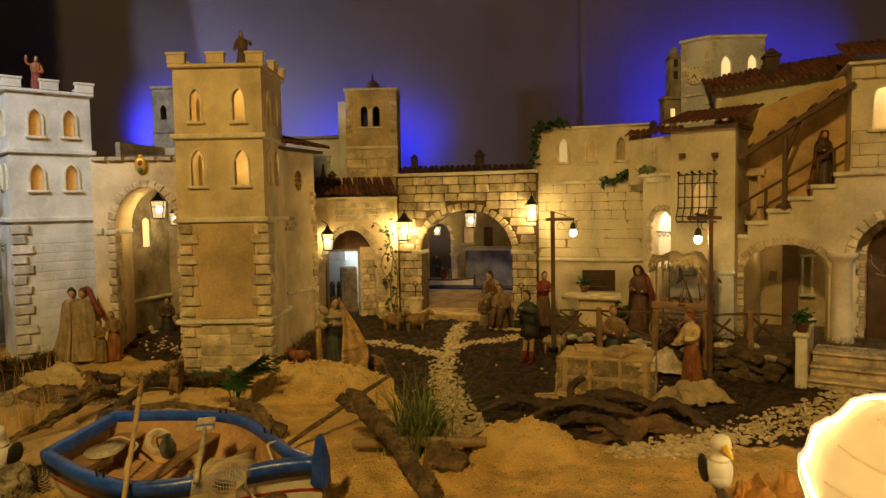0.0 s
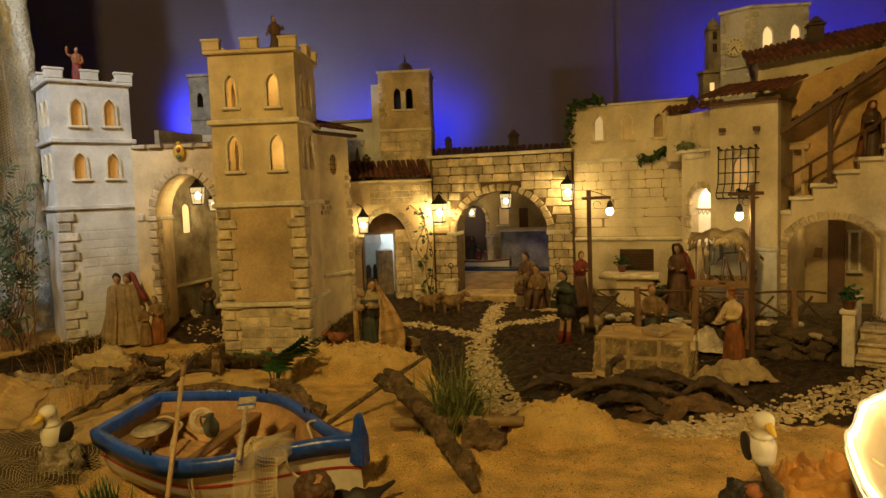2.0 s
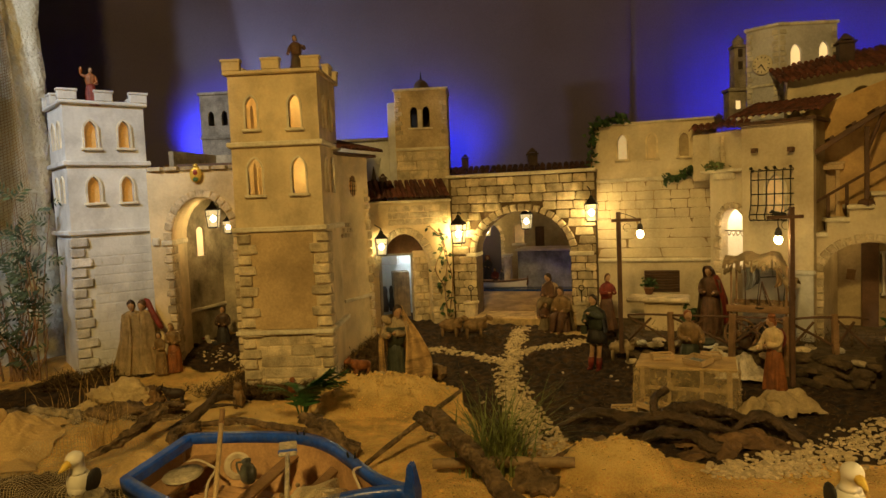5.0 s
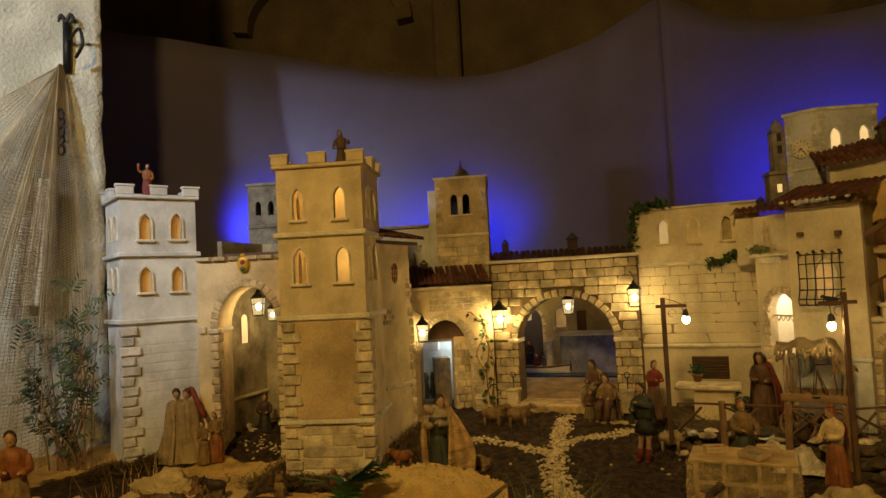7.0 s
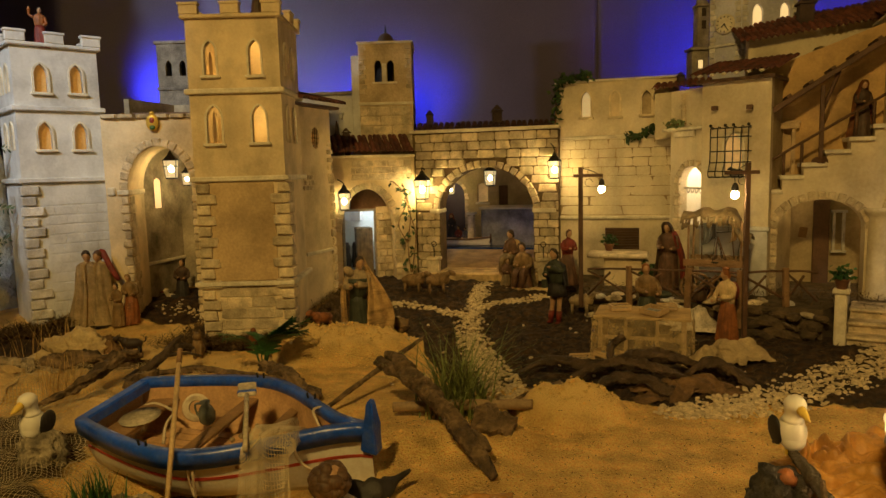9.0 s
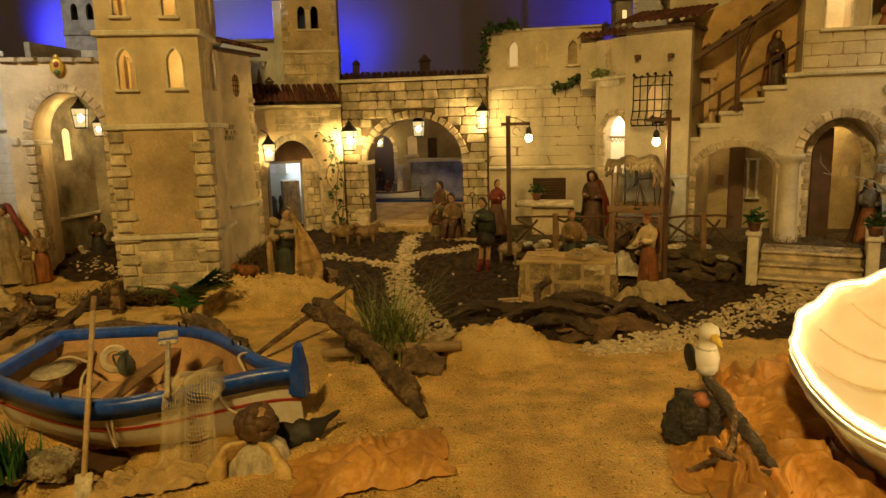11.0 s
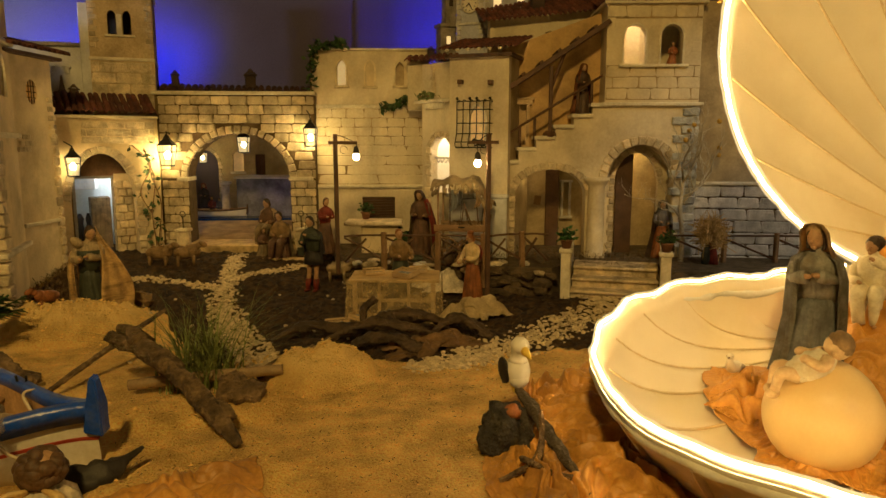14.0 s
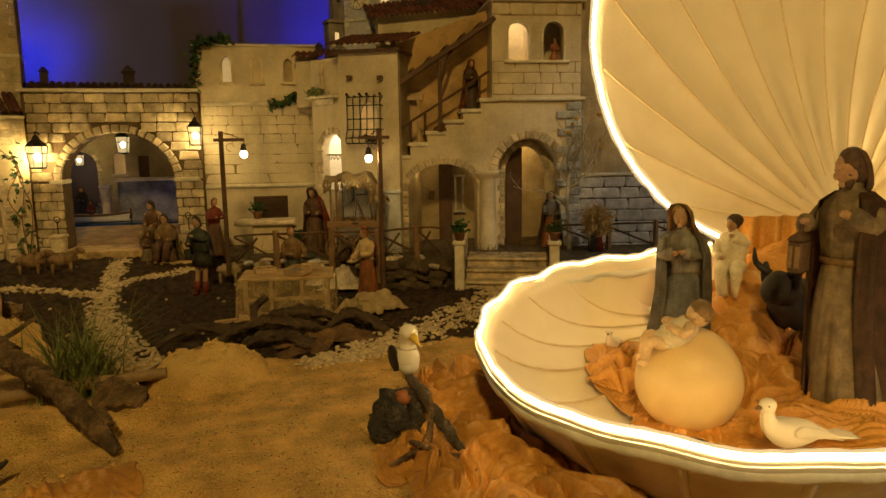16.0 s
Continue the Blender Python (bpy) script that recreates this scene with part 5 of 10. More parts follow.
uh = thing("rear_house", UH, "cream rear house with a blind niche under a long tiled roof", "house")
part("wall", slab([(0.03, 0.6), (0.50, 0.6), (0.50, 0.990), (0.03, 0.935)], [round_hole(0.228, 0.290, 0.797, 0.86, 0.890)], 0.05), plaster_pale, uh)
bm = bmesh.new()
box(bm, 0.2, 0.05, 0.75, 0.32, 0.06, 0.92)
part("niche_back", bm, plaster_ochre, uh)
roof_tiles(uh, pose(0.0, -0.045, 0.905, 24, -6.5, 0), 0.53, 0.20, rows_=4, pitch=0.019)
chimney(UH @ pose(0.222, 0.06, 0.955), 0.046, 0.085)
# clock tower
clk = thing("clock_tower", frame_at(0.995, 2.59, 0, 0), "pale clock tower with lit windows and rough corner stones", "tower")
rw = part("wall", slab(rect(0, 0.7, 0.20, 1.13), [gothic(0.039, 0.077, 0.990, 1.068), gothic(0.137, 0.172, 0.998, 1.072)], 0.02), plaster_cool, clk)
for g in (gothic(0.038, 0.078, 0.989, 1.069), gothic(0.136, 0.173, 0.997, 1.073)):
    part("window_pane", slab(g, [], 0.003), warm_pane, clk, "glowing pane", m=pose(0, 0.014, 0))
LWm = pose(-0.082, 0.082, 0, 0, 0, -45)
lwl = part("wall", slab(rect(0, 0.7, 0.116, 1.13), [], 0.02), plaster_cool, clk, m=LWm)
quoins(lwl, 0.114, 0.85, 1.12, 14, 0.022, 0.016, -1, material=stone_white)
quoins(lwl, 0.002, 0.85, 1.12, 14, 0.022, 0.016, 1, material=stone_white)
quoins(rw, 0.002, 0.85, 1.12, 14, 0.022, 0.016, 1, material=stone_white)
quoins(rw, 0.198, 0.95, 1.12, 9, 0.022, 0.016, -1, material=stone_white)
bm = bmesh.new()
box(bm, -0.006, -0.006, 1.13, 0.206, 0.19, 1.142, 0.002), box(bm, -0.006, -0.008, 1.13, 0.122, 0.01, 1.142, 0.002, m=LWm)
part("cornice", bm, stone_white, clk)
bm = bmesh.new()
box(bm, 0.0, -0.006, 0.926, 0.116, 0.004, 0.936, 0.002, m=LWm)
part("cornice", bm, stone_white, clk)
bm = bmesh.new()
lathe(bm, [(0.036, 0.0), (0.036, 0.006), (0.030, 0.008)], 24, m=LWm @ pose(0.058, 0, 1.005, 90, 0, 0))
dial = part("clock_face", bm, trim_m, clk, "pale round clock face")
bm = bmesh.new()
for k in range(12):
    a = radians(30 * k)
    box(bm, -0.0012, -0.0105, 0.0235, 0.0012, -0.008, 0.0285, 0, 0, LWm @ pose(0.058, 0, 1.005) @ Matrix.Rotation(a, 4, "Y"))
for a, ln in ((150, 0.022), (228, 0.015)):
    box(bm, -0.0012, -0.012, -0.002, 0.0012, -0.009, ln, 0, 0, LWm @ pose(0.058, 0, 1.005) @ Matrix.Rotation(radians(a), 4, "Y"))
part("clock_hand", bm, iron, dial)
slim = thing("slim_turret", frame_at(0.868, 2.70, 0, 0), "slim blue-lit turret with tiny lit windows", "turret")
bm = bmesh.new()
box(bm, 0.012, 0, 0.80, 0.055, 0.05, 1.085, 0.002), box(bm, -0.012, -0.01, 0.80, 0.05, 0.05, 0.925, 0.002), box(bm, -0.02, -0.02, 0.925, 0.055, 0.05, 0.937, 0.002), box(bm, 0.006, -0.008, 1.085, 0.06, 0.05, 1.095, 0.002)
lathe(bm, [(0.022, 1.095), (0.020, 1.115), (0.008, 1.125), (0.003, 1.135)], 10, m=pose(0.034, 0.02, 0))
part("shaft", bm, stone_dark, slim)
# lowest window glows; the upper two are boxes painted dark as shade
for x, z in ((0.020, 0.86), (0.034, 1.05), (0.034, 1.005)):
    bm = bmesh.new()
    box(bm, x - 0.008, -0.013 if z < 0.9 else -0.003, z, x + 0.008, 0.0, z + 0.03, 0.001)
    part("lit_window", bm, warm_pane if z < 1.0 else dark_in, slim)
# stone wall on the far right
RWM = ST @ pose(0.66, 0.02, 0, 0, 0, -6)
rwall = thing("block_wall", RWM, "rough wall of grey-white stone blocks", "wall", kind="structure")
rb = part("wall", slab(rect(0.0, 0.0, 1.0, 0.34), [], 0.05), joint, rwall)
courses(rb, 0.0, 0.62, 0.05, 0.335, 7, 0.085, -0.008, 0.02, stone_white)
bm = bmesh.new()
box(bm, -0.005, 0.02, 0.34, 1.0, 0.06, 0.95)
part("upper_wall", bm, plaster_ochre, rwall)
bm = bmesh.new()
box(bm, -0.01, -0.014, 0.335, 1.0, 0.02, 0.347, 0.003)
part("ledge", bm, trim_m, rwall)

# ---------------------------------------------------------------- raised terrace
terr = thing("terrace", Matrix(), "raised stony terrace before the houses", "terrace", kind="structure")
outline = [(0.40, 2.36), (0.60, 2.22), (0.79, 2.10), (0.99, 1.995), (1.11, 2.08), (1.35, 1.93), (1.27, 1.825), (1.9, 1.62), (2.4, 1.5), (2.4, 2.3), (1.2, 2.6), (0.80, 2.75), (0.40, 2.85)]
bm = bmesh.new()
f = bm.faces.new([bm.verts.new((x, y, 0.085)) for x, y in outline])
bmesh.ops.triangulate(bm, faces=[f])
ext = bmesh.ops.extrude_face_region(bm, geom=list(bm.faces))["geom"]
bmesh.ops.translate(bm, vec=(0, 0, -0.12), verts=[g for g in ext if isinstance(g, bmesh.types.BMVert)])
part("bank", bm, mat("stony_earth", (0.12, 0.085, 0.048), 0.95, 0.4, 25, 160, 0.8, 0.01, (0.05, 0.035, 0.02), 0.7, 10), terr)
rubble_dark = mat("mossy_rubble", (0.105, 0.07, 0.036), 0.95, 0.4, 25, 160, 0.9, 0.008, (0.04, 0.028, 0.015), 0.8, 14, rnd=0.4)
edge = [Vector((*p, 0)) for p in outline[:4]] + [Vector((1.27, 1.825, 0)), Vector((1.9, 1.62, 0))]
for a, b in list(zip(edge, edge[1:]))[:3] + [(edge[4], edge[5])]:
    d = b - a
    ang = math.degrees(math.atan2(d.y, d.x))
    for row in range(3):
        s = JIT.uniform(-0.02, 0.0)
        while s < d.length - 0.02:
            w = JIT.uniform(0.022, 0.052)
            p = a + d.normalized() * (s + w / 2)
            ob = new("edging_stone", rubble_mesh(stone_m if JIT.random() < 0.16 else rubble_dark, JIT.randrange(4)))
            ob.parent = terr
            ob.matrix_basis = pose(p.x + JIT.uniform(-0.008, 0.008), p.y - 0.014 * (2 - row) + JIT.uniform(-0.016, 0.012), 0.010 + row * 0.028 + JIT.uniform(-0.008, 0.008), JIT.uniform(-25, 25), JIT.uniform(-20, 20), ang + JIT.uniform(-40, 40)) @ Matrix.Diagonal((w * JIT.uniform(0.55, 0.85), 0.024, JIT.uniform(0.010, 0.018), 1))
            s += w
for k, (x, y, z) in enumerate(((0.42, 2.27, 0.085), (0.46, 2.24, 0.085), (0.51, 2.23, 0.088), (0.545, 2.20, 0.085), (0.48, 2.28, 0.090), (0.57, 2.24, 0.088), (0.61, 2.19, 0.085), (0.635, 2.155, 0.085), (0.72, 2.13, 0.086), (0.75, 2.17, 0.086), (0.84, 2.10, 0.086), (0.88, 2.13, 0.086), (0.93, 2.07, 0.086))):
    ob = new("flat_stone", rubble_mesh(stone_m if k % 3 else stone_white, k % 4))
    ob.parent = terr
    ob.matrix_basis = pose(x, y, z + 0.004, JIT.uniform(-8, 8), JIT.uniform(-8, 8), JIT.uniform(0, 90)) @ Matrix.Diagonal((JIT.uniform(0.018, 0.032), JIT.uniform(0.014, 0.022), JIT.uniform(0.006, 0.012), 1))
worn_step = mat("worn_step", (0.62, 0.50, 0.32), 0.9, 0.3, 25, 180, 0.6, 0.004, (0.06, 0.04, 0.02), 0.85, 16)
# garden steps and newels
GS = frame_at(1.02, 1.918, 0, -34)
for k in range(3):
    bm = bmesh.new()
    box(bm, -0.004, 0.006 + k * 0.05, 0.0, 0.258, 0.22, 0.018 + k * 0.030, 0.002)
    box(bm, -0.006, -0.004 + k * 0.05, 0.018 + k * 0.030, 0.260, 0.22, 0.028 + k * 0.030, 0.003)
    single("stone_step", bm, worn_step, GS, "worn whitewashed garden step", "step", "garden steps")
for u in (-0.02, 0.275):
    nwl = thing("stone_newel", GS @ pose(u, 0.0, 0), "whitewashed stone newel with a sloping side wall", "newel", "newels of the garden steps")
    bm = bmesh.new()
    box(bm, -0.015, -0.015, 0, 0.015, 0.015, 0.145, 0.003)
    part("shaft", bm, trim_m, nwl)
    bm = bmesh.new()
    box(bm, -0.021, -0.021, 0.145, 0.021, 0.021, 0.158, 0.003)
    part("cap", bm, trim_m, nwl)
    bm = bmesh.new()
    box(bm, -0.009, 0.015, 0.0, 0.009, 0.20, 0.128, 0.003)
    box(bm, -0.013, 0.015, 0.128, 0.013, 0.20, 0.136, 0.003)
    for v in bm.verts:
        if v.co.z > 0.05:
            v.co.z += 0.19 * max(0.0, v.co.y - 0.015)
    part("side_wall", bm, trim_m, nwl, m=pose(0, 0, 0.0))

# ---------------------------------------------------------------- small builders
skin_m = mat("painted_skin", (0.44, 0.26, 0.135), 0.5, 0.1, 60)


def paint(name, c, rough=0.6, rub=None):
    """Hand-painted resin, darkened and rubbed in blotches; upright streaks paint in fold shade."""
    return mat(name, tuple(x * 0.8 for x in c), rough, 0.32, 45, 240, 0.4, 0.002, rub or tuple(x * 0.30 for x in c), 0.6, 34, streak=0.45, streak_scale=(130, 130, 16))


p_brown, p_red, p_orange = paint("brown_paint", (0.10, 0.055, 0.028)), paint("red_paint", (0.24, 0.03, 0.015)), paint("orange_paint", (0.36, 0.12, 0.03))
p_cream, p_green, p_blue = paint("cream_paint", (0.46, 0.34, 0.19)), paint("olive_paint", (0.05, 0.058, 0.035)), paint("slate_paint", (0.17, 0.175, 0.175))
p_dark, p_hair, p_white = paint("dark_paint", (0.035, 0.028, 0.024)), paint("hair_paint", (0.045, 0.024, 0.013)), paint("ivory_paint", (0.70, 0.60, 0.44))
p_ochre, p_grey, p_yellow = paint("ochre_paint", (0.30, 0.18, 0.07)), paint("grey_paint", (0.20, 0.18, 0.16)), paint("yellow_paint", (0.60, 0.36, 0.06))

p_slate_worn, p_veil = paint("worn_slate_paint", (0.28, 0.27, 0.245), rub=(0.16, 0.10, 0.05)), paint("brown_veil_paint", (0.46, 0.29, 0.135), rub=(0.13, 0.075, 0.035))
p_brownhair = paint("brown_hair_paint", (0.13, 0.07, 0.034))
p_tan, p_umber = paint("tan_tunic_paint", (0.26, 0.185, 0.095), rub=(0.07, 0.055, 0.04)), paint("umber_cloak_paint", (0.15, 0.072, 0.034), rub=(0.045, 0.022, 0.013))


def drape(bm, prof, reach, index, fold=0.05, nf=9, thick=0.012, ph=0.0, sx=1.1, sy=0.85, n=22):
    """Cloth hung round the back of a figure; prof: (radius, z, y shift) from top to hem, reach: degrees each way from the back."""
    rows_ = []
    for j, (r, z, dy) in enumerate(prof):
        f = j / (len(prof) - 1)
        rows_.append([bm.verts.new((r * sx * math.sin(a) * (1 + fold * f * math.cos(nf * a + ph)), r * (sy[0] + (sy[1] - sy[0]) * f if isinstance(sy, tuple) else sy) * math.cos(a) * (1 + fold * f * math.sin(nf * a + ph)) + dy, z)) for a in [radians(-reach + 2 * reach * k / n) for k in range(n + 1)]])
    fs = []
    for a, b in zip(rows_, rows_[1:]):
        for k in range(n):
            fs.append(bm.faces.new((a[k], a[k + 1], b[k + 1], b[k])))
    for f in fs:
        f.material_index, f.smooth = index, True
    bmesh.ops.solidify(bm, geom=fs, thickness=thick)


def figurine(name, label, m, h, robe, top, head_cover, hood=False, cloak=None, kneel=False, sit=False, arms=((0.05, -0.14, 0.60), (-0.05, -0.14, 0.62)), group="figurines of the village", extra=None, wide=1.0, legs=None, reach=112, veil=False, seg=56, bow=6, legs_mat=None, flat=0.85, turn=None, trim=None):
    """A painted resin figurine as one plain mesh; it faces its own -y and stands on z = 0."""
    bm = bmesh.new()
    mats = [robe, top, head_cover, skin_m, cloak or robe, legs or legs_mat or robe, trim or robe]
    ph = (h * 997 + len(label)) % 6.28
    cut = 0.22 if kneel else 0.26 if sit else 0.0

    def zz(z):
        return z * (0.52 - cut) / 0.52 if z < 0.52 else z - cut
    w = 0.92 + 0.08 * wide
    if legs:
        for s in (-1, 1):
            tube(bm, [(s * 0.06, 0, 0.0), (s * 0.055, -0.012, 0.12), (s * 0.05, -0.01, 0.26), (s * 0.05, 0, 0.46)], [0.024, 0.030, 0.030, 0.05], 10, 3)
            tube(bm, [(s * 0.06, 0, 0.0), (s * 0.057, -0.010, 0.09), (s * 0.055, -0.012, 0.17)], [0.030, 0.036, 0.040], 10, 5)
            ball(bm, (s * 0.062, -0.03, 0.016), (0.028, 0.055, 0.02), 5)
        lathe(bm, [(0.125, 0.36), (0.115, 0.44), (0.085, 0.54)], 28, 0, 0.09, 9, sx=1.05, sy=0.8)
    else:
        prof = [(0.152, 0.0), (0.160, 0.012), (0.152, 0.05), (0.146, 0.12), (0.136, 0.22), (0.124, 0.34), (0.108, 0.46), (0.092, 0.545)]
        rings = []
        for r, z in prof:
            k = 1 - z / 0.62
            ring = []
            for a in [2 * math.pi * i / seg for i in range(seg)]:
                tw = a + 0.5 * (0.55 - z) * math.sin(ph)
                fold = 1 + k * (0.20 * (abs(math.cos(4.5 * tw + ph)) - 0.6) + 0.10 * (abs(math.sin(7 * tw + 2 * ph + z * 2)) - 0.6))
                ring.append(bm.verts.new((r * w * 1.05 * math.cos(a) * fold, r * 0.86 * math.sin(a) * fold - 0.012 * k * math.cos(a + ph), zz(z))))
            rings.append(ring)
        fs = [bm.faces.new((a[k], a[(k + 1) % seg], b[(k + 1) % seg], b[k])) for a, b in zip(rings, rings[1:]) for k in range(seg)] + [bm.faces.new(rings[0][::-1]), bm.faces.new(rings[-1])]
        for f in fs:
            f.material_index, f.smooth = 0, True
        if sit:
            for s in (-1, 1):
                tube(bm, curve_pts([(s * 0.05, -0.02, zz(0.5)), (s * 0.06, -0.15, zz(0.52)), (s * 0.065, -0.20, zz(0.40)), (s * 0.06, -0.20, 0.02)], 12), [0.075, 0.075, 0.072, 0.070, 0.066, 0.062, 0.06, 0.058, 0.055, 0.053, 0.052, 0.05, 0.05], 12, 0)
                ball(bm, (s * 0.06, -0.225, 0.016), (0.026, 0.045, 0.02), 3)
    z0 = 0.52 - cut
    lathe(bm, [(0.088, z0), (0.092, z0 + 0.06), (0.108, z0 + 0.15), (0.112, z0 + 0.215), (0.098, z0 + 0.262), (0.055, z0 + 0.292), (0.030, z0 + 0.31), (0.028, z0 + 0.34)], seg, 1, 0.03, 9, sx=1.16, sy=0.74, phase=ph)
    hz = z0 + 0.385
    before = set(bm.verts)
    ball(bm, (0, -0.010, hz), (0.045, 0.052, 0.064), 3, seg=18, rings=14)
    ball(bm, (0, -0.063, hz - 0.006), (0.009, 0.013, 0.016), 3, seg=8, rings=6)
    ball(bm, (0, -0.046, hz - 0.046), (0.021, 0.015, 0.015), 3, seg=10, rings=6)
    for sx in (-1, 1):
        ball(bm, (sx * 0.018, -0.0545, hz + 0.013), (0.009, 0.003, 0.0018), 2, seg=8, rings=5)
    hair = ball(bm, (0, 0.010, hz + 0.020), (0.052, 0.056, 0.058), 2, seg=18, rings=12) + ball(bm, (0, 0.024, hz - 0.02), (0.050, 0.038, 0.055), 2)
    for v in hair:
        v.co += (v.co - Vector((0, 0.01, hz))).normalized() * 0.006 * noise.noise(v.co * 60 + Vector((ph, 0, 0)))
    if hood:
        drape(bm, [(0.010, hz + 0.090, -0.010), (0.054, hz + 0.078, -0.014), (0.080, hz + 0.032, -0.012), (0.082, hz - 0.03, -0.002), (0.094, z0 + 0.29, 0.004), (0.126, z0 + 0.235, 0.008), (0.136, z0 + 0.15, 0.008), (0.132, z0 + 0.06, 0.01)], 118, 2, 0.10, 7, 0.013, ph, 1.0, 0.92, 30)
    if bow:
        head = [v for v in bm.verts if v not in before]
        bmesh.ops.rotate(bm, verts=head, cent=(0, 0, z0 + 0.31), matrix=Matrix.Rotation(radians(18 * math.sin(ph * 3) if turn is None else turn), 3, "Z") @ Matrix.Rotation(radians(bow), 3, "X"))
    for s, (hx, hy, hzz) in zip((1, -1), arms):
        sh, hand = Vector((s * 0.112, 0, z0 + 0.225)), Vector((hx, hy, hzz - cut))
        el = (sh + hand) / 2 + Vector((s * 0.050, 0.035, -0.055))
        tube(bm, curve_pts([sh, el, hand.lerp(el, 0.16)], 8), [0.033, 0.036, 0.035, 0.033, 0.032, 0.034, 0.037, 0.041, 0.037], 14, 1, True, 0.12, 2)
        tube(bm, [hand.lerp(el, 0.22), hand], [0.018, 0.015], 8, 3)
        ball(bm, hand, (0.017, 0.024, 0.014), 3, seg=8, rings=6)
    if cloak and veil:
        drape(bm, [(0.012, hz + 0.078, 0.004), (0.052, hz + 0.062, 0.004), (0.072, hz + 0.01, 0.008), (0.085, hz - 0.07, 0.012), (0.135, z0 + 0.20, 0.01), (0.150 + 0.03 * wide, zz(0.45), 0.01), (0.155 + 0.07 * wide, zz(0.22), 0.01), (0.16 + 0.11 * wide, 0.006, 0.01)], reach, 4, 0.18, 8, 0.013, ph, 1.1, (1.0, flat), 48)
    elif cloak:
        drape(bm, [(0.070, z0 + 0.295, 0.006), (0.122, z0 + 0.255, 0.004), (0.140, z0 + 0.14, 0.006), (0.140 + 0.015 * wide, zz(0.42), 0.012), (0.145 + 0.035 * wide, zz(0.2), 0.015), (0.15 + 0.05 * wide, 0.006, 0.015)], reach, 4, 0.18, 8, 0.015, ph, 1.1, (1.0, flat), 48)
    if extra:
        extra(bm, z0)
    sway = 0.035 * math.sin(ph * 7)
    for v in bm.verts:
        z = v.co.z
        v.co += Vector((sway * math.sin(math.pi * min(z, 1) * 1.1) + 0.3 * sway * z, -0.05 * max(0.0, z - 0.45) ** 1.3, 0)) + 0.0035 * Vector((noise.noise(v.co * 28), noise.noise(v.co * 28 + Vector((5, 0, 0))), 0))
    bmesh.ops.scale(bm, vec=(h, h, h), verts=bm.verts)
    return single(name, bm, mats, m, label, "figurine", group)


def cape(bm, inner, outer, index, depth=0.03, nf=2.5, n=18, thick=0.012):
    """A hanging panel of cloth between two edges, with soft upright folds."""
    a, b = curve_pts(inner, 20), curve_pts(outer, 20)
    sheets = []
    for side in (0, thick):
        sheets.append([[bm.verts.new(p.lerp(q, k / n) + Vector((0, side - depth * (0.35 + 0.65 * j / 20) * math.sin(math.pi * 2 * nf * k / n + j * 0.05), 0))) for k in range(n + 1)] for j, (p, q) in enumerate(zip(a, b))])
    fs = []
    for sheet in sheets:
        fs += [bm.faces.new((u[k], u[k + 1], v[k + 1], v[k])) for u, v in zip(sheet, sheet[1:]) for k in range(n)]
    f0, f1 = sheets
    for k in range(n):
        fs += [bm.faces.new((f0[0][k], f1[0][k], f1[0][k + 1], f0[0][k + 1])), bm.faces.new((f0[-1][k], f0[-1][k + 1], f1[-1][k + 1], f1[-1][k]))]
    for j in range(len(f0) - 1):
        fs += [bm.faces.new((f0[j][0], f0[j + 1][0], f1[j + 1][0], f1[j][0])), bm.faces.new((f0[j][n], f1[j][n], f1[j + 1][n], f0[j + 1][n]))]
    for f in fs:
        f.material_index, f.smooth = index, True


def dove(m, s):
    bm = bmesh.new()
    spine = curve_pts([(0, -0.034, 0.060), (0, -0.036, 0.048), (0, -0.030, 0.034), (0, -0.008, 0.022), (0, 0.020, 0.019), (0, 0.044, 0.015), (0, 0.060, 0.011)], 24)
    rr = curve_pts([(0.0075, 0, 0), (0.0085, 0, 0), (0.012, 0, 0), (0.020, 0, 0), (0.017, 0, 0), (0.009, 0, 0), (0.004, 0, 0)], 24)
    tube(bm, spine, [r.x for r in rr], 16, flat=0.95)
    ball(bm, (0, -0.037, 0.061), (0.0095, 0.0115, 0.0095))
    lathe(bm, [(0.003, 0), (0.0022, 0.005), (0.0004, 0.010)], 6, 1, m=pose(0, -0.047, 0.060, 95, 0, 0))
    for sx in (-1, 1):
        ball(bm, (sx * 0.008, -0.042, 0.063), 0.0014, 1, seg=6, rings=5)
        for k in range(5):
            ball(bm, (sx * (0.017 - 0.0015 * k), 0.006 + 0.011 * k, 0.026 - 0.0028 * k), (0.004, 0.020 + 0.004 * k, 0.0085 - 0.0012 * k), 0, rot=Matrix.Rotation(radians(-12 - 3 * k), 4, "X") @ Matrix.Rotation(radians(sx * 8), 4, "Z"), seg=10, rings=7)
    for k in range(-2, 3):
        ball(bm, (0.0045 * k, 0.076 - 0.002 * abs(k), 0.008), (0.0045, 0.030, 0.0022), 0, rot=Matrix.Rotation(radians(-6), 4, "X") @ Matrix.Rotation(radians(-6 * k), 4, "Z"), seg=8, rings=6)
    bmesh.ops.scale(bm, vec=(s, s, s), verts=bm.verts)
    return single("dove_figurine", bm, [mat("white_dove_paint", (0.80, 0.73, 0.60), 0.5, 0.06, 30, 200, 0.1, 0.001, speckle=0.1), p_ochre], m, "small white dove figurine on satin", "figurine", "doves")


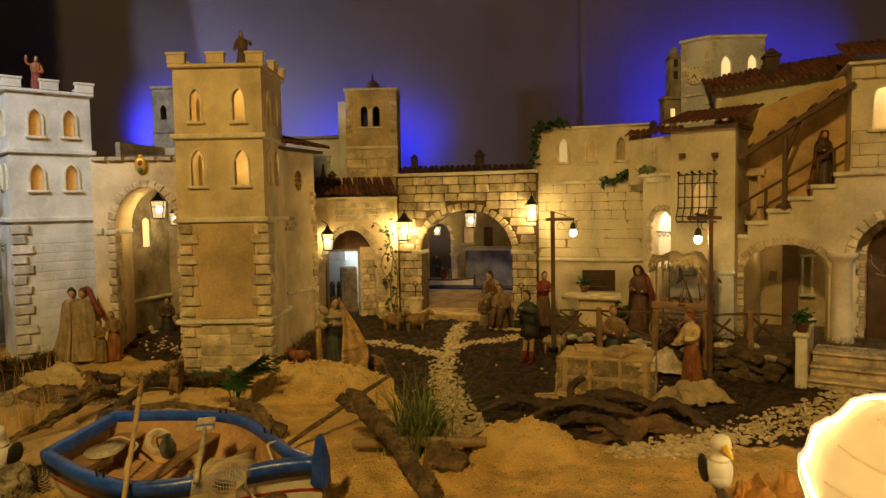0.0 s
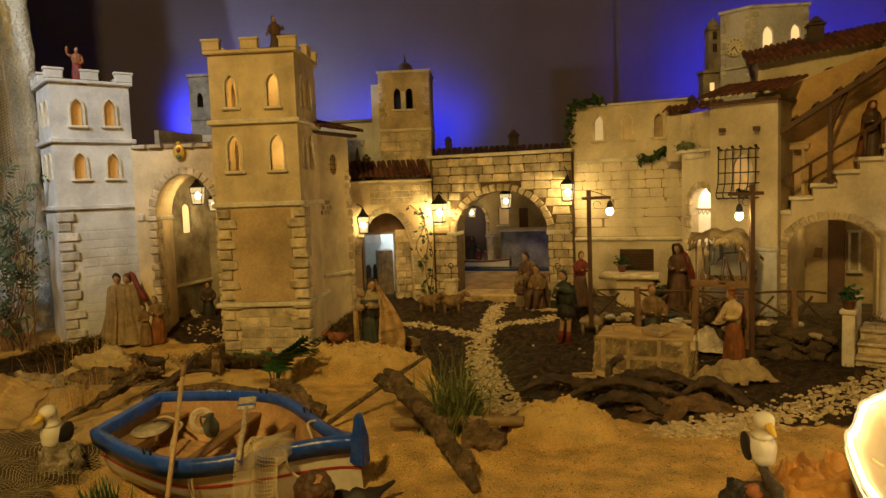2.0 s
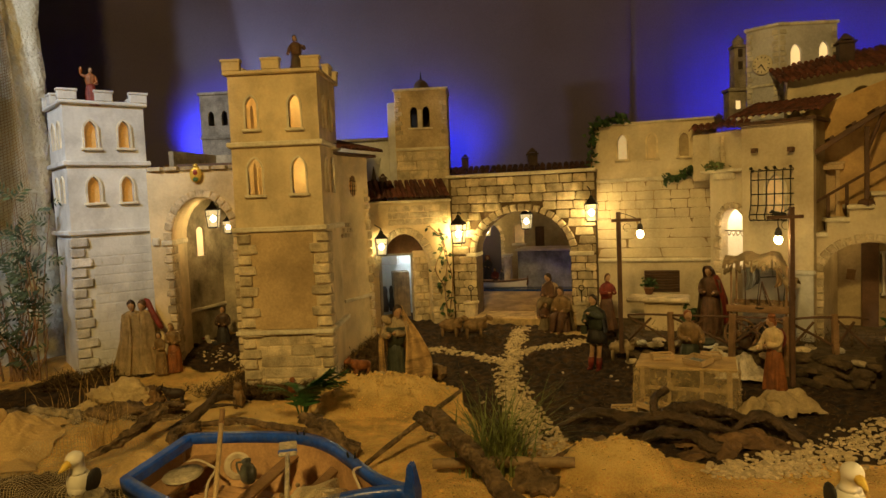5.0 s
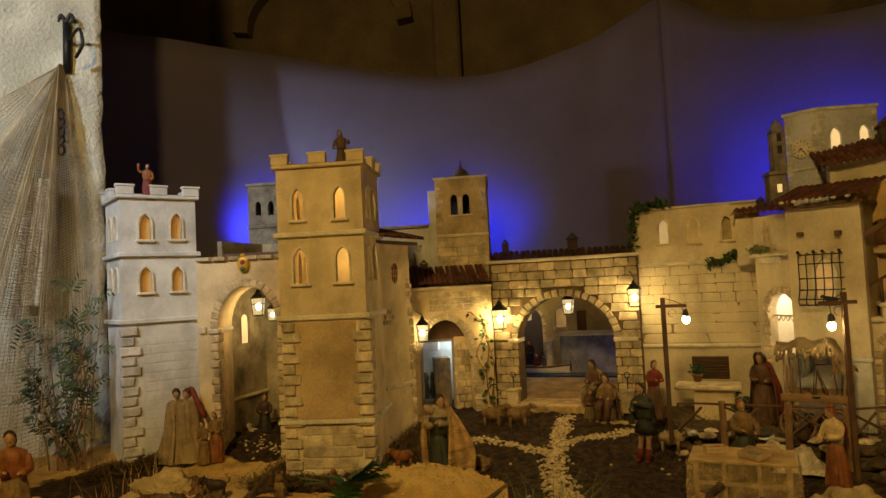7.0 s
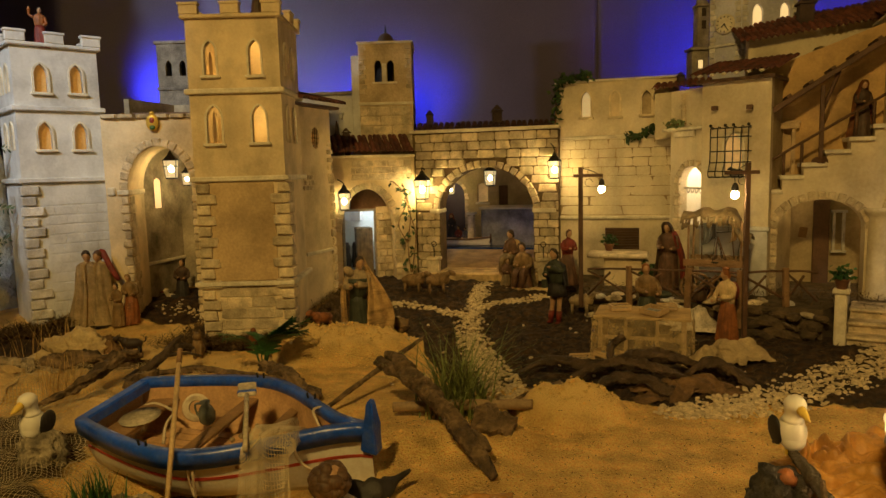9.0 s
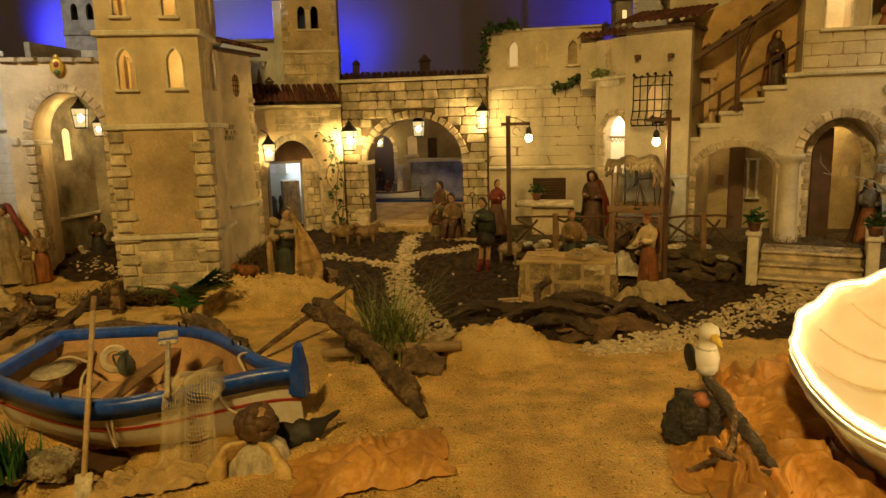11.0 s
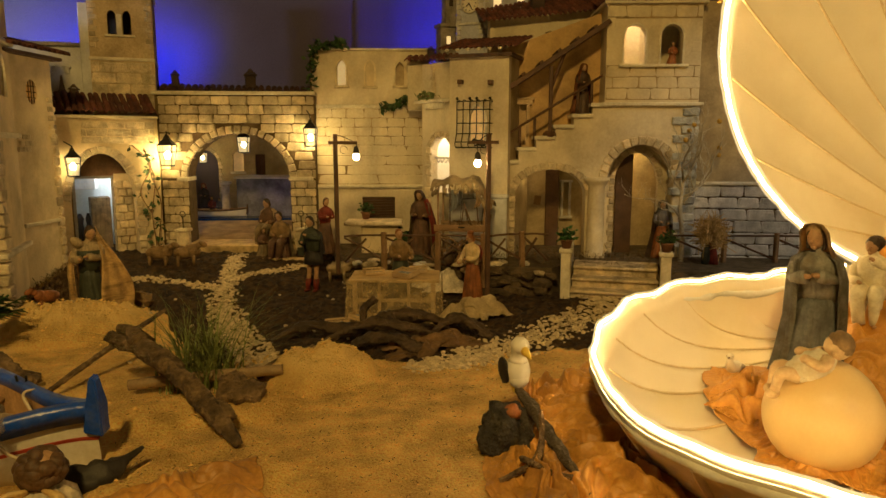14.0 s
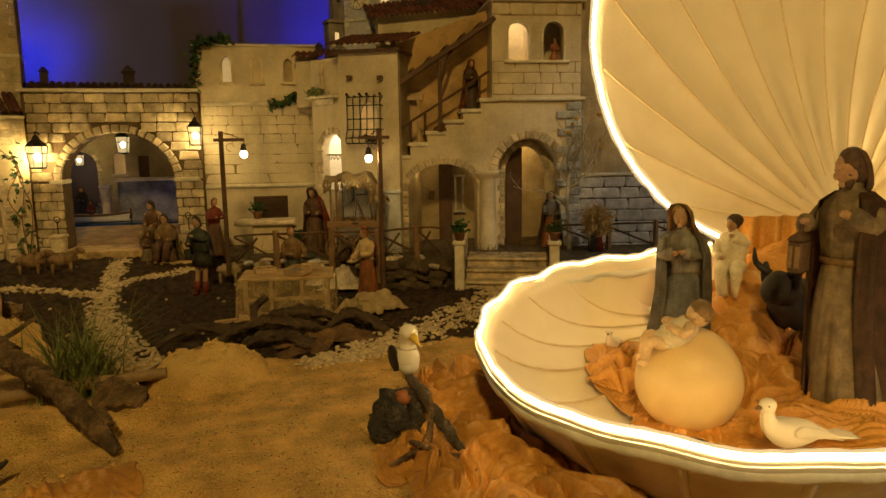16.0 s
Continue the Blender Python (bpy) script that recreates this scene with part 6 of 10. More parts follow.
def bird(name, label, m, s, body, wing, beak, head=None, group="bird figurines", crouch=False):
    bm = bmesh.new()
    mats = [body, wing, beak, head or body]
    ball(bm, (0, 0, 0.075), (0.032, 0.055, 0.034), 0, rot=Matrix.Rotation(radians(-38), 4, "X"))
    tube(bm, curve_pts([(0, -0.035, 0.095), (0, -0.045, 0.118), (0, -0.05, 0.135)], 6), [0.022, 0.019, 0.018, 0.018, 0.019, 0.019, 0.019], 10, 0)
    ball(bm, (0, -0.052, 0.142), (0.020, 0.024, 0.020), 3)
    lathe(bm, [(0.009, 0.0), (0.007, 0.018), (0.001, 0.034)], 8, 2, m=pose(0, -0.07, 0.140, 100, 0, 0))
    for sx in (-1, 1):
        ball(bm, (sx * 0.029, 0.022, 0.075), (0.010, 0.055, 0.026), 1, rot=Matrix.Rotation(radians(-32), 4, "X"))
        if not crouch:
            tube(bm, [(sx * 0.012, 0.0, 0.05), (sx * 0.012, 0.0, 0.0)], 0.003, 6, 2)
            ball(bm, (sx * 0.012, -0.008, 0.002), (0.009, 0.014, 0.003), 2, seg=8, rings=5)
    ball(bm, (0, 0.062, 0.045), (0.018, 0.038, 0.008), 1, rot=Matrix.Rotation(radians(-35), 4, "X"))
    if crouch:
        bmesh.ops.translate(bm, vec=(0, 0, -0.035), verts=bm.verts)
    bmesh.ops.scale(bm, vec=(s, s, s), verts=bm.verts)
    return single(name, bm, mats, m, label, "figurine", group)


def upright_gull(m, s, label, coats=None):
    bm = bmesh.new()
    ball(bm, (0, 0, 0.045), (0.030, 0.032, 0.038), 0, seg=20, rings=14)
    ball(bm, (0, -0.006, 0.030), (0.026, 0.026, 0.026), 0, seg=16, rings=10)
    tube(bm, curve_pts([(0, -0.002, 0.070), (0, -0.004, 0.088), (0, -0.008, 0.104)], 6), [0.024, 0.020, 0.018, 0.018, 0.019, 0.020, 0.020], 12, 0)
    ball(bm, (0, -0.010, 0.108), (0.022, 0.025, 0.021), 3)
    lathe(bm, [(0.011, 0.0), (0.009, 0.016), (0.003, 0.034), (0.0005, 0.038)], 8, 2, m=pose(0, -0.028, 0.104, 112, 0, 0))
    for sx in (-1, 1):
        ball(bm, (sx * 0.027, 0.018, 0.044), (0.007, 0.026, 0.032), 1, rot=Matrix.Rotation(radians(-30), 4, "X"))
        tube(bm, [(sx * 0.012, 0, 0.02), (sx * 0.012, -0.004, -0.004)], 0.004, 6, 2)
    ball(bm, (0, 0.042, 0.012), (0.014, 0.030, 0.006), 1, rot=Matrix.Rotation(radians(-40), 4, "X"))
    bmesh.ops.scale(bm, vec=(s, s, s), verts=bm.verts)
    return single("gull_figurine", bm, list(coats or (mat("white_feather_paint", (0.82, 0.77, 0.66), 0.5, 0.08, 30, 200, 0.1, 0.001, speckle=0.1), p_dark, mat("yellow_bill_paint", (0.80, 0.55, 0.09), 0.5, 0.15), mat("white_feather_paint", (0.82, 0.77, 0.66)))), m, label, "figurine", "bird figurines")


def beast(name, label, m, s, coat, woolly=0.0, ears=True, horns=False, lying=False, tail=True, group="animal figurines", head_m=None):
    bm = bmesh.new()
    leg = 0.0 if lying else (0.034 if woolly else 0.05)
    vs = ball(bm, (0, 0, leg + 0.035), (0.028, 0.06, 0.033), 0, seg=20, rings=14)
    vs += ball(bm, (0, -0.035, leg + 0.045), (0.025, 0.03, 0.030), 0)
    for v in vs:
        if woolly:
            v.co += v.normal * 0 + Vector((noise.noise(v.co * 160), noise.noise(v.co * 160 + Vector((7, 0, 0))), noise.noise(v.co * 160 + Vector((0, 9, 0))))) * woolly * 0.016
    tube(bm, [(0, -0.045, leg + 0.055), (0, -0.07, leg + 0.072)], [0.018, 0.015], 10, 0)
    ball(bm, (0, -0.085, leg + 0.072), (0.014, 0.024, 0.015), 1, rot=Matrix.Rotation(radians(25), 4, "X"))
    for sx in (-1, 1):
        if ears:
            ball(bm, (sx * 0.016, -0.072, leg + 0.083), (0.010, 0.004, 0.006) if woolly else (0.005, 0.004, 0.014), 1, seg=8, rings=6)
        if horns:
            tube(bm, curve_pts([(sx * 0.010, -0.075, leg + 0.084), (sx * 0.024, -0.078, leg + 0.095), (sx * 0.024, -0.085, leg + 0.112)], 6), [0.005, 0.0045, 0.004, 0.0035, 0.003, 0.002, 0.001], 6, 1)
        for y in (-0.036, 0.04):
            if lying:
                tube(bm, [(sx * 0.024, y, 0.018), (sx * 0.030, y - 0.025, 0.006)], [0.010, 0.006], 8, 0)
            else:
                tube(bm, [(sx * 0.016, y, leg + 0.02), (sx * 0.015, y, 0.0)], [0.009, 0.006], 8, 0)
    if tail:
        tube(bm, curve_pts([(0, 0.058, leg + 0.045), (0.004, 0.075, leg + 0.05), (0.0, 0.080, leg + 0.075)], 6), 0.004, 6, 0)
    bmesh.ops.scale(bm, vec=(s, s, s), verts=bm.verts)
    return single(name, bm, [coat, head_m or coat], m, label, "figurine", group)


def log(name, label, pts, rad, wood=None, seed=1, wob=0.55, category="driftwood", stubs=(), flat=1.0, n=60):
    bm = bmesh.new()
    line = curve_pts(pts, n)
    rr = curve_pts([(r * 0.82, 0, 0) for r in rad], n)
    tube(bm, line, [r.x for r in rr], 16, 0, True, wob * 1.2, seed, flat)
    for a, b, r in stubs:
        tube(bm, curve_pts([a, ((Vector(a) + Vector(b)) / 2) + Vector((0.006, 0.004, 0.004)), b], 8), [r * (1 - 0.08 * k) for k in range(9)], 8, 0, True, wob, seed + 3)
    return single(name, bm, wood or drift, Matrix(), label, category, "driftwood on the sand")


def rock(name, label, m, size, seed=0, material=None, parent=None):
    bm = bmesh.new()
    bmesh.ops.create_icosphere(bm, subdivisions=4, radius=1)
    for v in bm.verts:
        d = v.co.copy()
        v.co *= 1 + 0.30 * noise.noise(d * 1.6 + Vector((seed, 0, 0))) - 0.30 * abs(noise.noise(d * 3.2 + Vector((0, seed, 0)))) - 0.26 * abs(noise.noise(d * 6.5 + Vector((0, seed, 0)))) + 0.13 * noise.noise(d * 13 + Vector((seed, 0, 0))) + 0.06 * noise.noise(d * 26)
        v.co.z = max(v.co.z, -0.55)
        v.co = Vector((v.co.x * size[0], v.co.y * size[1], (v.co.z + 0.55) * size[2] * 0.75))
    return single(name, bm, material or MATS["sea_rock"], m, label, "rock", "rocks on the sand", smooth=True)


mat("sea_rock", (0.34, 0.28, 0.19), 0.85, 0.5, 30, 140, 1.0, 0.008, (0.05, 0.042, 0.032), 0.9, 28)
black_rock = mat("black_sea_rock", (0.028, 0.023, 0.018), 0.7, 0.6, 40, 140, 1.0, 0.010, (0.16, 0.14, 0.10), 0.55, 42)


def crumpled(name, label, m, sx, sy, peak, seed, material, category="cloth", n=60, freq=7.0):
    """A heap of creased cloth."""
    bm = bmesh.new()
    grid = []
    for j in range(n + 1):
        row = []
        for i in range(n + 1):
            u, v = 2 * i / n - 1, 2 * j / n - 1
            wob = 0.12 * noise.noise(Vector((u * 2 + seed, v * 2, 1)))
            d = math.hypot(u, v)
            q = Vector((u * freq * 0.4 + 0.5 * noise.noise(Vector((u * 2, v * 2, seed))), v * freq * 0.4 + 0.5 * noise.noise(Vector((v * 2, u * 2, seed + 3))), seed))
            ridge = (1 - abs(noise.noise(q)) * 2.4) * 0.50 + (1 - abs(noise.noise(q * 2.3)) * 2.2) * 0.28 + (1 - abs(noise.noise(q * 4.9)) * 2.2) * 0.12
            fall = 1 - smooth(0.35, 1.0, d + wob)
            z = peak * (fall * (0.45 + 0.65 * ridge))
            row.append(bm.verts.new((u * sx * (1 + wob), v * sy * (1 + wob), max(z, 0.001))))
        grid.append(row)
    for a, b in zip(grid, grid[1:]):
        for k in range(n):
            bm.faces.new((a[k], a[k + 1], b[k + 1], b[k])).smooth = True
    ob = single(name, bm, material, m, label, category)
    so = ob.modifiers.new("thickness", "SOLIDIFY")
    so.thickness = 0.0025
    return ob


def leaf_quads(bm, spots, size, rng, fold=0.3, droop=0.0, long=1.5):
    for p in spots:
        d = Vector((rng.uniform(-1, 1), rng.uniform(-1, 0.2), rng.uniform(-0.7, 0.7) - droop)).normalized()
        s = d.orthogonal().normalized()
        s = Matrix.Rotation(rng.uniform(0, 6.28), 3, d) @ s
        u = d.cross(s) * fold
        w, l = size * rng.uniform(0.6, 1.2), size * long * rng.uniform(0.7, 1.2)
        p = Vector(p)
        a, b, c, e = (bm.verts.new(x) for x in (p, p + d * l * 0.45 + s * w * 0.5 + u * w * 0.3, p + d * l, p + d * l * 0.45 - s * w * 0.5 + u * w * 0.3))
        bm.faces.new((a, b, c)), bm.faces.new((a, c, e))


def ivy(name, label, lines, n, size, spread, seed, material=None):
    rng = random.Random(seed)
    t = thing(name, Matrix(), label, "plant", "climbing plants")
    bm = bmesh.new()
    for l in lines:
        tube(bm, curve_pts(l, 20), 0.0022, 5, wob=0.4)
    part("stem", bm, wood_mid, t)
    bm = bmesh.new()
    for l in lines:
        pts = curve_pts(l, 40)
        leaf_quads(bm, [rng.choice(pts) + Vector([rng.gauss(0, spread) for _ in range(3)]) for _ in range(n // len(lines))], size, rng)
    part("leaves", bm, material or leaf_m, t)
    return t


def tuft(name, label, m, n, h, spread, seed, material=None, lean=0.5, width=0.0022, category="grass"):
    rng = random.Random(seed)
    bm = bmesh.new()
    for _ in range(n):
        a = rng.uniform(0, 6.28)
        base = Vector((rng.gauss(0, spread * 0.35), rng.gauss(0, spread * 0.35), -0.005))
        d = Vector((math.cos(a), math.sin(a), 0))
        ln, le = h * rng.uniform(0.5, 1.1), lean * rng.uniform(0.2, 1.2)
        s = Vector((-d.y, d.x, 0)) * width * rng.uniform(0.6, 1.2)
        prev = None
        for k in range(6):
            f = k / 5
            p = base + d * ln * le * f * f + Vector((0, 0, ln * (f - 0.35 * le * f * f)))
            w = s * (1 - f * 0.95)
            cur = (bm.verts.new(p - w), bm.verts.new(p + w))
            if prev:
                bm.faces.new((prev[0], prev[1], cur[1], cur[0]))
            prev = cur
    return single(name, bm, material or grass_m, m, label, category, "tufts of grass", "stuff")


def net(name, label, rows_, material, m=None, wire=0.0016, category="fishing net", parent=None):
    """A knotted net over a grid of points, as thin cords."""
    bm = bmesh.new()
    vs = [[bm.verts.new(p) for p in r] for r in rows_]
    for a, b in zip(vs, vs[1:]):
        for k in range(len(a) - 1):
            bm.faces.new((a[k], a[k + 1], b[k + 1], b[k]))
    bmesh.ops.wireframe(bm, faces=bm.faces, thickness=wire, use_replace=True, use_even_offset=False, use_boundary=True)
    if parent:
        return part(name, bm, material, parent, label)
    return single(name, bm, material, m or Matrix(), label, category)


# ---------------------------------------------------------------- paths of white pebbles
pebble_m = mat("white_pebble", (0.56, 0.44, 0.26), 0.7, 0.18, 60, 260, 0.3, 0.002, rnd=0.22)
pebble_mi = mat("white_pebbles", (0.56, 0.44, 0.26), 0.7, 0.18, 60, 260, 0.3, 0.002, rnd=0.22, island=True)


def pebble_paths():
    rng = random.Random(12)
    lines = [([(0.055, 1.55, 0.045), (0.03, 1.75, 0.047), (0.0, 1.95, 0.046), (-0.01, 2.15, 0.042), (0.0, 2.32, 0.033), (0.03, 2.50, 0.027), (0.06, 2.66, 0.03)], 1500),
             ([(-0.02, 2.36, 0.02), (-0.10, 2.42, 0.016), (-0.20, 2.46, 0.014), (-0.29, 2.48, 0.014)], 300),
             ([(0.02, 2.40, 0.018), (0.11, 2.46, 0.016), (0.21, 2.50, 0.014), (0.29, 2.53, 0.012)], 300),
             ([(0.38, 1.44, 0.035), (0.55, 1.48, 0.065), (0.78, 1.60, 0.075), (0.98, 1.74, 0.06), (1.12, 1.85, 0.045), (1.22, 1.95, 0.03)], 1900)]
    spots = []
    for pts, n in lines:
        line = curve_pts(pts, 60)
        for _ in range(n):
            p = rng.choice(line) + Vector((rng.gauss(0, 0.008), rng.gauss(0, 0.008), 0))
            r = p.z * math.sqrt(rng.random()) * rng.choice((1, 1, 1, 1.25))
            a = rng.uniform(0, 6.28)
            spots.append((p.x + r * math.cos(a), p.y + r * math.sin(a), rng.uniform(0.0032, 0.0068)))
    for _ in range(40):
        spots.append((rng.uniform(-0.3, 1.2), rng.uniform(1.6, 2.3), rng.uniform(0.003, 0.006)))
    for _ in range(60):
        spots.append((rng.gauss(-0.99, 0.05), rng.gauss(2.42, 0.05), rng.uniform(0.003, 0.006)))
    ico = bmesh.new()
    bmesh.ops.create_icosphere(ico, subdivisions=2, radius=1)
    base_v, base_f = [v.co.copy() for v in ico.verts], [[v.index for v in f.verts] for f in ico.faces]
    ico.free()
    shared = []
    for k in range(4):
        me = bpy.data.meshes.new("pebble")
        me.from_pydata([v * (1 + 0.22 * noise.noise(v * 1.5 + Vector((k * 5, 0, 0)))) for v in base_v], [], base_f)
        me.materials.append(pebble_m)
        for p in me.polygons:
            p.use_smooth = True
        shared.append(me)
    path = thing("pebble_path", Matrix(), "winding garden path of loose white pebbles", "path", kind="structure")
    verts, faces = [], []
    near = [s for s in spots if s[1] < 1.60][:290]
    for s in near:
        ob = new("pebble", rng.choice(shared))
        ob.parent = path
        ob.matrix_basis = pose(s[0], s[1], height(s[0], s[1]) + s[2] * 0.35, rng.uniform(-20, 20), rng.uniform(-20, 20), rng.uniform(0, 360)) @ Matrix.Diagonal((s[2] * rng.uniform(0.9, 1.4), s[2], s[2] * 0.65, 1))
    keep = set(near)
    for s in spots:
        if s in keep:
            continue
        m = pose(s[0], s[1], height(s[0], s[1]) + s[2] * 0.35, rng.uniform(-20, 20), rng.uniform(-20, 20), rng.uniform(0, 360)) @ Matrix.Diagonal((s[2] * rng.uniform(0.9, 1.4), s[2], s[2] * 0.65, 1))
        k = len(verts)
        verts += [m @ v for v in base_v]
        faces += [[i + k for i in f] for f in base_f]
    me = bpy.data.meshes.new("pebbles")
    me.from_pydata(verts, [], faces)
    me.materials.append(pebble_mi)
    for p in me.polygons:
        p.use_smooth = True
    ob = new("pebbles", me)
    ob.parent = path
    tagged(ob, "loose white pebbles", kind="stuff")


pebble_paths()

# ---------------------------------------------------------------- the great shell
shell_m = mat("cream_shell_cloth", (0.88, 0.79, 0.63), 0.75, 0.06, 6, 240, 0.10, 0.002, (0.68, 0.53, 0.33), 0.35, 4, speckle=0.1)
rib_m = mat("shell_rib", (0.74, 0.60, 0.38), 0.6, 0.06)
skirt_m = mat("grey_shell_outside", (0.80, 0.79, 0.75), 0.85, 0.12, 8, 160, 0.3, 0.003, (0.30, 0.25, 0.18), 0.5, 6, streak=0.2)
core_m = mat("lit_led_core", (1, 0.9, 0.7), glow=76, glow_colour=(1.0, 0.66, 0.25), bump=0)


# halo of the light tube, painted as an emissive see-through sleeve
sleeve_m = painted_glow_material("painted_halo_sleeve", (1.0, 0.72, 0.32), 1.5, 0.5)
SC, HINGE = Vector((0.86, 0.80)), Vector((1.25, 0.98, 0.235))
LF, LR = Vector((0.46, 0.888, 0)), Vector((0.888, -0.46, 0))


def rim_low(f):
    th = radians(44 + 286 * f)
    d = math.degrees(th)
    r = 0.362 + 0.045 * math.cos(th - radians(212)) + 0.10 * smooth(265, 330, d) + 0.055 * (1 - smooth(44, 70, d))
    wave = math.cos(2 * math.pi * 15 * f)
    r *= 1 + 0.005 * wave
    x, y = SC.x + r * math.cos(th), SC.y + r * math.sin(th)
    return Vector((x, y, 0.12 + 0.148 * ((x - 0.57) * 0.73 + (y - 0.527) * 0.684) + 0.0035 * wave + 0.008 * smooth(0.5, 0.58, f) + 0.006 * noise.noise(Vector((f * 20, 0, 2)))))


def rim_up(f):
    """Round the upper valve from its left foot over the top to its right foot."""
    a = radians(252 - 324 * f)
    wave = math.cos(2 * math.pi * 15 * f)
    r = 0.404 * (1 + 0.003 * wave)
    p = Vector((1.10, 1.06, 0)) + LR * (0.17 + r * math.cos(a)) + Vector((0, 0, 0.67 + r * math.sin(a) * (1.075 if math.sin(a) < 0 else 1.0)))
    return p - LF * (0.03 + 0.003 * wave) + LF * 0.06 * smooth(0.0, 0.5, f)


def bowl(q):
    return smooth(0.0, 0.4, q) * (1 - q ** 7)


def dish(q):
    return math.sin(math.pi * min(1, q) ** 0.9) ** 0.8


def valve(name, rim, hub, sag, n, label, parent, inward, ribs=15, q0=0.03, form=dish, depth=0.08, rope=1.0):
    bm = bmesh.new()
    rings = []
    nq = 26
    for i in range(n + 1):
        f = i / n
        r = rim(f)
        row = []
        rib = abs(math.sin(math.pi * ribs * f)) ** 0.7
        for k in range(nq + 1):
            q = q0 + (1 - q0) * k / nq
            p = hub.lerp(r, q) + sag * form(q) * (0.98 - depth + depth * 1.2 * rib) if k < nq else r
            row.append(bm.verts.new(p))
        rings.append(row)
    for a, b in zip(rings, rings[1:]):
        for k in range(nq):
            bm.faces.new((a[k], a[k + 1], b[k + 1], b[k])).smooth = True
    ob = part(name, bm, shell_m, parent, label)
    so = ob.modifiers.new("thickness", "SOLIDIFY")
    so.thickness, so.offset = 0.008, 0
    line = [rim(i / (2 * n)) + inward * 0.0065 + Vector((noise.noise(Vector((i * 0.21, 0, 1))), noise.noise(Vector((i * 0.21, 5, 1))), noise.noise(Vector((i * 0.27, 9, 1))))) * 0.0016 for i in range(2 * n + 1)]
    bm = bmesh.new()
    tube(bm, line, 0.0024 * rope, 6)
    part("led_tube", bm, core_m, ob, "glowing warm white light tube along the rim")
    bm = bmesh.new()
    tube(bm, line, [rope * 0.0066 + 0.0016 * noise.noise(Vector((i * 0.33, 3, 3))) for i in range(2 * n + 1)], 10)
    for f in bm.faces:
        f.smooth = True
    part("halo_sleeve", bm, sleeve_m, ob, "see-through sleeve that paints a glow round the light tube")
    for i in range(ribs + 1):
        f = i / ribs
        bm = bmesh.new()
        pts = [hub.lerp(rim(f), q) + sag * form(q) * (0.98 - depth) + inward * 0.0046 for q in [0.16 + 0.80 * k / 18 for k in range(19)]]
        tube(bm, pts, [0.0014 + 0.0014 * k / 18 for k in range(19)], 6)
        part("rib", bm, rib_m, ob)
    return ob


shell = thing("giant_shell", Matrix(), "open giant cream clam shell edged with glowing light tube", "shell")
valve("lower_valve", rim_low, HINGE, Vector((0, 0, -0.135)), 150, "lower shell bowl", shell, Vector((0, 0, 1)), form=bowl)
valve("upper_valve", rim_up, Vector((1.10, 1.06, 0)) + LR * 0.315 + Vector((0, 0, 0.250)), LF * 0.10, 150, "raised upper shell half", shell, -LF, ribs=15, depth=0.045, rope=1.45)
# outside of the bowl: a stiff skirt with a rolled lip and struts


def skirt_at(f, q):
    r = rim_low(f)
    foot = Vector((SC.x + (r.x - SC.x) * 0.74, SC.y + (r.y - SC.y) * 0.74, 0.0))
    lip = Vector((r.x - SC.x, r.y - SC.y, 0)).normalized() * 0.006
    p = r.lerp(foot, q)
    return Vector((p.x, p.y, (r.z - 0.006) * (1 - q) ** 1.15 - 0.004 * q)) + lip * (1 - q)


bm = bmesh.new()
cols = [[bm.verts.new(skirt_at(i / 150, k / 10)) for k in range(11)] for i in range(52, 151)]
for a, b in zip(cols, cols[1:]):
    for k in range(10):
        bm.faces.new((a[k], a[k + 1], b[k + 1], b[k])).smooth = True
ob = part("outer_skirt", bm, skirt_m, shell, "grey-white cloth outside of the bowl")
ob.modifiers.new("thickness", "SOLIDIFY").thickness = 0.003
bm = bmesh.new()
tube(bm, [skirt_at(i / 300, 0.09) for i in range(301)], [0.0075 + 0.0035 * noise.noise(Vector((i * 0.2, 0, 7))) for i in range(301)], 10, 0, True, 0.12, 3)
part("rolled_lip", bm, skirt_m, shell, "padded rolled lip under the light tube", smooth=True)
for i in range(6, 15):
    bm = bmesh.new()
    pts = [skirt_at(i / 15, k / 10) + Vector((0, 0, -0.002)) for k in range(1, 11)]
    tube(bm, pts, 0.006, 5)
    part("strut", bm, skirt_m, shell)
bm = bmesh.new()
box(bm, -0.02, -0.16, 0.0, 0.16, 0.16, 0.24, 0.01, m=pose(1.28, 0.99, 0, 0, 0, 62))
part("hinge_block", bm, skirt_m, shell)

satin = mat("golden_satin", (0.62, 0.30, 0.055), 0.42, 0.14, 12, 200, 0.08, 0.002, (0.44, 0.22, 0.06), 0.4, 16)
paper = mat("ochre_crepe_paper", (0.56, 0.28, 0.060), 0.5, 0.25, 14, 200, 0.15, 0.003, (0.26, 0.10, 0.02), 0.6, 12)


RIM = sorted((math.atan2(p.y - HINGE.y, p.x - HINGE.x) % (2 * math.pi), (p.x - HINGE.x) ** 2 + (p.y - HINGE.y) ** 2, p.z) for p in [rim_low(k / 200) for k in range(201)])


def floor_low(x, y):
    """Height of the bowl's floor."""
    a = math.atan2(y - HINGE.y, x - HINGE.x) % (2 * math.pi)
    _, d2, z = min(RIM, key=lambda r: abs(r[0] - a))
    q = min(1.0, math.hypot(x - HINGE.x, y - HINGE.y) / math.sqrt(d2))
    return HINGE.z + (z - HINGE.z) * q - 0.135 * bowl(q) * 0.90 + 0.004


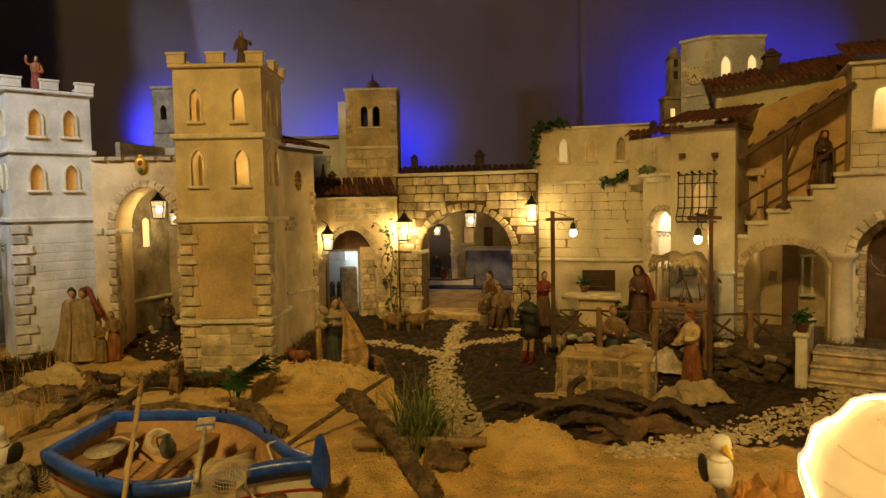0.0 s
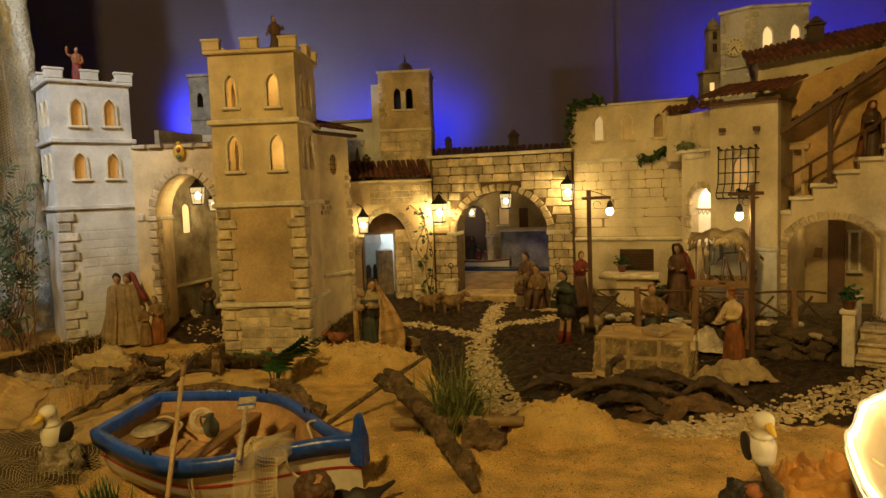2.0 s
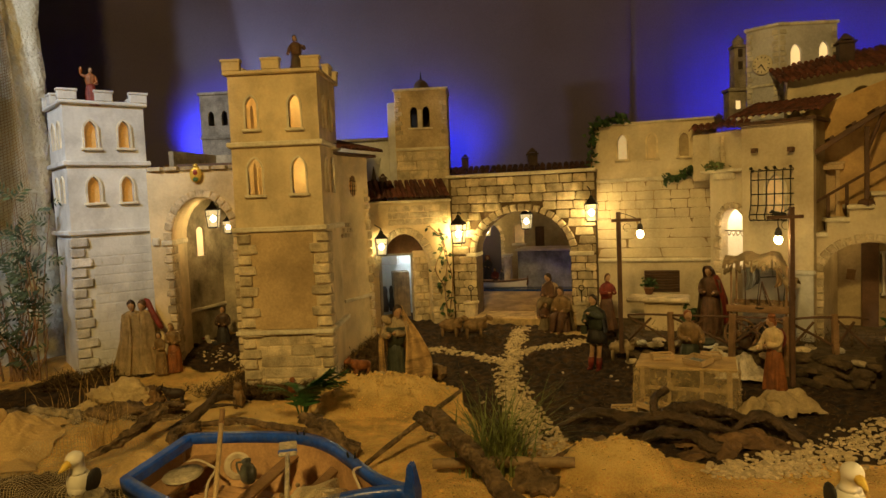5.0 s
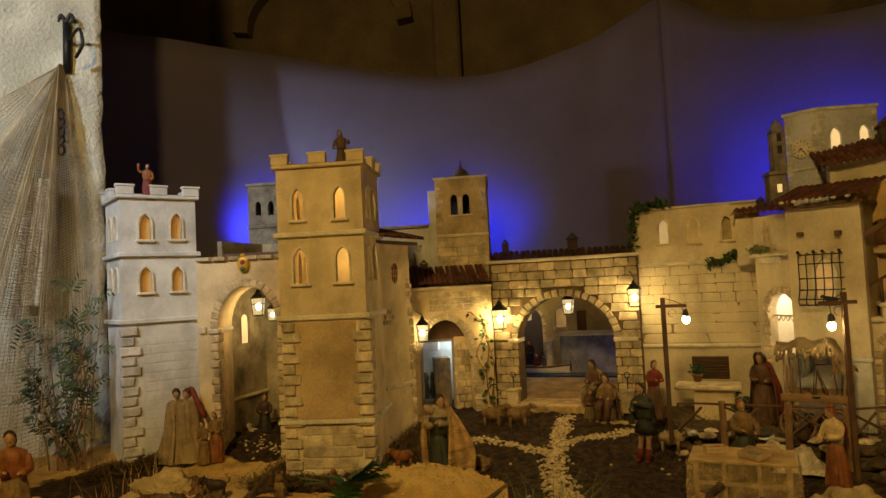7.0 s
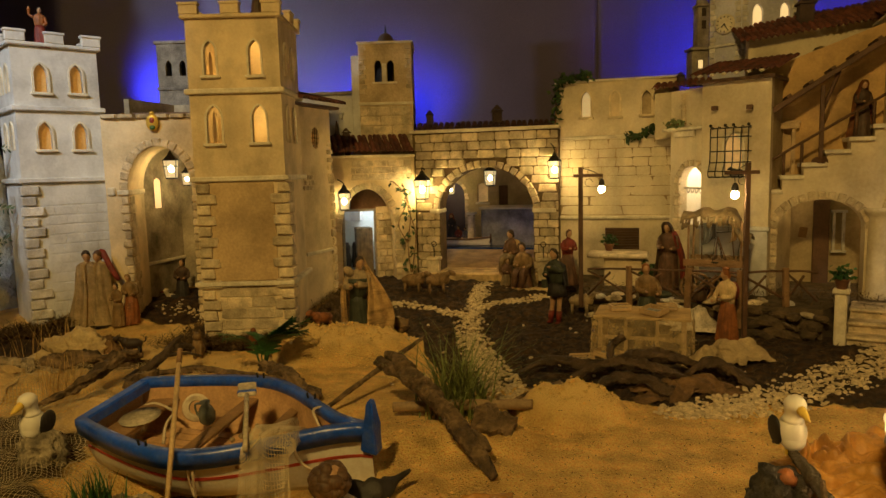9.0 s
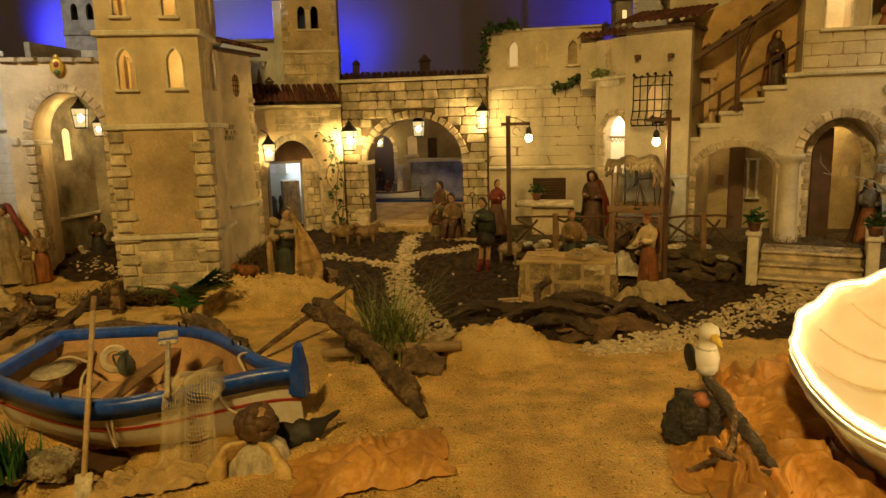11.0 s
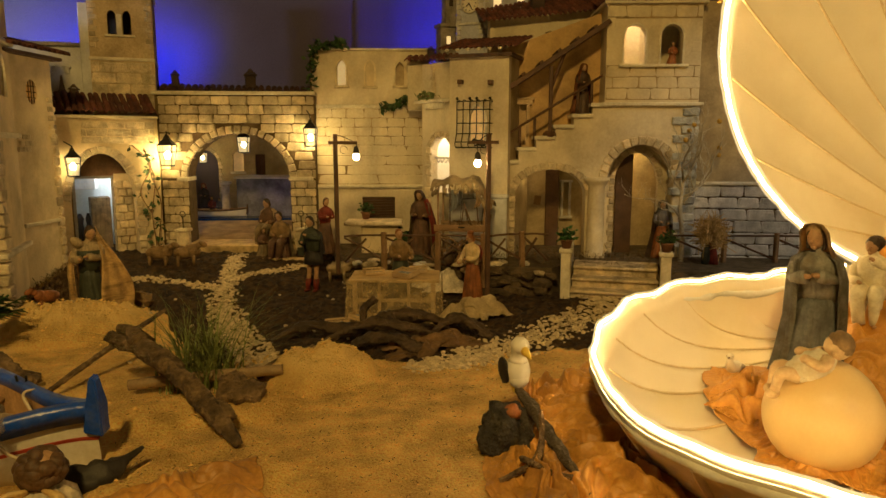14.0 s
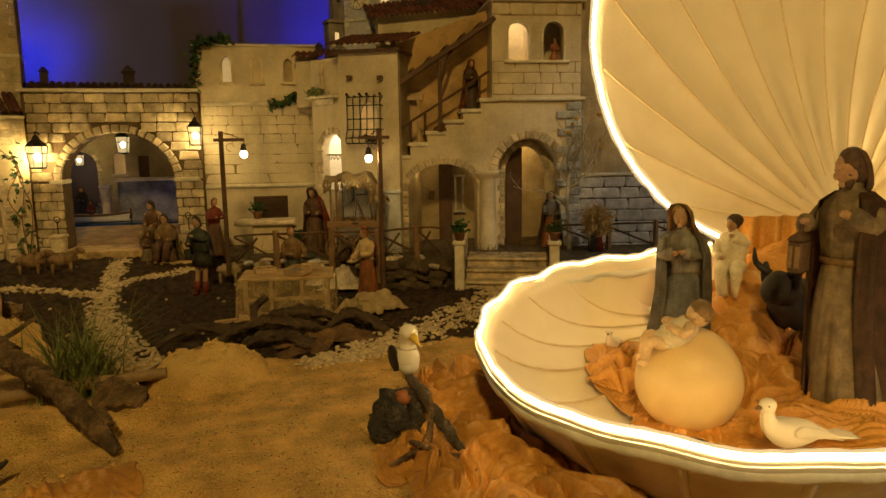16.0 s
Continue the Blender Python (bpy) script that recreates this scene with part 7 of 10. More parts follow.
def folds(name, label, m, sx, sy, lift, seed, material, n=120, size=0.045, soft=0.4, rest=None, mound=(0, 0, 0.5, 0.0), ragged=0.2, category="cloth"):
    """A crumpled sheet: pillowy lobes of cloth between sharp creases, lying on whatever rest() gives."""
    bm = bmesh.new()
    rng = random.Random(seed)
    off = Vector((rng.uniform(0, 50), rng.uniform(0, 50), 0))

    def billow(x, y, k):
        return min(1.0, abs(noise.noise(Vector((x, y, k)) + off)) * 2.1) ** 0.75

    def crease(p):
        th = 3.0 * noise.noise(p * 0.20 + off)
        q = p + Vector((noise.noise(p * 0.5 + off), noise.noise(p * 0.5 + off + Vector((9, 0, 0))), 0)) * 1.1
        c_, s_ = math.cos(th), math.sin(th)
        x, y = q.x * c_ + q.y * s_, q.y * c_ - q.x * s_
        return 0.70 * billow(x * 0.62, y * 0.13, 3) + 0.30 * billow(x * 1.25 + 0.3 * y, y * 0.30, 7) + 0.35 * noise.noise(q * 0.33 + off)

    grid = []
    for j in range(n + 1):
        row = []
        for i in range(n + 1):
            u, v = 2 * i / n - 1, 2 * j / n - 1
            rag = ragged * noise.noise(Vector((u * 2.2, v * 2.2, seed * 1.7)))
            d = math.hypot(u, v)
            k = min(1.0, 1 / max(abs(u), abs(v), 0.001) * d) if d else 1
            x, y = u / max(k, 0.7) * sx * (1 + rag), v / max(k, 0.7) * sy * (1 + rag)
            c = crease(Vector((x, y, 0)) / size)
            fade = 1 - smooth(0.55, 1.0, max(abs(u), abs(v)) + 0.6 * rag)
            z = lift * c * (0.12 + 0.88 * fade) + mound[3] * math.exp(-((u - mound[0]) ** 2 + (v - mound[1]) ** 2) / mound[2] ** 2)
            p = m @ Vector((x, y, 0))
            base = rest(p.x, p.y) if rest else m.translation.z
            row.append(bm.verts.new((p.x, p.y, base + 0.003 + max(0.0, z) * (1 if fade > 0.02 else 0.3))))
        grid.append(row)
    for a, b in zip(grid, grid[1:]):
        for k in range(n):
            bm.faces.new((a[k], a[k + 1], b[k + 1], b[k])).smooth = True
    ob = single(name, bm, material, Matrix(), label, category)
    ob.modifiers.new("thickness", "SOLIDIFY").thickness = 0.0016
    return ob


folds("satin_cloth", "creased golden satin lining the shell", frame_at(0.93, 0.73, 0, -30), 0.275, 0.19, 0.042, 4, satin, n=230, size=0.022, rest=floor_low, mound=(0.5, 0.5, 0.5, 0.012))
folds("satin_cloth", "bunched golden satin heaped by the shell hinge", frame_at(1.06, 0.90, 0, -30), 0.15, 0.135, 0.052, 9, satin, n=160, size=0.024, rest=floor_low, mound=(0.1, 0.15, 0.75, 0.045))
folds("satin_cloth", "small ruffle of golden satin in the shell", frame_at(0.778, 0.842, 0, 25), 0.062, 0.115, 0.056, 15, satin, n=120, size=0.014, rest=floor_low, mound=(0, 0, 0.8, 0.012))
# pleated curtain below the raised valve
bm = bmesh.new()
cols = []
for i in range(60):
    p = Vector((1.10, 1.06, 0)) + LR * (0.06 + 0.30 * i / 59) + LF * (-0.025 + 0.010 * math.sin(i * 0.75 + 0.6 * math.sin(i * 0.31)))
    cols.append([bm.verts.new((p.x, p.y, z)) for z in (0.12, 0.22, 0.305)])
for a, b in zip(cols, cols[1:]):
    for k in range(2):
        bm.faces.new((a[k], b[k], b[k + 1], a[k + 1])).smooth = True
ob = single("satin_curtain", bm, satin, Matrix(), "pleated orange satin hanging below the upper shell", "curtain")
ob.modifiers.new("thickness", "SOLIDIFY").thickness = 0.002
# holy family and company
egg_m = mat("waxy_egg_shell", (0.76, 0.55, 0.25), 0.38, 0.05, 12, 200, 0.03, 0.001, (0.62, 0.44, 0.2), 0.3, 14, speckle=0.08)
bm = bmesh.new()
lathe(bm, [(max(0.001, 0.0735 * math.sin(a) * (1 + 0.05 * math.cos(a))), 0.075 - 0.075 * math.cos(a)) for a in [math.pi * k / 28 for k in range(29)]], 48)
single("egg", bm, egg_m, frame_at(0.715, 0.728, 0.050), "big smooth cream egg resting on satin", "egg", smooth=True)
p_tunic = mat("pale_tunic_paint", (0.72, 0.64, 0.46), 0.6, 0.12, 60, 260, 0.3, 0.002, (0.40, 0.26, 0.12), 0.4, 40)


def infant():
    bm = bmesh.new()
    vs = ball(bm, (-0.004, 0, 0.030), (0.048, 0.031, 0.027), 1, seg=24, rings=14)
    for v in vs:
        v.co += v.co.normalized() * 0.0022 * math.sin(v.co.x * 320 + v.co.y * 60)
    ball(bm, (0.054, 0.0, 0.044), (0.024, 0.022, 0.024), 0, seg=18, rings=12)
    vs = ball(bm, (0.061, 0.0, 0.047), (0.022, 0.024, 0.025), 2, seg=18, rings=12)
    for v in vs:
        v.co += Vector((1, 1, 1)) * 0.0025 * noise.noise(v.co * 170)
    ball(bm, (0.040, -0.020, 0.044), (0.004, 0.004, 0.004), 0, seg=8, rings=6)
    for s in (-1, 1):
        tube(bm, curve_pts([(-0.03, s * 0.014, 0.026), (-0.052, s * 0.022, 0.046), (-0.078, s * 0.016, 0.020)], 8), [0.014, 0.014, 0.013, 0.013, 0.012, 0.011, 0.010, 0.009, 0.009], 10, 0)
        tube(bm, curve_pts([(0.028, s * 0.022, 0.038), (0.012, s * 0.040, 0.036), (-0.004, s * 0.026, 0.054)], 8), [0.012, 0.012, 0.012, 0.011, 0.011, 0.010, 0.009, 0.009, 0.009], 10, 0)
        ball(bm, (-0.006, s * 0.025, 0.056), (0.009, 0.008, 0.008), 0)
        ball(bm, (-0.083, s * 0.016, 0.016), (0.013, 0.009, 0.010), 0)
    tube(bm, [(-0.026, -0.028, 0.02), (-0.030, 0, 0.048), (-0.026, 0.028, 0.02)], 0.006, 8, 1)
    return single("infant_figurine", bm, [mat("pale_infant_skin", (0.66, 0.46, 0.25), 0.5, 0.1, 60), p_tunic, p_ochre], pose(0.692, 0.716, 0.178, 0, -30, -36) @ Matrix.Scale(0.70, 4), "small reclining infant figurine in white on the egg", "figurine", "figurines in the shell", smooth=True)


infant()


def veil_hair(bm, z0):
    hz = z0 + 0.385
    for s in (-1, 1):
        tube(bm, curve_pts([(0, -0.030, hz + 0.056), (s * 0.034, -0.040, hz + 0.030), (s * 0.043, -0.030, hz - 0.02), (s * 0.040, -0.022, hz - 0.065)], 10), 0.011, 8, 5)


figurine("praying_woman_figurine", "praying woman figurine in a slate robe and brown veil", frame_at(0.908, 0.940, floor_low(0.908, 0.940) - 0.006, -44), 0.280, p_blue, p_slate_worn, p_veil, hood=True, cloak=p_slate_worn, arms=((-0.02, -0.145, 0.70), (-0.05, -0.14, 0.69)), group="figurines in the shell", seg=96, reach=140, wide=0.25, bow=9, legs_mat=p_hair, extra=veil_hair)


def held_lantern(bm, z0):
    box(bm, -0.160, -0.180, 0.50, -0.090, -0.110, 0.625, 0.008, 2)
    lathe(bm, [(0.050, 0.625), (0.040, 0.64), (0.010, 0.66)], 4, 2, m=pose(-0.125, -0.145, 0, 0, 0, 45))
    tube(bm, [(-0.125, -0.145, 0.655), (-0.120, -0.135, 0.70)], 0.007, 6, 2)
    for s in (-1, 1):
        box(bm, -0.125 + s * 0.017 - 0.011, -0.183, 0.52, -0.125 + s * 0.017 + 0.011, -0.179, 0.605, 0.0, 5)


def long_hair(bm, z0):
    hz = z0 + 0.385
    for s in (-1, 1):
        tube(bm, curve_pts([(0.004 * s, -0.028, hz + 0.064), (s * 0.040, -0.020, hz + 0.04), (s * 0.052, 0.008, hz - 0.02), (s * 0.056, 0.012, hz - 0.07), (s * 0.050, 0.004, hz - 0.10)], 14), [0.008, 0.010, 0.012, 0.013, 0.013, 0.013, 0.014, 0.013, 0.014, 0.013, 0.014, 0.013, 0.012, 0.009, 0.005], 8, 2, wob=0.25, seed=int(s) + 2)
    ball(bm, (0, 0.034, hz - 0.03), (0.048, 0.030, 0.075), 2)
    ball(bm, (0, -0.042, hz - 0.056), (0.021, 0.015, 0.022), 2, seg=14, rings=10)
    tube(bm, curve_pts([(-0.016, -0.060, hz - 0.026), (0, -0.064, hz - 0.024), (0.016, -0.060, hz - 0.030)], 6), 0.003, 6, 2)
    held_lantern(bm, z0)
    lathe(bm, [(0.104, 0.535), (0.108, 0.548), (0.104, 0.560)], 40, 5, sx=1.0, sy=0.80)


figurine("standing_man_figurine", "tall bearded man figurine in a brown cloak holding a lantern", frame_at(0.945, 0.645, 0.078, -86) @ Matrix.Diagonal((0.86, 0.92, 1, 1)), 0.376, p_tan, p_tan, p_brownhair, cloak=p_umber, arms=((0.05, -0.135, 0.74), (-0.120, -0.13, 0.70)), extra=long_hair, group="figurines in the shell", seg=96, reach=138, wide=0.1, bow=20, turn=-32, legs_mat=p_ochre)


def bob_hair(bm, z0):
    hz = z0 + 0.385
    for v in ball(bm, (0, 0.006, hz + 0.012), (0.070, 0.066, 0.064), 2, seg=20, rings=14):
        v.co.y = max(v.co.y, -0.040 + 0.6 * max(0.0, hz + 0.02 - v.co.z))
        v.co += Vector((1, 1, 1)) * 0.004 * noise.noise(v.co * 60)


figurine("angel_figurine", "seated pale angel figurine with brown hair", frame_at(1.068, 0.945, 0.165, -62), 0.215, p_tunic, p_tunic, p_hair, sit=True, arms=((0.0, -0.10, 0.80), (-0.06, -0.15, 0.60)), group="figurines in the shell", bow=24, turn=-20, extra=bob_hair)
beast("ox_figurine", "dark brown lying ox figurine with horns", frame_at(1.118, 0.842, 0.098, -72), 1.60, p_dark, horns=True, lying=True, group="figurines in the shell")
dove(frame_at(0.748, 0.590, floor_low(0.748, 0.59) + 0.012, -100), 1.02)
dove(frame_at(0.812, 0.995, floor_low(0.812, 0.995) + 0.004, -60), 0.62)
bird("gull_figurine", "white gull figurine with dark wings perched on the shell rim", frame_at(0.898, 1.172, 0.742, -95), 0.60, p_white, p_dark, p_yellow, p_yellow)
# crepe paper, driftwood and rock by the shell
folds("crepe_paper", "crumpled ochre crepe paper on the sand", frame_at(0.52, 1.00, 0, 55), 0.22, 0.13, 0.044, 21, paper, n=180, size=0.021, rest=height, mound=(0, 0, 0.6, 0.030))
folds("crepe_paper", "crumpled ochre crepe paper on the sand", frame_at(0.60, 1.17, 0, 25), 0.15, 0.07, 0.040, 33, paper, n=110, size=0.022, rest=height, mound=(0, 0, 0.6, 0.025))
folds("crepe_paper", "crumpled ochre crepe paper on the sand", frame_at(0.455, 0.80, 0, 75), 0.20, 0.15, 0.044, 41, paper, n=180, size=0.022, rest=height, mound=(0, 0, 0.6, 0.026))
folds("crepe_paper", "crumpled ochre crepe paper on the sand", frame_at(0.47, 0.63, 0, 115), 0.17, 0.13, 0.040, 46, paper, n=110, size=0.026, rest=height, mound=(0, 0, 0.6, 0.02))
log("driftwood_stick", "grey split driftwood stick on crepe paper", [(0.428, 1.065, 0.080), (0.420, 1.00, 0.074), (0.408, 0.90, 0.060), (0.394, 0.775, 0.042)], [0.008, 0.011, 0.010, 0.004], wood=mat("grey_driftwood", (0.10, 0.078, 0.052), 0.9, 0.4, 30, 200, 1.0, 0.006, (0.05, 0.035, 0.025), 0.7, 30), seed=4, flat=0.45)
log("driftwood_stick", "thin crooked driftwood twig", [(0.325, 0.900, 0.012), (0.372, 0.892, 0.034), (0.398, 0.915, 0.055), (0.417, 0.956, 0.082)], [0.004, 0.006, 0.006, 0.003], seed=8)
log("driftwood_stick", "thin bent driftwood twig on the paper", [(0.362, 0.905, 0.038), (0.375, 0.855, 0.040), (0.392, 0.82, 0.044), (0.425, 0.805, 0.05)], [0.006, 0.005, 0.005, 0.003], seed=18)
sr = rock("sea_rock", "pitted dark sea rock on the sand", frame_at(0.388, 1.012, -0.006), (0.050, 0.042, 0.074), 5, black_rock)
bm = bmesh.new()
lathe(bm, [(0.010, 0.0), (0.009, 0.006), (0.004, 0.011), (0.001, 0.013)], 12)
single("sea_snail", bm, p_orange, pose(0.392, 1.005, 0.060, 12, 8, 0) @ Matrix.Scale(1.5, 4), "tiny orange sea snail on the rock", "seashell", smooth=True)


upright_gull(frame_at(0.430, 1.066, 0.076, 4), 0.70, "white gull figurine with yellow head on a dark rock")

# ---------------------------------------------------------------- the blue boat
navy = mat("blue_gloss_paint", (0.012, 0.075, 0.52), 0.3, 0.25, 20, 160, 0.25, 0.002, (0.25, 0.27, 0.32), 0.25, 60)
hull_white = mat("white_hull_paint", (0.74, 0.70, 0.62), 0.5, 0.1, 12, 160, 0.2, 0.002, (0.35, 0.25, 0.14), 0.4, 8)
red_line = mat("red_hull_line", (0.42, 0.05, 0.03), 0.5, 0.15)
inside_w = mat("raw_inner_planks", (0.52, 0.31, 0.15), 0.7, 0.25, 18, 180, 0.3, 0.002)
rope_m = mat("pale_rope", (0.60, 0.50, 0.36), 0.9, 0.15)


def rowing_boat(m, length, beam, depth, label, small=False):
    t = thing("rowing_boat", m, label, "boat", "" if not small else "small boats")
    ns = 26

    def half(f):
        return beam * (0.58 + 0.42 * math.sin(min(1, f / 0.5) * math.pi / 2)) * (1 - smooth(0.40, 1.0, f) ** 1.25) if f > 0.5 else beam * (0.58 + 0.42 * math.sin(f / 0.5 * math.pi / 2)) * (1 - smooth(0.40, 1.0, f) ** 1.25)

    def sheer(f):
        return depth * (1 + 0.08 * (1 - f) ** 2 + (0.28 if small else 0.08) * f ** 3)

    def section(f, off=0.0):
        w, zt = max(half(f) - off, 0.0015), sheer(f) - off * 0.2
        return [(s * w * q ** 0.22, zt * (0.04 + 0.96 * q ** 1.5) + off) for s, q in [(-1, 1), (-1, 0.8), (-1, 0.55), (-1, 0.3), (-1, 0.06), (1, 0.0), (1, 0.06), (1, 0.3), (1, 0.55), (1, 0.8), (1, 1)]]

    def skin(off):
        bm = bmesh.new()
        rows_ = [[bm.verts.new((length * (0.02 + 0.97 * i / ns), y, z)) for y, z in section(i / ns, off)] for i in range(ns + 1)]
        for a, b in zip(rows_, rows_[1:]):
            for k in range(10):
                bm.faces.new((a[k], b[k], b[k + 1], a[k + 1])).smooth = True
        bm.faces.new(rows_[0])
        return bm
    part("hull", skin(0.0), hull_white, t, "white painted hull")
    part("inner_hull", skin(0.006), inside_w, t, "raw wooden inside")
    bm = bmesh.new()
    for s in (-1, 1):
        line = [(length * (0.02 + 0.97 * i / ns), s * half(i / ns), sheer(i / ns) + 0.002) for i in range(ns + 1)]
        rr = beam * 0.135
        rows_ = []
        for p in line:
            x, y, z = p
            o = s * rr * 0.45
            rows_.append([bm.verts.new(q) for q in ((x, y + o * 1.1, z - rr * 1.15), (x, y + o * 1.35, z - rr * 0.1), (x, y + o * 1.15, z + rr * 0.40), (x, y - o * 0.9, z + rr * 0.42), (x, y - o * 1.1, z), (x, y - o, z - rr * 0.5))])
        for a, b in zip(rows_, rows_[1:]):
            for k in range(6):
                bm.faces.new((a[k], a[(k + 1) % 6], b[(k + 1) % 6], b[k])).smooth = True
        bm.faces.new(rows_[0]), bm.faces.new(rows_[-1])
    w0 = half(0)
    box(bm, length * 0.005, -w0 * 1.04, sheer(0) - beam * 0.10, length * 0.005 + beam * 0.17, w0 * 1.06, sheer(0) + beam * 0.055, 0.003)
    part("gunwale", bm, navy if not small else wood_dark, t, "scuffed blue gunwale" if not small else "")
    bm = bmesh.new()
    bow = length
    if small:
        tube(bm, [(bow - 0.012 * beam / 0.12, 0, depth * 0.35), (bow, 0, depth * 0.9), (bow + 0.001, 0, depth * 1.85)], [beam * 0.09, beam * 0.125, beam * 0.085], 8)
    else:
        prof = [(-0.022, 0.084), (0.008, 0.078), (0.009, 0.125), (0.006, 0.170), (0.001, 0.175), (-0.005, 0.170), (-0.010, 0.128)]
        side_l, side_r = [[bm.verts.new((bow + a, q * (0.013 if z < 0.13 else 0.0085), z)) for a, z in prof] for q in (-1, 1)]
        bm.faces.new(side_l), bm.faces.new(side_r[::-1])
        for k in range(len(prof)):
            bm.faces.new((side_l[k], side_r[k], side_r[(k + 1) % len(prof)], side_l[(k + 1) % len(prof)]))
        bmesh.ops.bevel(bm, geom=list(bm.edges), offset=0.0025, segments=2, affect="EDGES")
    part("stem_post", bm, navy if not small else wood_dark, t)
    for s in () if small else (-1, 1):
        bm = bmesh.new()
        for d in (0.0,):
            pts = []
            for i in range(ns + 1):
                f = i / ns
                (y, z), (y2, z2) = section(f)[1 if s < 0 else 9], section(f)[2 if s < 0 else 8]
                y, z = (y + y2) / 2, (z + z2) / 2
                pts.append((length * (0.02 + 0.97 * f), y + s * 0.0008, z))
            rows_ = [[bm.verts.new((x, y, z - 0.0028)), bm.verts.new((x, y + s * 0.0012, z + 0.0028))] for x, y, z in pts]
            for a, b in zip(rows_, rows_[1:]):
                bm.faces.new((a[0], b[0], b[1], a[1]))
        ob = part("painted_line", bm, red_line, t)
        ob.modifiers.new("thickness", "SOLIDIFY").thickness = 0.0016
    for f, wd in ((0.10, 0.10), (0.42, 0.05), (0.62, 0.04)):
        bm = bmesh.new()
        w = half(f) * 0.93
        box(bm, length * f - wd * length * 0.5, -w, sheer(f) * 0.70, length * f + wd * length * 0.5, w, sheer(f) * 0.70 + 0.006, 0.001)
        part("thwart", bm, wood_mid, t)
    if not small:
        for i in range(5):
            bm = bmesh.new()
            box(bm, length * 0.14, -0.05 + i * 0.0205, depth * 0.42, length * 0.66, -0.032 + i * 0.0205, depth * 0.42 + 0.003, 0.001)
            part("floor_board", bm, inside_w, t)
        for f, s in ((0.36, -1), (0.45, 1), (0.72, 1)):
            bm = bmesh.new()
            c = Vector((length * f, s * half(f), sheer(f) + 0.006))
            tube(bm, curve_pts([c + Vector((-0.008, 0, 0.014)), c + Vector((-0.006, 0, 0.002)), c + Vector((0.006, 0, 0.002)), c + Vector((0.008, 0, 0.014))], 8), 0.002, 6)
            part("rowlock", bm, iron, t)
    return t


BM = frame_at(-0.728, 1.360, 0.0, -19.0) @ pose(0, -0.004, 0.002, 8, 0, 0)
boat = rowing_boat(BM @ pose(0, 0, -0.032, 0, 0, 0), 0.552, 0.139, 0.112, "weathered rowing boat, white hull and blue gunwale")


OAR_A, OAR_B = (-0.513, 1.042, -0.005), (-0.539, 1.205, 0.203)


def oar(a, b, label):
    t = thing("oar", Matrix.Translation(a), label, "oar", "oars of the boat")
    d = Vector(b) - Vector(a)
    q = d.to_track_quat("Z", "Y").to_matrix().to_4x4()
    bm = bmesh.new()
    tube(bm, [(0, 0, 0), (0, 0, d.length)], 0.0042, 10)
    part("shaft", bm, wood_pale, t, m=q)
    bm = bmesh.new()
    tube(bm, [(0, 0, d.length - 0.004), (0, 0, d.length + 0.022)], 0.0045, 8)
    part("grip", bm, wood_mid, t, m=q)
    bm = bmesh.new()
    box(bm, -0.012, -0.003, -0.05, 0.012, 0.003, 0.006, 0.002)
    part("blade", bm, p_white, t, "white oar blade", m=q)
    return t


oar(OAR_A, OAR_B, "pale wooden oar leaning across the boat")
pad = thing("paddle", Matrix.Translation((-0.400, 1.085, 0.092)), "short paddle with a white blade and blue band", "paddle")
d = Vector((-0.440, 1.245, 0.128)) - Vector((-0.400, 1.085, 0.092))
q = d.to_track_quat("Z", "Y").to_matrix().to_4x4()
bm = bmesh.new()
tube(bm, [(0, 0, 0), (0, 0, d.length)], 0.0042, 10)
part("shaft", bm, p_white, pad, m=q)
bm = bmesh.new()
box(bm, -0.016, -0.003, d.length - 0.004, 0.016, 0.003, d.length + 0.04, 0.002)
part("blade", bm, p_white, pad, m=q)
bm = bmesh.new()
box(bm, -0.0165, -0.0035, d.length + 0.004, 0.0165, 0.0035, d.length + 0.012, 0.001)
part("band", bm, navy, pad, m=q)
# things in the boat
jug = thing("stoneware_jug", BM @ pose(0.205, 0.02, 0.052) @ Matrix.Scale(0.72, 4), "grey-green stoneware jug on a thwart", "jug")
bm = bmesh.new()
lathe(bm, [(0.013, 0.0), (0.020, 0.01), (0.022, 0.03), (0.016, 0.046), (0.010, 0.052), (0.013, 0.062)], 18)
part("body", bm, mat("grey_glaze", (0.14, 0.15, 0.13), 0.25, 0.3, 30), jug)
bm = bmesh.new()
tube(bm, curve_pts([(-0.012, 0, 0.055), (-0.032, 0, 0.05), (-0.03, 0, 0.025), (-0.02, 0, 0.015)], 10), 0.003, 6)
part("handle", bm, MATS["grey_glaze"], jug)
coil = bmesh.new()
for k in range(3):
    tube(coil, [((0.022 - k * 0.003) * math.cos(a), 0.006 * math.sin(a), 0.026 + (0.022 - k * 0.003) * math.sin(a)) for a in [2 * math.pi * i / 20 for i in range(21)]], 0.004, 6)
single("rope_coil", coil, rope_m, BM @ pose(0.175, 0.03, 0.05, 0, 0, 30), "coil of pale rope leaning on the jug", "rope")
bm = bmesh.new()
lathe(bm, [(0.002, 0.003), (0.020, 0.002), (0.036, 0.008), (0.038, 0.010), (0.020, 0.005)], 28)
single("plate", bm, p_white, BM @ pose(0.068, 0.0, 0.053), "shallow cream plate on the stern seat", "plate", smooth=True)
bm = bmesh.new()
tube(bm, curve_pts([(0.03, 0.05, 0.055), (0.05, 0.06, 0.058), (0.09, 0.05, 0.056), (0.12, 0.03, 0.060), (0.135, -0.01, 0.058), (0.14, -0.03, 0.03)], 30), 0.003, 6)
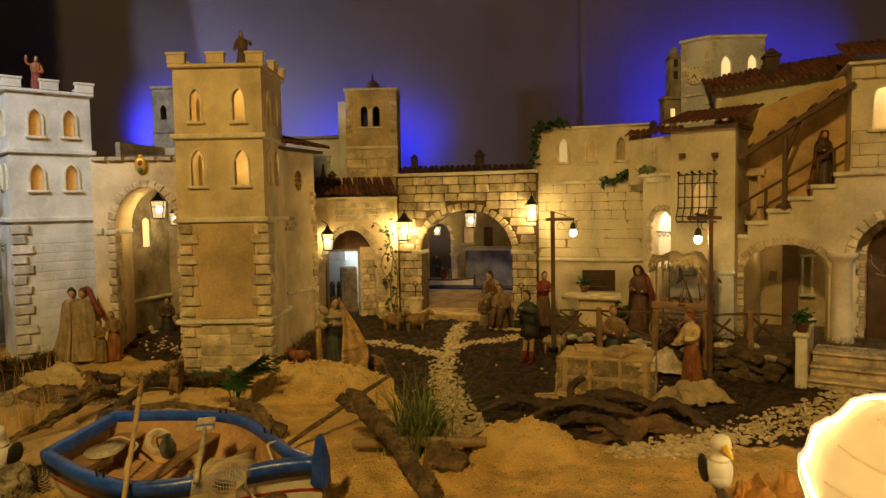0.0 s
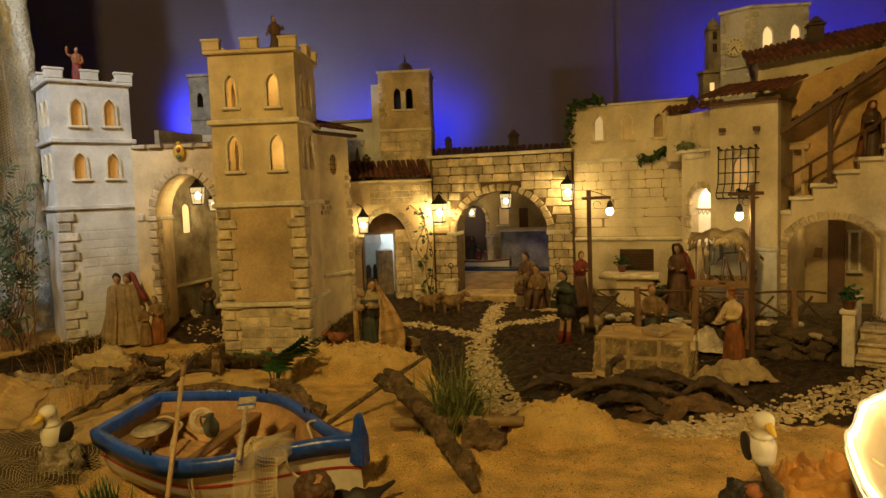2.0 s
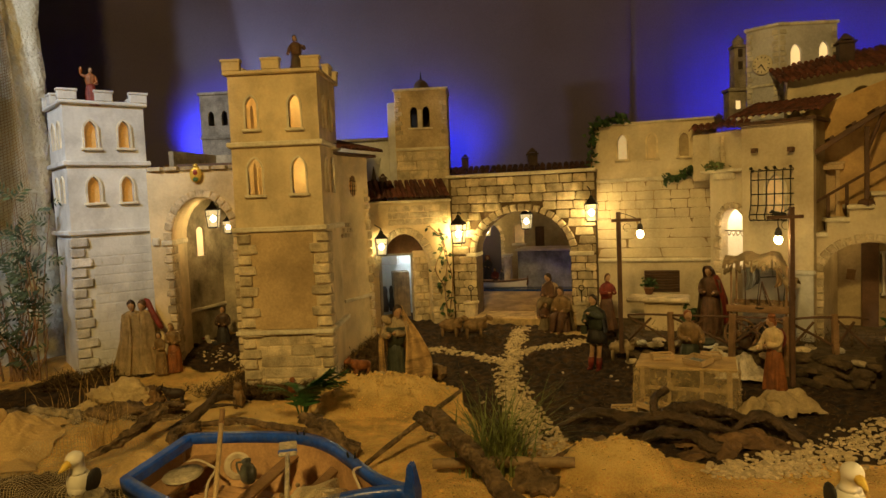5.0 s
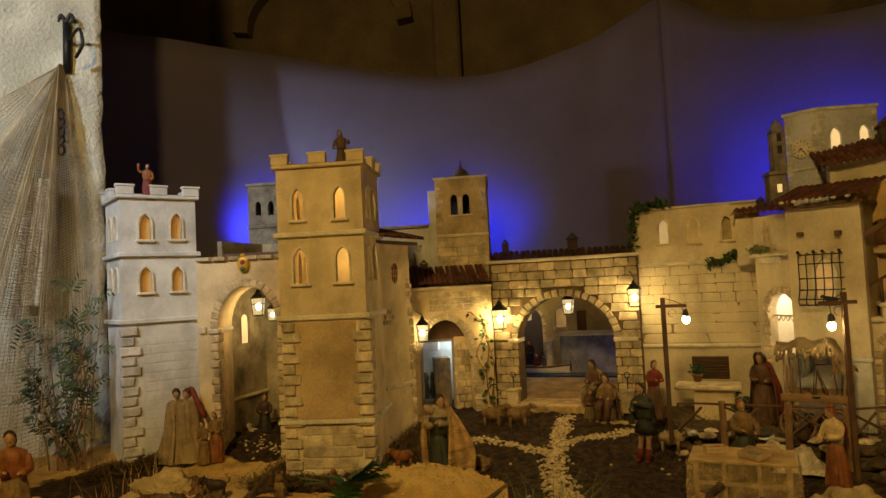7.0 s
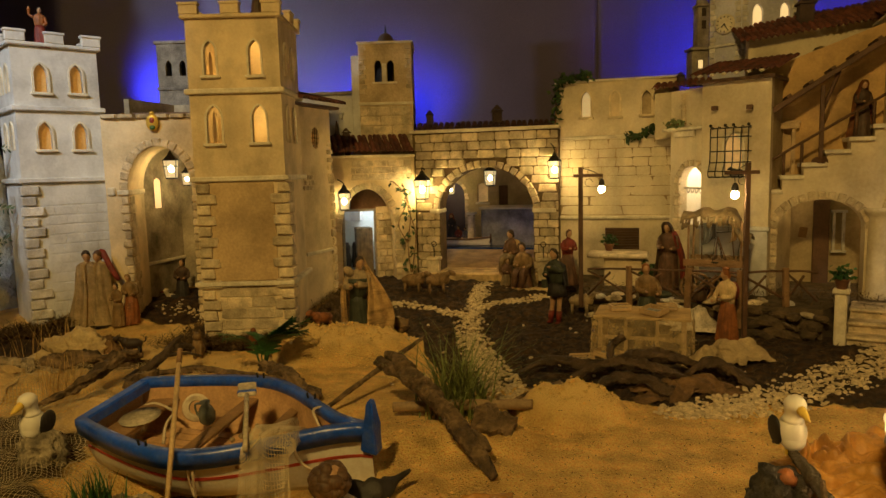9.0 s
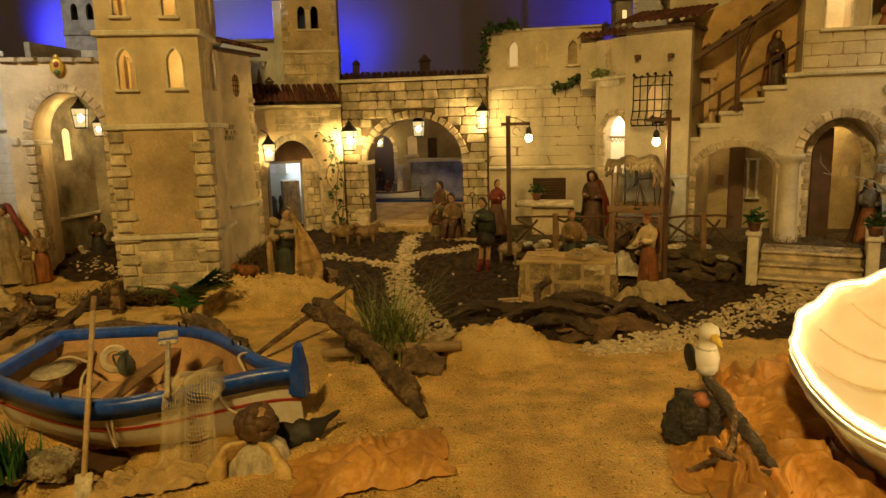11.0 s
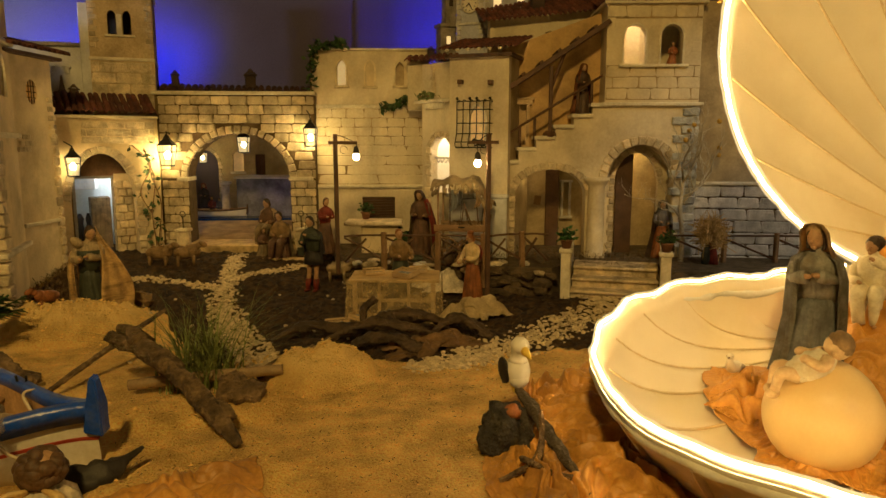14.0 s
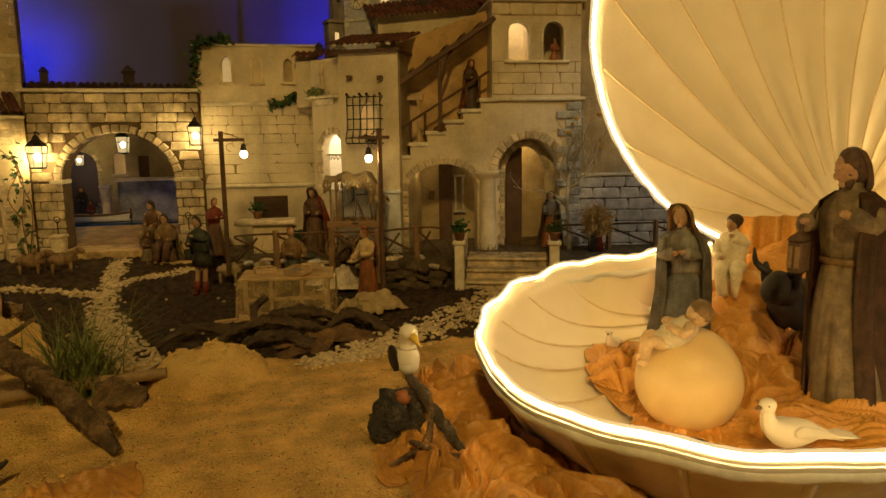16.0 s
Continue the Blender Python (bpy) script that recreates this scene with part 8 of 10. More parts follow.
single("rope", bm, rope_m, BM, "loose pale rope on the stern seat", "rope", "ropes of the boat")
bm = bmesh.new()
tube(bm, curve_pts([(0.44, 0.06, 0.088), (0.425, 0.03, 0.095), (0.45, 0.0, 0.07), (0.41, -0.03, 0.07), (0.44, -0.065, 0.092), (0.455, -0.075, 0.06), (0.50, -0.05, 0.02)], 40), 0.0025, 6)
single("rope", bm, rope_m, BM, "thin mooring rope round the bow", "rope", "ropes of the boat")
bm = bmesh.new()
tube(bm, curve_pts([(0.285, -0.118, 0.086), (0.28, -0.133, 0.07), (0.275, -0.125, 0.02), (0.285, -0.130, 0.01), (0.292, -0.134, 0.06), (0.30, -0.118, 0.086)], 30), 0.0022, 6)
single("rope", bm, rope_m, BM, "loop of rope over the gunwale", "rope", "ropes of the boat")
net_m = mat("net_cord", (0.62, 0.52, 0.34), 0.95, 0.2)
rows_ = []
for j in range(80):
    f = j / 79
    zc = 0.070 + 0.10 * f if f < 0.5 else 0.120 if f < 0.74 else 0.120 - 0.46 * (f - 0.74)
    c = Vector((0.385 + 0.055 * f, 0.02 - 0.19 * f, zc))
    rows_.append([c + Vector((x * (0.026 + 0.030 * f), 0.012 * math.sin(x * 7 + f * 5), 0.010 * math.cos(x * 5 + f * 9) - 0.02 * x * x)) for x in [k / 20 - 1 for k in range(41)]])
net("fishing_net", "small pale fishing net draped over the gunwale", rows_, net_m, BM, 0.0013)
bm = bmesh.new()
for _ in range(45):
    ball(bm, (JIT.uniform(0.27, 0.42), JIT.uniform(-0.03, 0.05), 0.03 + JIT.uniform(0, 0.012)), JIT.uniform(0.003, 0.006), seg=6, rings=5)
single("shells_in_boat", bm, p_cream, BM, "scattered small seashells on the boat floor", "seashells", kind="stuff")
rock("sea_rock", "rough rock wedged under the boat", frame_at(-0.640, 1.165, -0.045), (0.024, 0.022, 0.030), 11)
rock("sea_rock", "rough rock wedged under the boat", frame_at(-0.572, 1.090, -0.025), (0.042, 0.030, 0.042), 14)


def crouching_angel(m):
    """A curly dark head over a robe with two folded wings, one plain mesh."""
    bm = bmesh.new()
    rng_ = random.Random(14)
    ball(bm, (0, 0, 0.086), (0.025, 0.027, 0.027), 1, seg=18, rings=12)
    for _ in range(60):
        d = Vector((rng_.gauss(0, 1), rng_.gauss(0.3, 1), rng_.gauss(0.35, 0.8))).normalized()
        ball(bm, Vector((0, 0.002, 0.088)) + Vector((d.x * 0.021, d.y * 0.022, d.z * 0.021)), (rng_.uniform(0.009, 0.014), 0.010, rng_.uniform(0.008, 0.012)), 0, seg=10, rings=7)
    prof = [(0.056, -0.03), (0.054, 0.0), (0.046, 0.03), (0.038, 0.052), (0.018, 0.068)]
    lathe(bm, prof, 40, 2, 0.10, 9, sx=1.0, sy=0.85)
    for s in (-1, 1):
        for k in range(6):
            tube(bm, curve_pts([(s * (0.010 + 0.003 * k), 0.020, 0.066 - 0.003 * k), (s * (0.036 + 0.004 * k), 0.032, 0.060 - 0.006 * k), (s * (0.042 + 0.003 * k), 0.038, 0.024 - 0.008 * k), (s * (0.032 + 0.002 * k), 0.042, -0.018 - 0.002 * k)], 10), [0.006, 0.009, 0.011, 0.012, 0.012, 0.011, 0.010, 0.009, 0.007, 0.005, 0.002], 8, 3, flat=0.5)
    return single("angel_figurine", bm, [p_brownhair, skin_m, p_white, mat("gilt_feather_paint", (0.66, 0.46, 0.19), 0.5, 0.25, 60, 260, 0.3, 0.002, (0.30, 0.17, 0.05), 0.5, 40)], m, "angel figurine with dark curls and gilded wings by the boat", "figurine", "figurines by the boat")


crouching_angel(frame_at(-0.262, 1.038, -0.026, 165))
bm = bmesh.new()
tube(bm, curve_pts([(-0.255, 1.100, 0.006), (-0.215, 1.095, 0.014), (-0.185, 1.105, 0.020), (-0.150, 1.130, 0.034)], 16), [0.010, 0.018, 0.021, 0.022, 0.022, 0.021, 0.021, 0.020, 0.020, 0.019, 0.017, 0.014, 0.009, 0.006, 0.005, 0.004, 0.002], 12, 0, True, 0.7, 4)
single("driftwood", bm, p_dark, Matrix(), "charred dark driftwood piece on the sand", "driftwood", "driftwood on the sand")
rock("sea_rock", "grey pitted rock on the netted sand", frame_at(-0.832, 1.290, -0.008), (0.048, 0.038, 0.055), 7)
upright_gull(frame_at(-0.850, 1.292, 0.036, -15), 0.72, "white gull figurine with yellow beak on a grey rock")
tuft("grass_tuft", "short bright green plastic grass tuft", frame_at(-0.640, 1.085, -0.01), 130, 0.080, 0.05, 5, leaf_bright, 0.35, 0.003)

# ---------------------------------------------------------------- driftwood and plants on the sand
bark_m2 = mat("dark_wet_bark", (0.075, 0.045, 0.022), 0.6, 0.5, 24, 150, 1.0, 0.008, (0.02, 0.012, 0.007), 0.7, 14)
log("driftwood", "weathered forked driftwood trunk leaning on the sand", [(-0.235, 1.52, 0.105), (-0.16, 1.42, 0.10), (-0.10, 1.32, 0.075), (-0.05, 1.22, 0.04), (-0.015, 1.14, 0.012)], [0.015, 0.022, 0.020, 0.019, 0.009], seed=2, wob=0.35, flat=0.7, stubs=[((-0.17, 1.44, 0.11), (-0.215, 1.50, 0.125), 0.022), ((-0.06, 1.25, 0.04), (-0.02, 1.20, 0.035), 0.02)])
log("bamboo_cane", "thick split cane lying on the sand", [(-0.20, 1.46, 0.022), (-0.05, 1.44, 0.03), (0.085, 1.415, 0.036)], [0.013, 0.014, 0.012], wood=mat("cane", (0.30, 0.20, 0.10), 0.6, 0.2), seed=3, wob=0.08, category="cane")
log("driftwood", "hollow brown driftwood stump", [(-0.03, 1.36, 0.03), (0.01, 1.34, 0.025), (0.04, 1.33, 0.02)], [0.03, 0.038, 0.03], seed=9, wob=0.6)
log("driftwood", "long thin crooked driftwood branch", [(-0.345, 1.485, 0.015), (-0.28, 1.56, 0.045), (-0.21, 1.64, 0.075), (-0.139, 1.725, 0.105)], [0.005, 0.007, 0.008, 0.005], seed=6, wob=0.4)
log("driftwood", "pale gnarled driftwood log beside a fern", [(-0.545, 1.74, 0.04), (-0.48, 1.68, 0.035), (-0.42, 1.60, 0.02), (-0.375, 1.56, 0.015)], [0.016, 0.024, 0.020, 0.012], seed=12, wob=0.6)
log("driftwood", "long dark driftwood branch on the sand", [(-0.84, 1.76, 0.02), (-0.70, 1.75, 0.03), (-0.58, 1.69, 0.03), (-0.50, 1.66, 0.03), (-0.38, 1.62, 0.01)], [0.008, 0.010, 0.009, 0.009, 0.006], seed=16, wob=0.5)
log("driftwood", "forked dark driftwood branch standing up", [(-0.91, 1.695, 0.0), (-0.85, 1.755, 0.025), (-0.805, 1.785, 0.062), (-0.765, 1.805, 0.105)], [0.011, 0.015, 0.013, 0.007], wood=bark_m2, seed=18, wob=0.5, stubs=[((-0.785, 1.795, 0.078), (-0.755, 1.85, 0.060), 0.011), ((-0.80, 1.785, 0.06), (-0.715, 1.80, 0.052), 0.006)])
log("driftwood", "smooth dark driftwood log by a sand heap", [(0.04, 1.47, 0.012), (0.11, 1.52, 0.02), (0.17, 1.58, 0.02)], [0.012, 0.018, 0.014], seed=23, wob=0.3)
folds("bark_mound", "shaggy brown bark and root heap", frame_at(0.44, 1.57, 0, 12), 0.12, 0.06, 0.026, 51, mat("shaggy_bark", (0.16, 0.09, 0.038), 0.95, 0.5, 20, 120, 0.9, 0.008), n=90, size=0.03, rest=height, mound=(0.2, 0, 0.6, 0.018), ragged=0.6, category="bark")
for k, pts in enumerate((((0.09, 1.70, 0.015), (0.17, 1.735, 0.035), (0.26, 1.70, 0.028), (0.33, 1.66, 0.040), (0.40, 1.67, 0.028)), ((0.20, 1.62, 0.02), (0.27, 1.65, 0.045), (0.34, 1.62, 0.055), (0.42, 1.59, 0.04), (0.50, 1.56, 0.015)),
                         ((0.30, 1.72, 0.02), (0.37, 1.70, 0.05), (0.44, 1.66, 0.055), (0.52, 1.66, 0.03), (0.57, 1.63, 0.012)), ((0.24, 1.57, 0.012), (0.30, 1.585, 0.03), (0.36, 1.56, 0.032), (0.41, 1.53, 0.014)), ((0.30, 1.66, 0.04), (0.315, 1.70, 0.075), (0.345, 1.715, 0.095)), ((0.46, 1.60, 0.03), (0.52, 1.615, 0.055), (0.575, 1.60, 0.03), (0.60, 1.57, 0.008)))):
    log("driftwood", "dark twisted driftwood branch at the soil edge", pts, [0.006, 0.014, 0.016, 0.012, 0.005][:len(pts)], wood=bark_m2, seed=60 + k, wob=0.8, flat=0.7)
log("driftwood", "heavy gnarled driftwood piece", [(-1.16, 1.80, 0.03), (-1.05, 1.80, 0.05), (-0.96, 1.82, 0.045), (-0.90, 1.87, 0.04)], [0.016, 0.024, 0.02, 0.010], seed=26, wob=0.8)
log("driftwood", "bleached gnarled driftwood piece", [(-1.38, 1.78, 0.03), (-1.26, 1.77, 0.04), (-1.17, 1.72, 0.03)], [0.014, 0.020, 0.012], wood=mat("bleached_wood", (0.46, 0.36, 0.23), 0.85, 0.45, 22, 140, 0.9, 0.008, (0.025, 0.016, 0.008), 0.95, 16), seed=29, wob=0.8)
tuft("grass_tuft", "long arching green grass behind driftwood", frame_at(-0.065, 1.47, 0.0), 300, 0.215, 0.09, 3, grass_m, 1.0, 0.0021)
tuft("grass_tuft", "dry straw-coloured reeds on the sand", frame_at(-1.00, 1.66, 0.0), 60, 0.12, 0.06, 8, straw, 0.35, 0.0012)
tuft("grass_tuft", "sparse dry stalks by the tower", frame_at(-1.20, 1.95, 0.02), 70, 0.16, 0.22, 9, straw, 0.8, 0.0011)
fern = thing("fern", frame_at(-0.56, 1.80, 0.0), "dark green artificial fern on the sand", "plant")
bm = bmesh.new()
rng = random.Random(4)
lb = bmesh.new()
for k in range(20):
    a = rng.uniform(-0.9, 1.1) if k < 13 else rng.uniform(0, 6.28)
    le = rng.uniform(0.08, 0.15)
    pts = curve_pts([(0, 0, 0), (0.3 * le * math.cos(a), 0.2 * le * math.sin(a), 0.09), (le * math.cos(a), 0.5 * le * math.sin(a), 0.115 + rng.uniform(-0.02, 0.03))], 14)
    tube(bm, pts, 0.0016, 5)
    for p, pn in zip(pts[4:], pts[5:]):
        dd = (pn - p).normalized()
        sd = dd.cross(Vector((0, 0.4, 1))).normalized()
        for s in (-1, 1):
            tip = p + sd * s * 0.034 + dd * 0.014 - Vector((0, 0, 0.006))
            v = [lb.verts.new(x) for x in (p - dd * 0.006, tip, p + dd * 0.007)]
            lb.faces.new(v)
part("stem", bm, leaf_bright, fern)
part("leaves", lb, leaf_bright, fern)
# moss and dry litter at the foot of the walls
litter = bmesh.new()
rng = random.Random(31)
moss_m = mat("dry_moss", (0.11, 0.065, 0.026), 0.95, 0.5, 40, 200, 0.3, 0.002, rnd=0.4, island=True)
for _ in range(30000):
    c = rng.random()
    if c < 0.22:
        u = rng.random()
        x, y = -1.46 + 0.32 * u + rng.gauss(0, 0.02), 2.14 + 0.19 * u + rng.gauss(0, 0.022)
    elif c < 0.45:
        x, y = rng.gauss(-0.70, 0.11), rng.gauss(2.11, 0.03)
    elif c < 0.6:
        x, y = rng.gauss(-0.47, 0.04), rng.uniform(2.1, 2.6)
    elif c < 0.66:
        x, y = rng.gauss(-0.86, 0.03), rng.gauss(2.2, 0.07)
    elif c < 0.72:
        x = rng.uniform(0.40, 1.45)
        y = 2.40 - 0.42 * (x - 0.40) + rng.gauss(0.02, 0.09)
    elif c < 0.88:
        x, y = rng.uniform(-0.4, 1.3), rng.uniform(1.55, 2.6)
        if soil_share(x, y) < 0.8 or x > 0.95 and y > 1.95:
            continue
    else:
        x, y = rng.uniform(-0.2, 0.7), rng.uniform(0.55, 1.5)
        if rng.random() < 0.55:
            continue
    wall = c < 0.72
    z = (0.085 if 0.66 <= c < 0.72 else height(x, y)) + rng.uniform(0.0, 0.020 if wall else 0.010 if y > 1.5 else 0.002)
    a, tl, ln = rng.uniform(0, 6.28), rng.uniform(-0.4, 0.8) if y > 1.5 else 0.05, rng.uniform(0.008, 0.030) if wall else rng.uniform(0.005, 0.016) if y > 1.5 else rng.uniform(0.003, 0.008)
    d = Vector((math.cos(a), math.sin(a), tl)) * ln
    s = Vector((-math.sin(a), math.cos(a), 0.2)) * (0.0013 if y > 1.5 else 0.0009)
    p = Vector((x, y, z + 0.001))
    vs = [litter.verts.new(q) for q in (p - s, p + s, p + d + s * 0.4, p + d - s * 0.4)]
    litter.faces.new(vs)
single("moss_litter", litter, moss_m, Matrix(), "dry brown moss and chips strewn along the walls", "moss", kind="stuff")

crumbs = bmesh.new()
rng = random.Random(52)
spots = [(h_[0], h_[1], h_[2] * 0.55, h_[3] * 0.55) for h_ in SAND_HEAPS]
for k in range(7000):
    if k < 1100:
        hx, hy, hw_, hd_ = spots[0 if k < 700 else 1 if k < 820 else rng.randrange(len(spots))]
        x, y = rng.gauss(hx, hw_), rng.gauss(hy, hd_)
    else:
        x, y = rng.uniform(-1.2, 0.6), rng.uniform(0.75, 2.05)
    if soil_share(x, y) > 0.5:
        continue
    r = rng.uniform(0.0012, 0.0042) * (1.3 if k < 1100 else 0.55)
    p = Vector((x, y, height(x, y) + r * 0.2))
    o = [crumbs.verts.new(p + Vector(d) * r * rng.uniform(0.6, 1.2)) for d in ((1, 0, 0), (0, 1, 0), (-1, 0, 0), (0, -1, 0), (0.1, 0, 0.9))]
    for q in range(4):
        crumbs.faces.new((o[q], o[(q + 1) % 4], o[4]))
single("sand_crumbs", crumbs, mat("clotted_sand", (0.78, 0.49, 0.155), 0.95, 0.2, 40, 300, 0.4, 0.002, rnd=0.2, island=True), Matrix(), "crumbs of clotted ochre sand", "sand", kind="stuff")

# ---------------------------------------------------------------- pillar net and twigs
cords = mat("old_net_cord", (0.30, 0.21, 0.105), 0.95, 0.25)
cords_pale = mat("pale_net_cord", (0.50, 0.40, 0.23), 0.95, 0.25)
pn = thing("hanging_net", Matrix(), "old knotted fishing net hung from an iron hook", "fishing net")
top = Vector((-1.675, 2.37, 1.44))
for k, (bl_, br_, nx, ny, mt) in enumerate((((-2.0, 1.95, 0.95), (-1.66, 2.28, 0.46), 60, 100, cords_pale), ((-1.80, 2.28, 0.35), (-1.60, 2.33, 0.50), 34, 100, cords), ((-1.95, 2.05, 0.05), (-1.62, 2.22, 0.05), 56, 110, cords_pale))):
    rows_ = []
    for j in range(ny + 1):
        f = j / ny
        l, r = top.lerp(Vector(bl_), f) + Vector((-0.01, 0, 0)), top.lerp(Vector(br_), f) + Vector((0.03 * math.sin(math.pi * f), -0.02, 0))
        rows_.append([l.lerp(r, i / nx) + Vector((0, -0.05 * math.sin(i * 0.33 + 0.8 * math.sin(i * 0.13) + k) * (0.3 + f) - 0.04 * math.sin(math.pi * f), -0.05 * math.sin(math.pi * i / nx) * f)) for i in range(nx + 1)])
    net("net_fold", "", rows_, mt, None, 0.0024, parent=pn)
bm = bmesh.new()
tube(bm, [(-1.67, 2.375, 1.42), (-1.668, 2.375, 1.60)], 0.014, 8)
tube(bm, curve_pts([(-1.70, 2.37, 1.60), (-1.685, 2.37, 1.63), (-1.668, 2.37, 1.60), (-1.65, 2.37, 1.63), (-1.635, 2.37, 1.60)], 16), 0.007, 6)
tube(bm, curve_pts([(-1.66, 2.37, 1.53), (-1.60, 2.34, 1.56), (-1.58, 2.33, 1.50), (-1.62, 2.35, 1.46)], 16), 0.006, 6)
part("hook", bm, iron, pn, "black iron wall hook")
bm = bmesh.new()
box(bm, -0.05, -0.005, -0.22, 0.05, 0.005, 0.22, 0.004, m=pose(-1.73, 2.26, 0.80, -4, 4, -8))
part("board", bm, p_white, pn, "pale board caught in the net")
bm = bmesh.new()
for k in range(5):
    z = 1.12 + k * 0.032
    tube(bm, [(-1.655 + 0.012 * math.cos(a), 2.31 + (0.008 * math.sin(a) if k % 2 else 0), z + 0.018 * math.sin(a)) for a in [2 * math.pi * i / 12 for i in range(13)]], 0.004, 6)
part("chain", bm, iron, pn)
shrub = thing("shrub", frame_at(-1.54, 2.20, 0.0), "wispy dark green shrub before the pillar", "plant")
rng = random.Random(77)
bm, lb = bmesh.new(), bmesh.new()
for k in range(22):
    tipv = Vector((rng.uniform(-0.20, 0.10), rng.uniform(-0.08, 0.08), rng.uniform(0.22, 0.74)))
    pts = curve_pts([(rng.uniform(-0.1, 0.05), 0, 0), tipv * 0.5 + Vector((rng.uniform(-0.04, 0.04), 0, 0)), tipv], 10)
    tube(bm, pts, [0.004 * (1 - 0.08 * i) for i in range(11)], 5)
    for p in pts[4:]:
        if rng.random() < 0.45:
            continue
        stalk = Vector((rng.uniform(-1, 1), rng.uniform(-0.8, 0.3), rng.uniform(-0.1, 0.8))).normalized()
        for k in range(9):
            side_v = stalk.orthogonal().normalized()
            d = (stalk * (0.35 + 0.08 * k) + (1 if k % 2 else -1) * side_v).normalized() * rng.uniform(0.022, 0.034)
            q = p + stalk * 0.006 * k
            s = d.cross(Vector((0.2, 1, 0.1))).normalized() * 0.0046
            lb.faces.new([lb.verts.new(x) for x in (q, q + d * 0.5 - s, q + d, q + d * 0.5 + s)])
part("branch", bm, wood_mid, shrub)
part("leaves", lb, mat("dusty_leaf", (0.05, 0.075, 0.03), 0.7, 0.4, rnd=0.4, island=True), shrub)
figurine("boy_figurine", "small boy figurine in an orange tunic", frame_at(-1.325, 1.62, 0.03, 30), 0.26, p_ochre, p_orange, p_hair)
rows_ = []
for j in range(121):
    rows_.append([])
    for i in range(121):
        x, y = -1.50 + 0.82 * i / 120 + 0.014 * math.sin(j * 0.37), 0.90 + 0.92 * j / 120 + 0.012 * math.sin(i * 0.31)
        rows_[-1].append((x, y, height(x, y) + 0.010 + 0.020 * abs(noise.noise(Vector((x * 9, y * 9, 2)))) + 0.006 * math.sin(i * 0.3 + j * 0.2)))
net("fishing_net", "tan fishing net spread over the dark ground", rows_, cords_pale, None, 0.0015)
folds("sacking", "ochre sacking bunched under the boat", frame_at(-0.44, 1.050, 0, -14), 0.12, 0.050, 0.040, 93, sacking, n=80, size=0.04, rest=height, mound=(0, 0, 0.7, 0.012))
folds("crepe_paper", "crumpled ochre crepe paper beside the angel", frame_at(-0.095, 0.985, -0.01, 12), 0.11, 0.055, 0.028, 95, paper, n=100, size=0.030, rest=height, mound=(0, 0, 0.6, 0.012))
folds("sacking", "ochre sacking heaped by the boat stern", frame_at(-0.84, 1.50, 0, 20), 0.09, 0.06, 0.028, 63, sacking, n=80, size=0.04, rest=height, mound=(0, 0, 0.6, 0.03))
folds("sacking", "pale jute sacking heaped at the sand edge", frame_at(-1.28, 1.62, 0, 10), 0.16, 0.12, 0.032, 66, sacking, n=80, size=0.045, rest=height, mound=(0, 0, 0.6, 0.06))

pale_chunk = mat("pale_limestone_chunk", (0.62, 0.47, 0.25), 0.9, 0.25, 20, 140, 0.9, 0.006, (0.30, 0.19, 0.08), 0.6, 14)
rock("limestone_chunk", "pale broken limestone chunk on the sand", frame_at(-1.115, 1.955, 0.014, 12), (0.085, 0.050, 0.072), 31, pale_chunk)
# no separate stone: brown rock added as the shaded side of the chunk above
rock("limestone_chunk", "added brown rock that stands in for the pale chunk's shadow side", frame_at(-1.045, 1.985, 0.010, -10), (0.036, 0.030, 0.050), 37, MATS["shaggy_bark"])
rock("limestone_chunk", "low pale limestone chunk on the sand", frame_at(-1.20, 1.93, 0.008, 50), (0.055, 0.03, 0.030), 39, pale_chunk)
rock("cork_bark", "rough brown cork bark piece on the sand", frame_at(-0.955, 1.835, 0.0, 25), (0.075, 0.028, 0.040), 43, drift)
rock("cork_bark", "rough brown cork bark piece on the sand", frame_at(-1.30, 1.84, 0.0, -15), (0.09, 0.03, 0.034), 47, drift)
for k, pts in enumerate((((-1.45, 1.90, 0.02), (-1.33, 1.86, 0.04), (-1.22, 1.83, 0.035), (-1.13, 1.80, 0.03), (-1.06, 1.75, 0.035)), ((-1.20, 1.84, 0.04), (-1.16, 1.79, 0.05), (-1.13, 1.75, 0.035)), ((-0.99, 1.80, 0.03), (-0.93, 1.81, 0.06), (-0.89, 1.82, 0.055)), ((-1.00, 1.55, 0.01), (-0.92, 1.60, 0.05), (-0.86, 1.68, 0.09)), ((-0.80, 1.60, 0.015), (-0.84, 1.66, 0.03), (-0.80, 1.72, 0.03)))):
    log("driftwood", "gnarled two-toned driftwood branch on the sand", pts, [0.007, 0.013, 0.014, 0.011, 0.004][:len(pts)], wood=MATS["bleached_wood"] if k < 2 else drift, seed=80 + k, wob=0.9)

# ---------------------------------------------------------------- village figurines
figurine("sentry_figurine", "sentry figurine in a red tunic on the battlements", frame_at(-0.645, 2.26, 0.968, 10), 0.14, p_brown, p_umber, p_dark, arms=((0.16, -0.14, 0.72), (-0.16, -0.10, 0.55)))
figurine("sentry_figurine", "sentry figurine with raised arm on the battlements", frame_at(-1.315, 2.27, 0.918, 20), 0.125, p_red, p_orange, p_hair, arms=((0.10, -0.10, 0.55), (-0.22, -0.06, 0.98)))
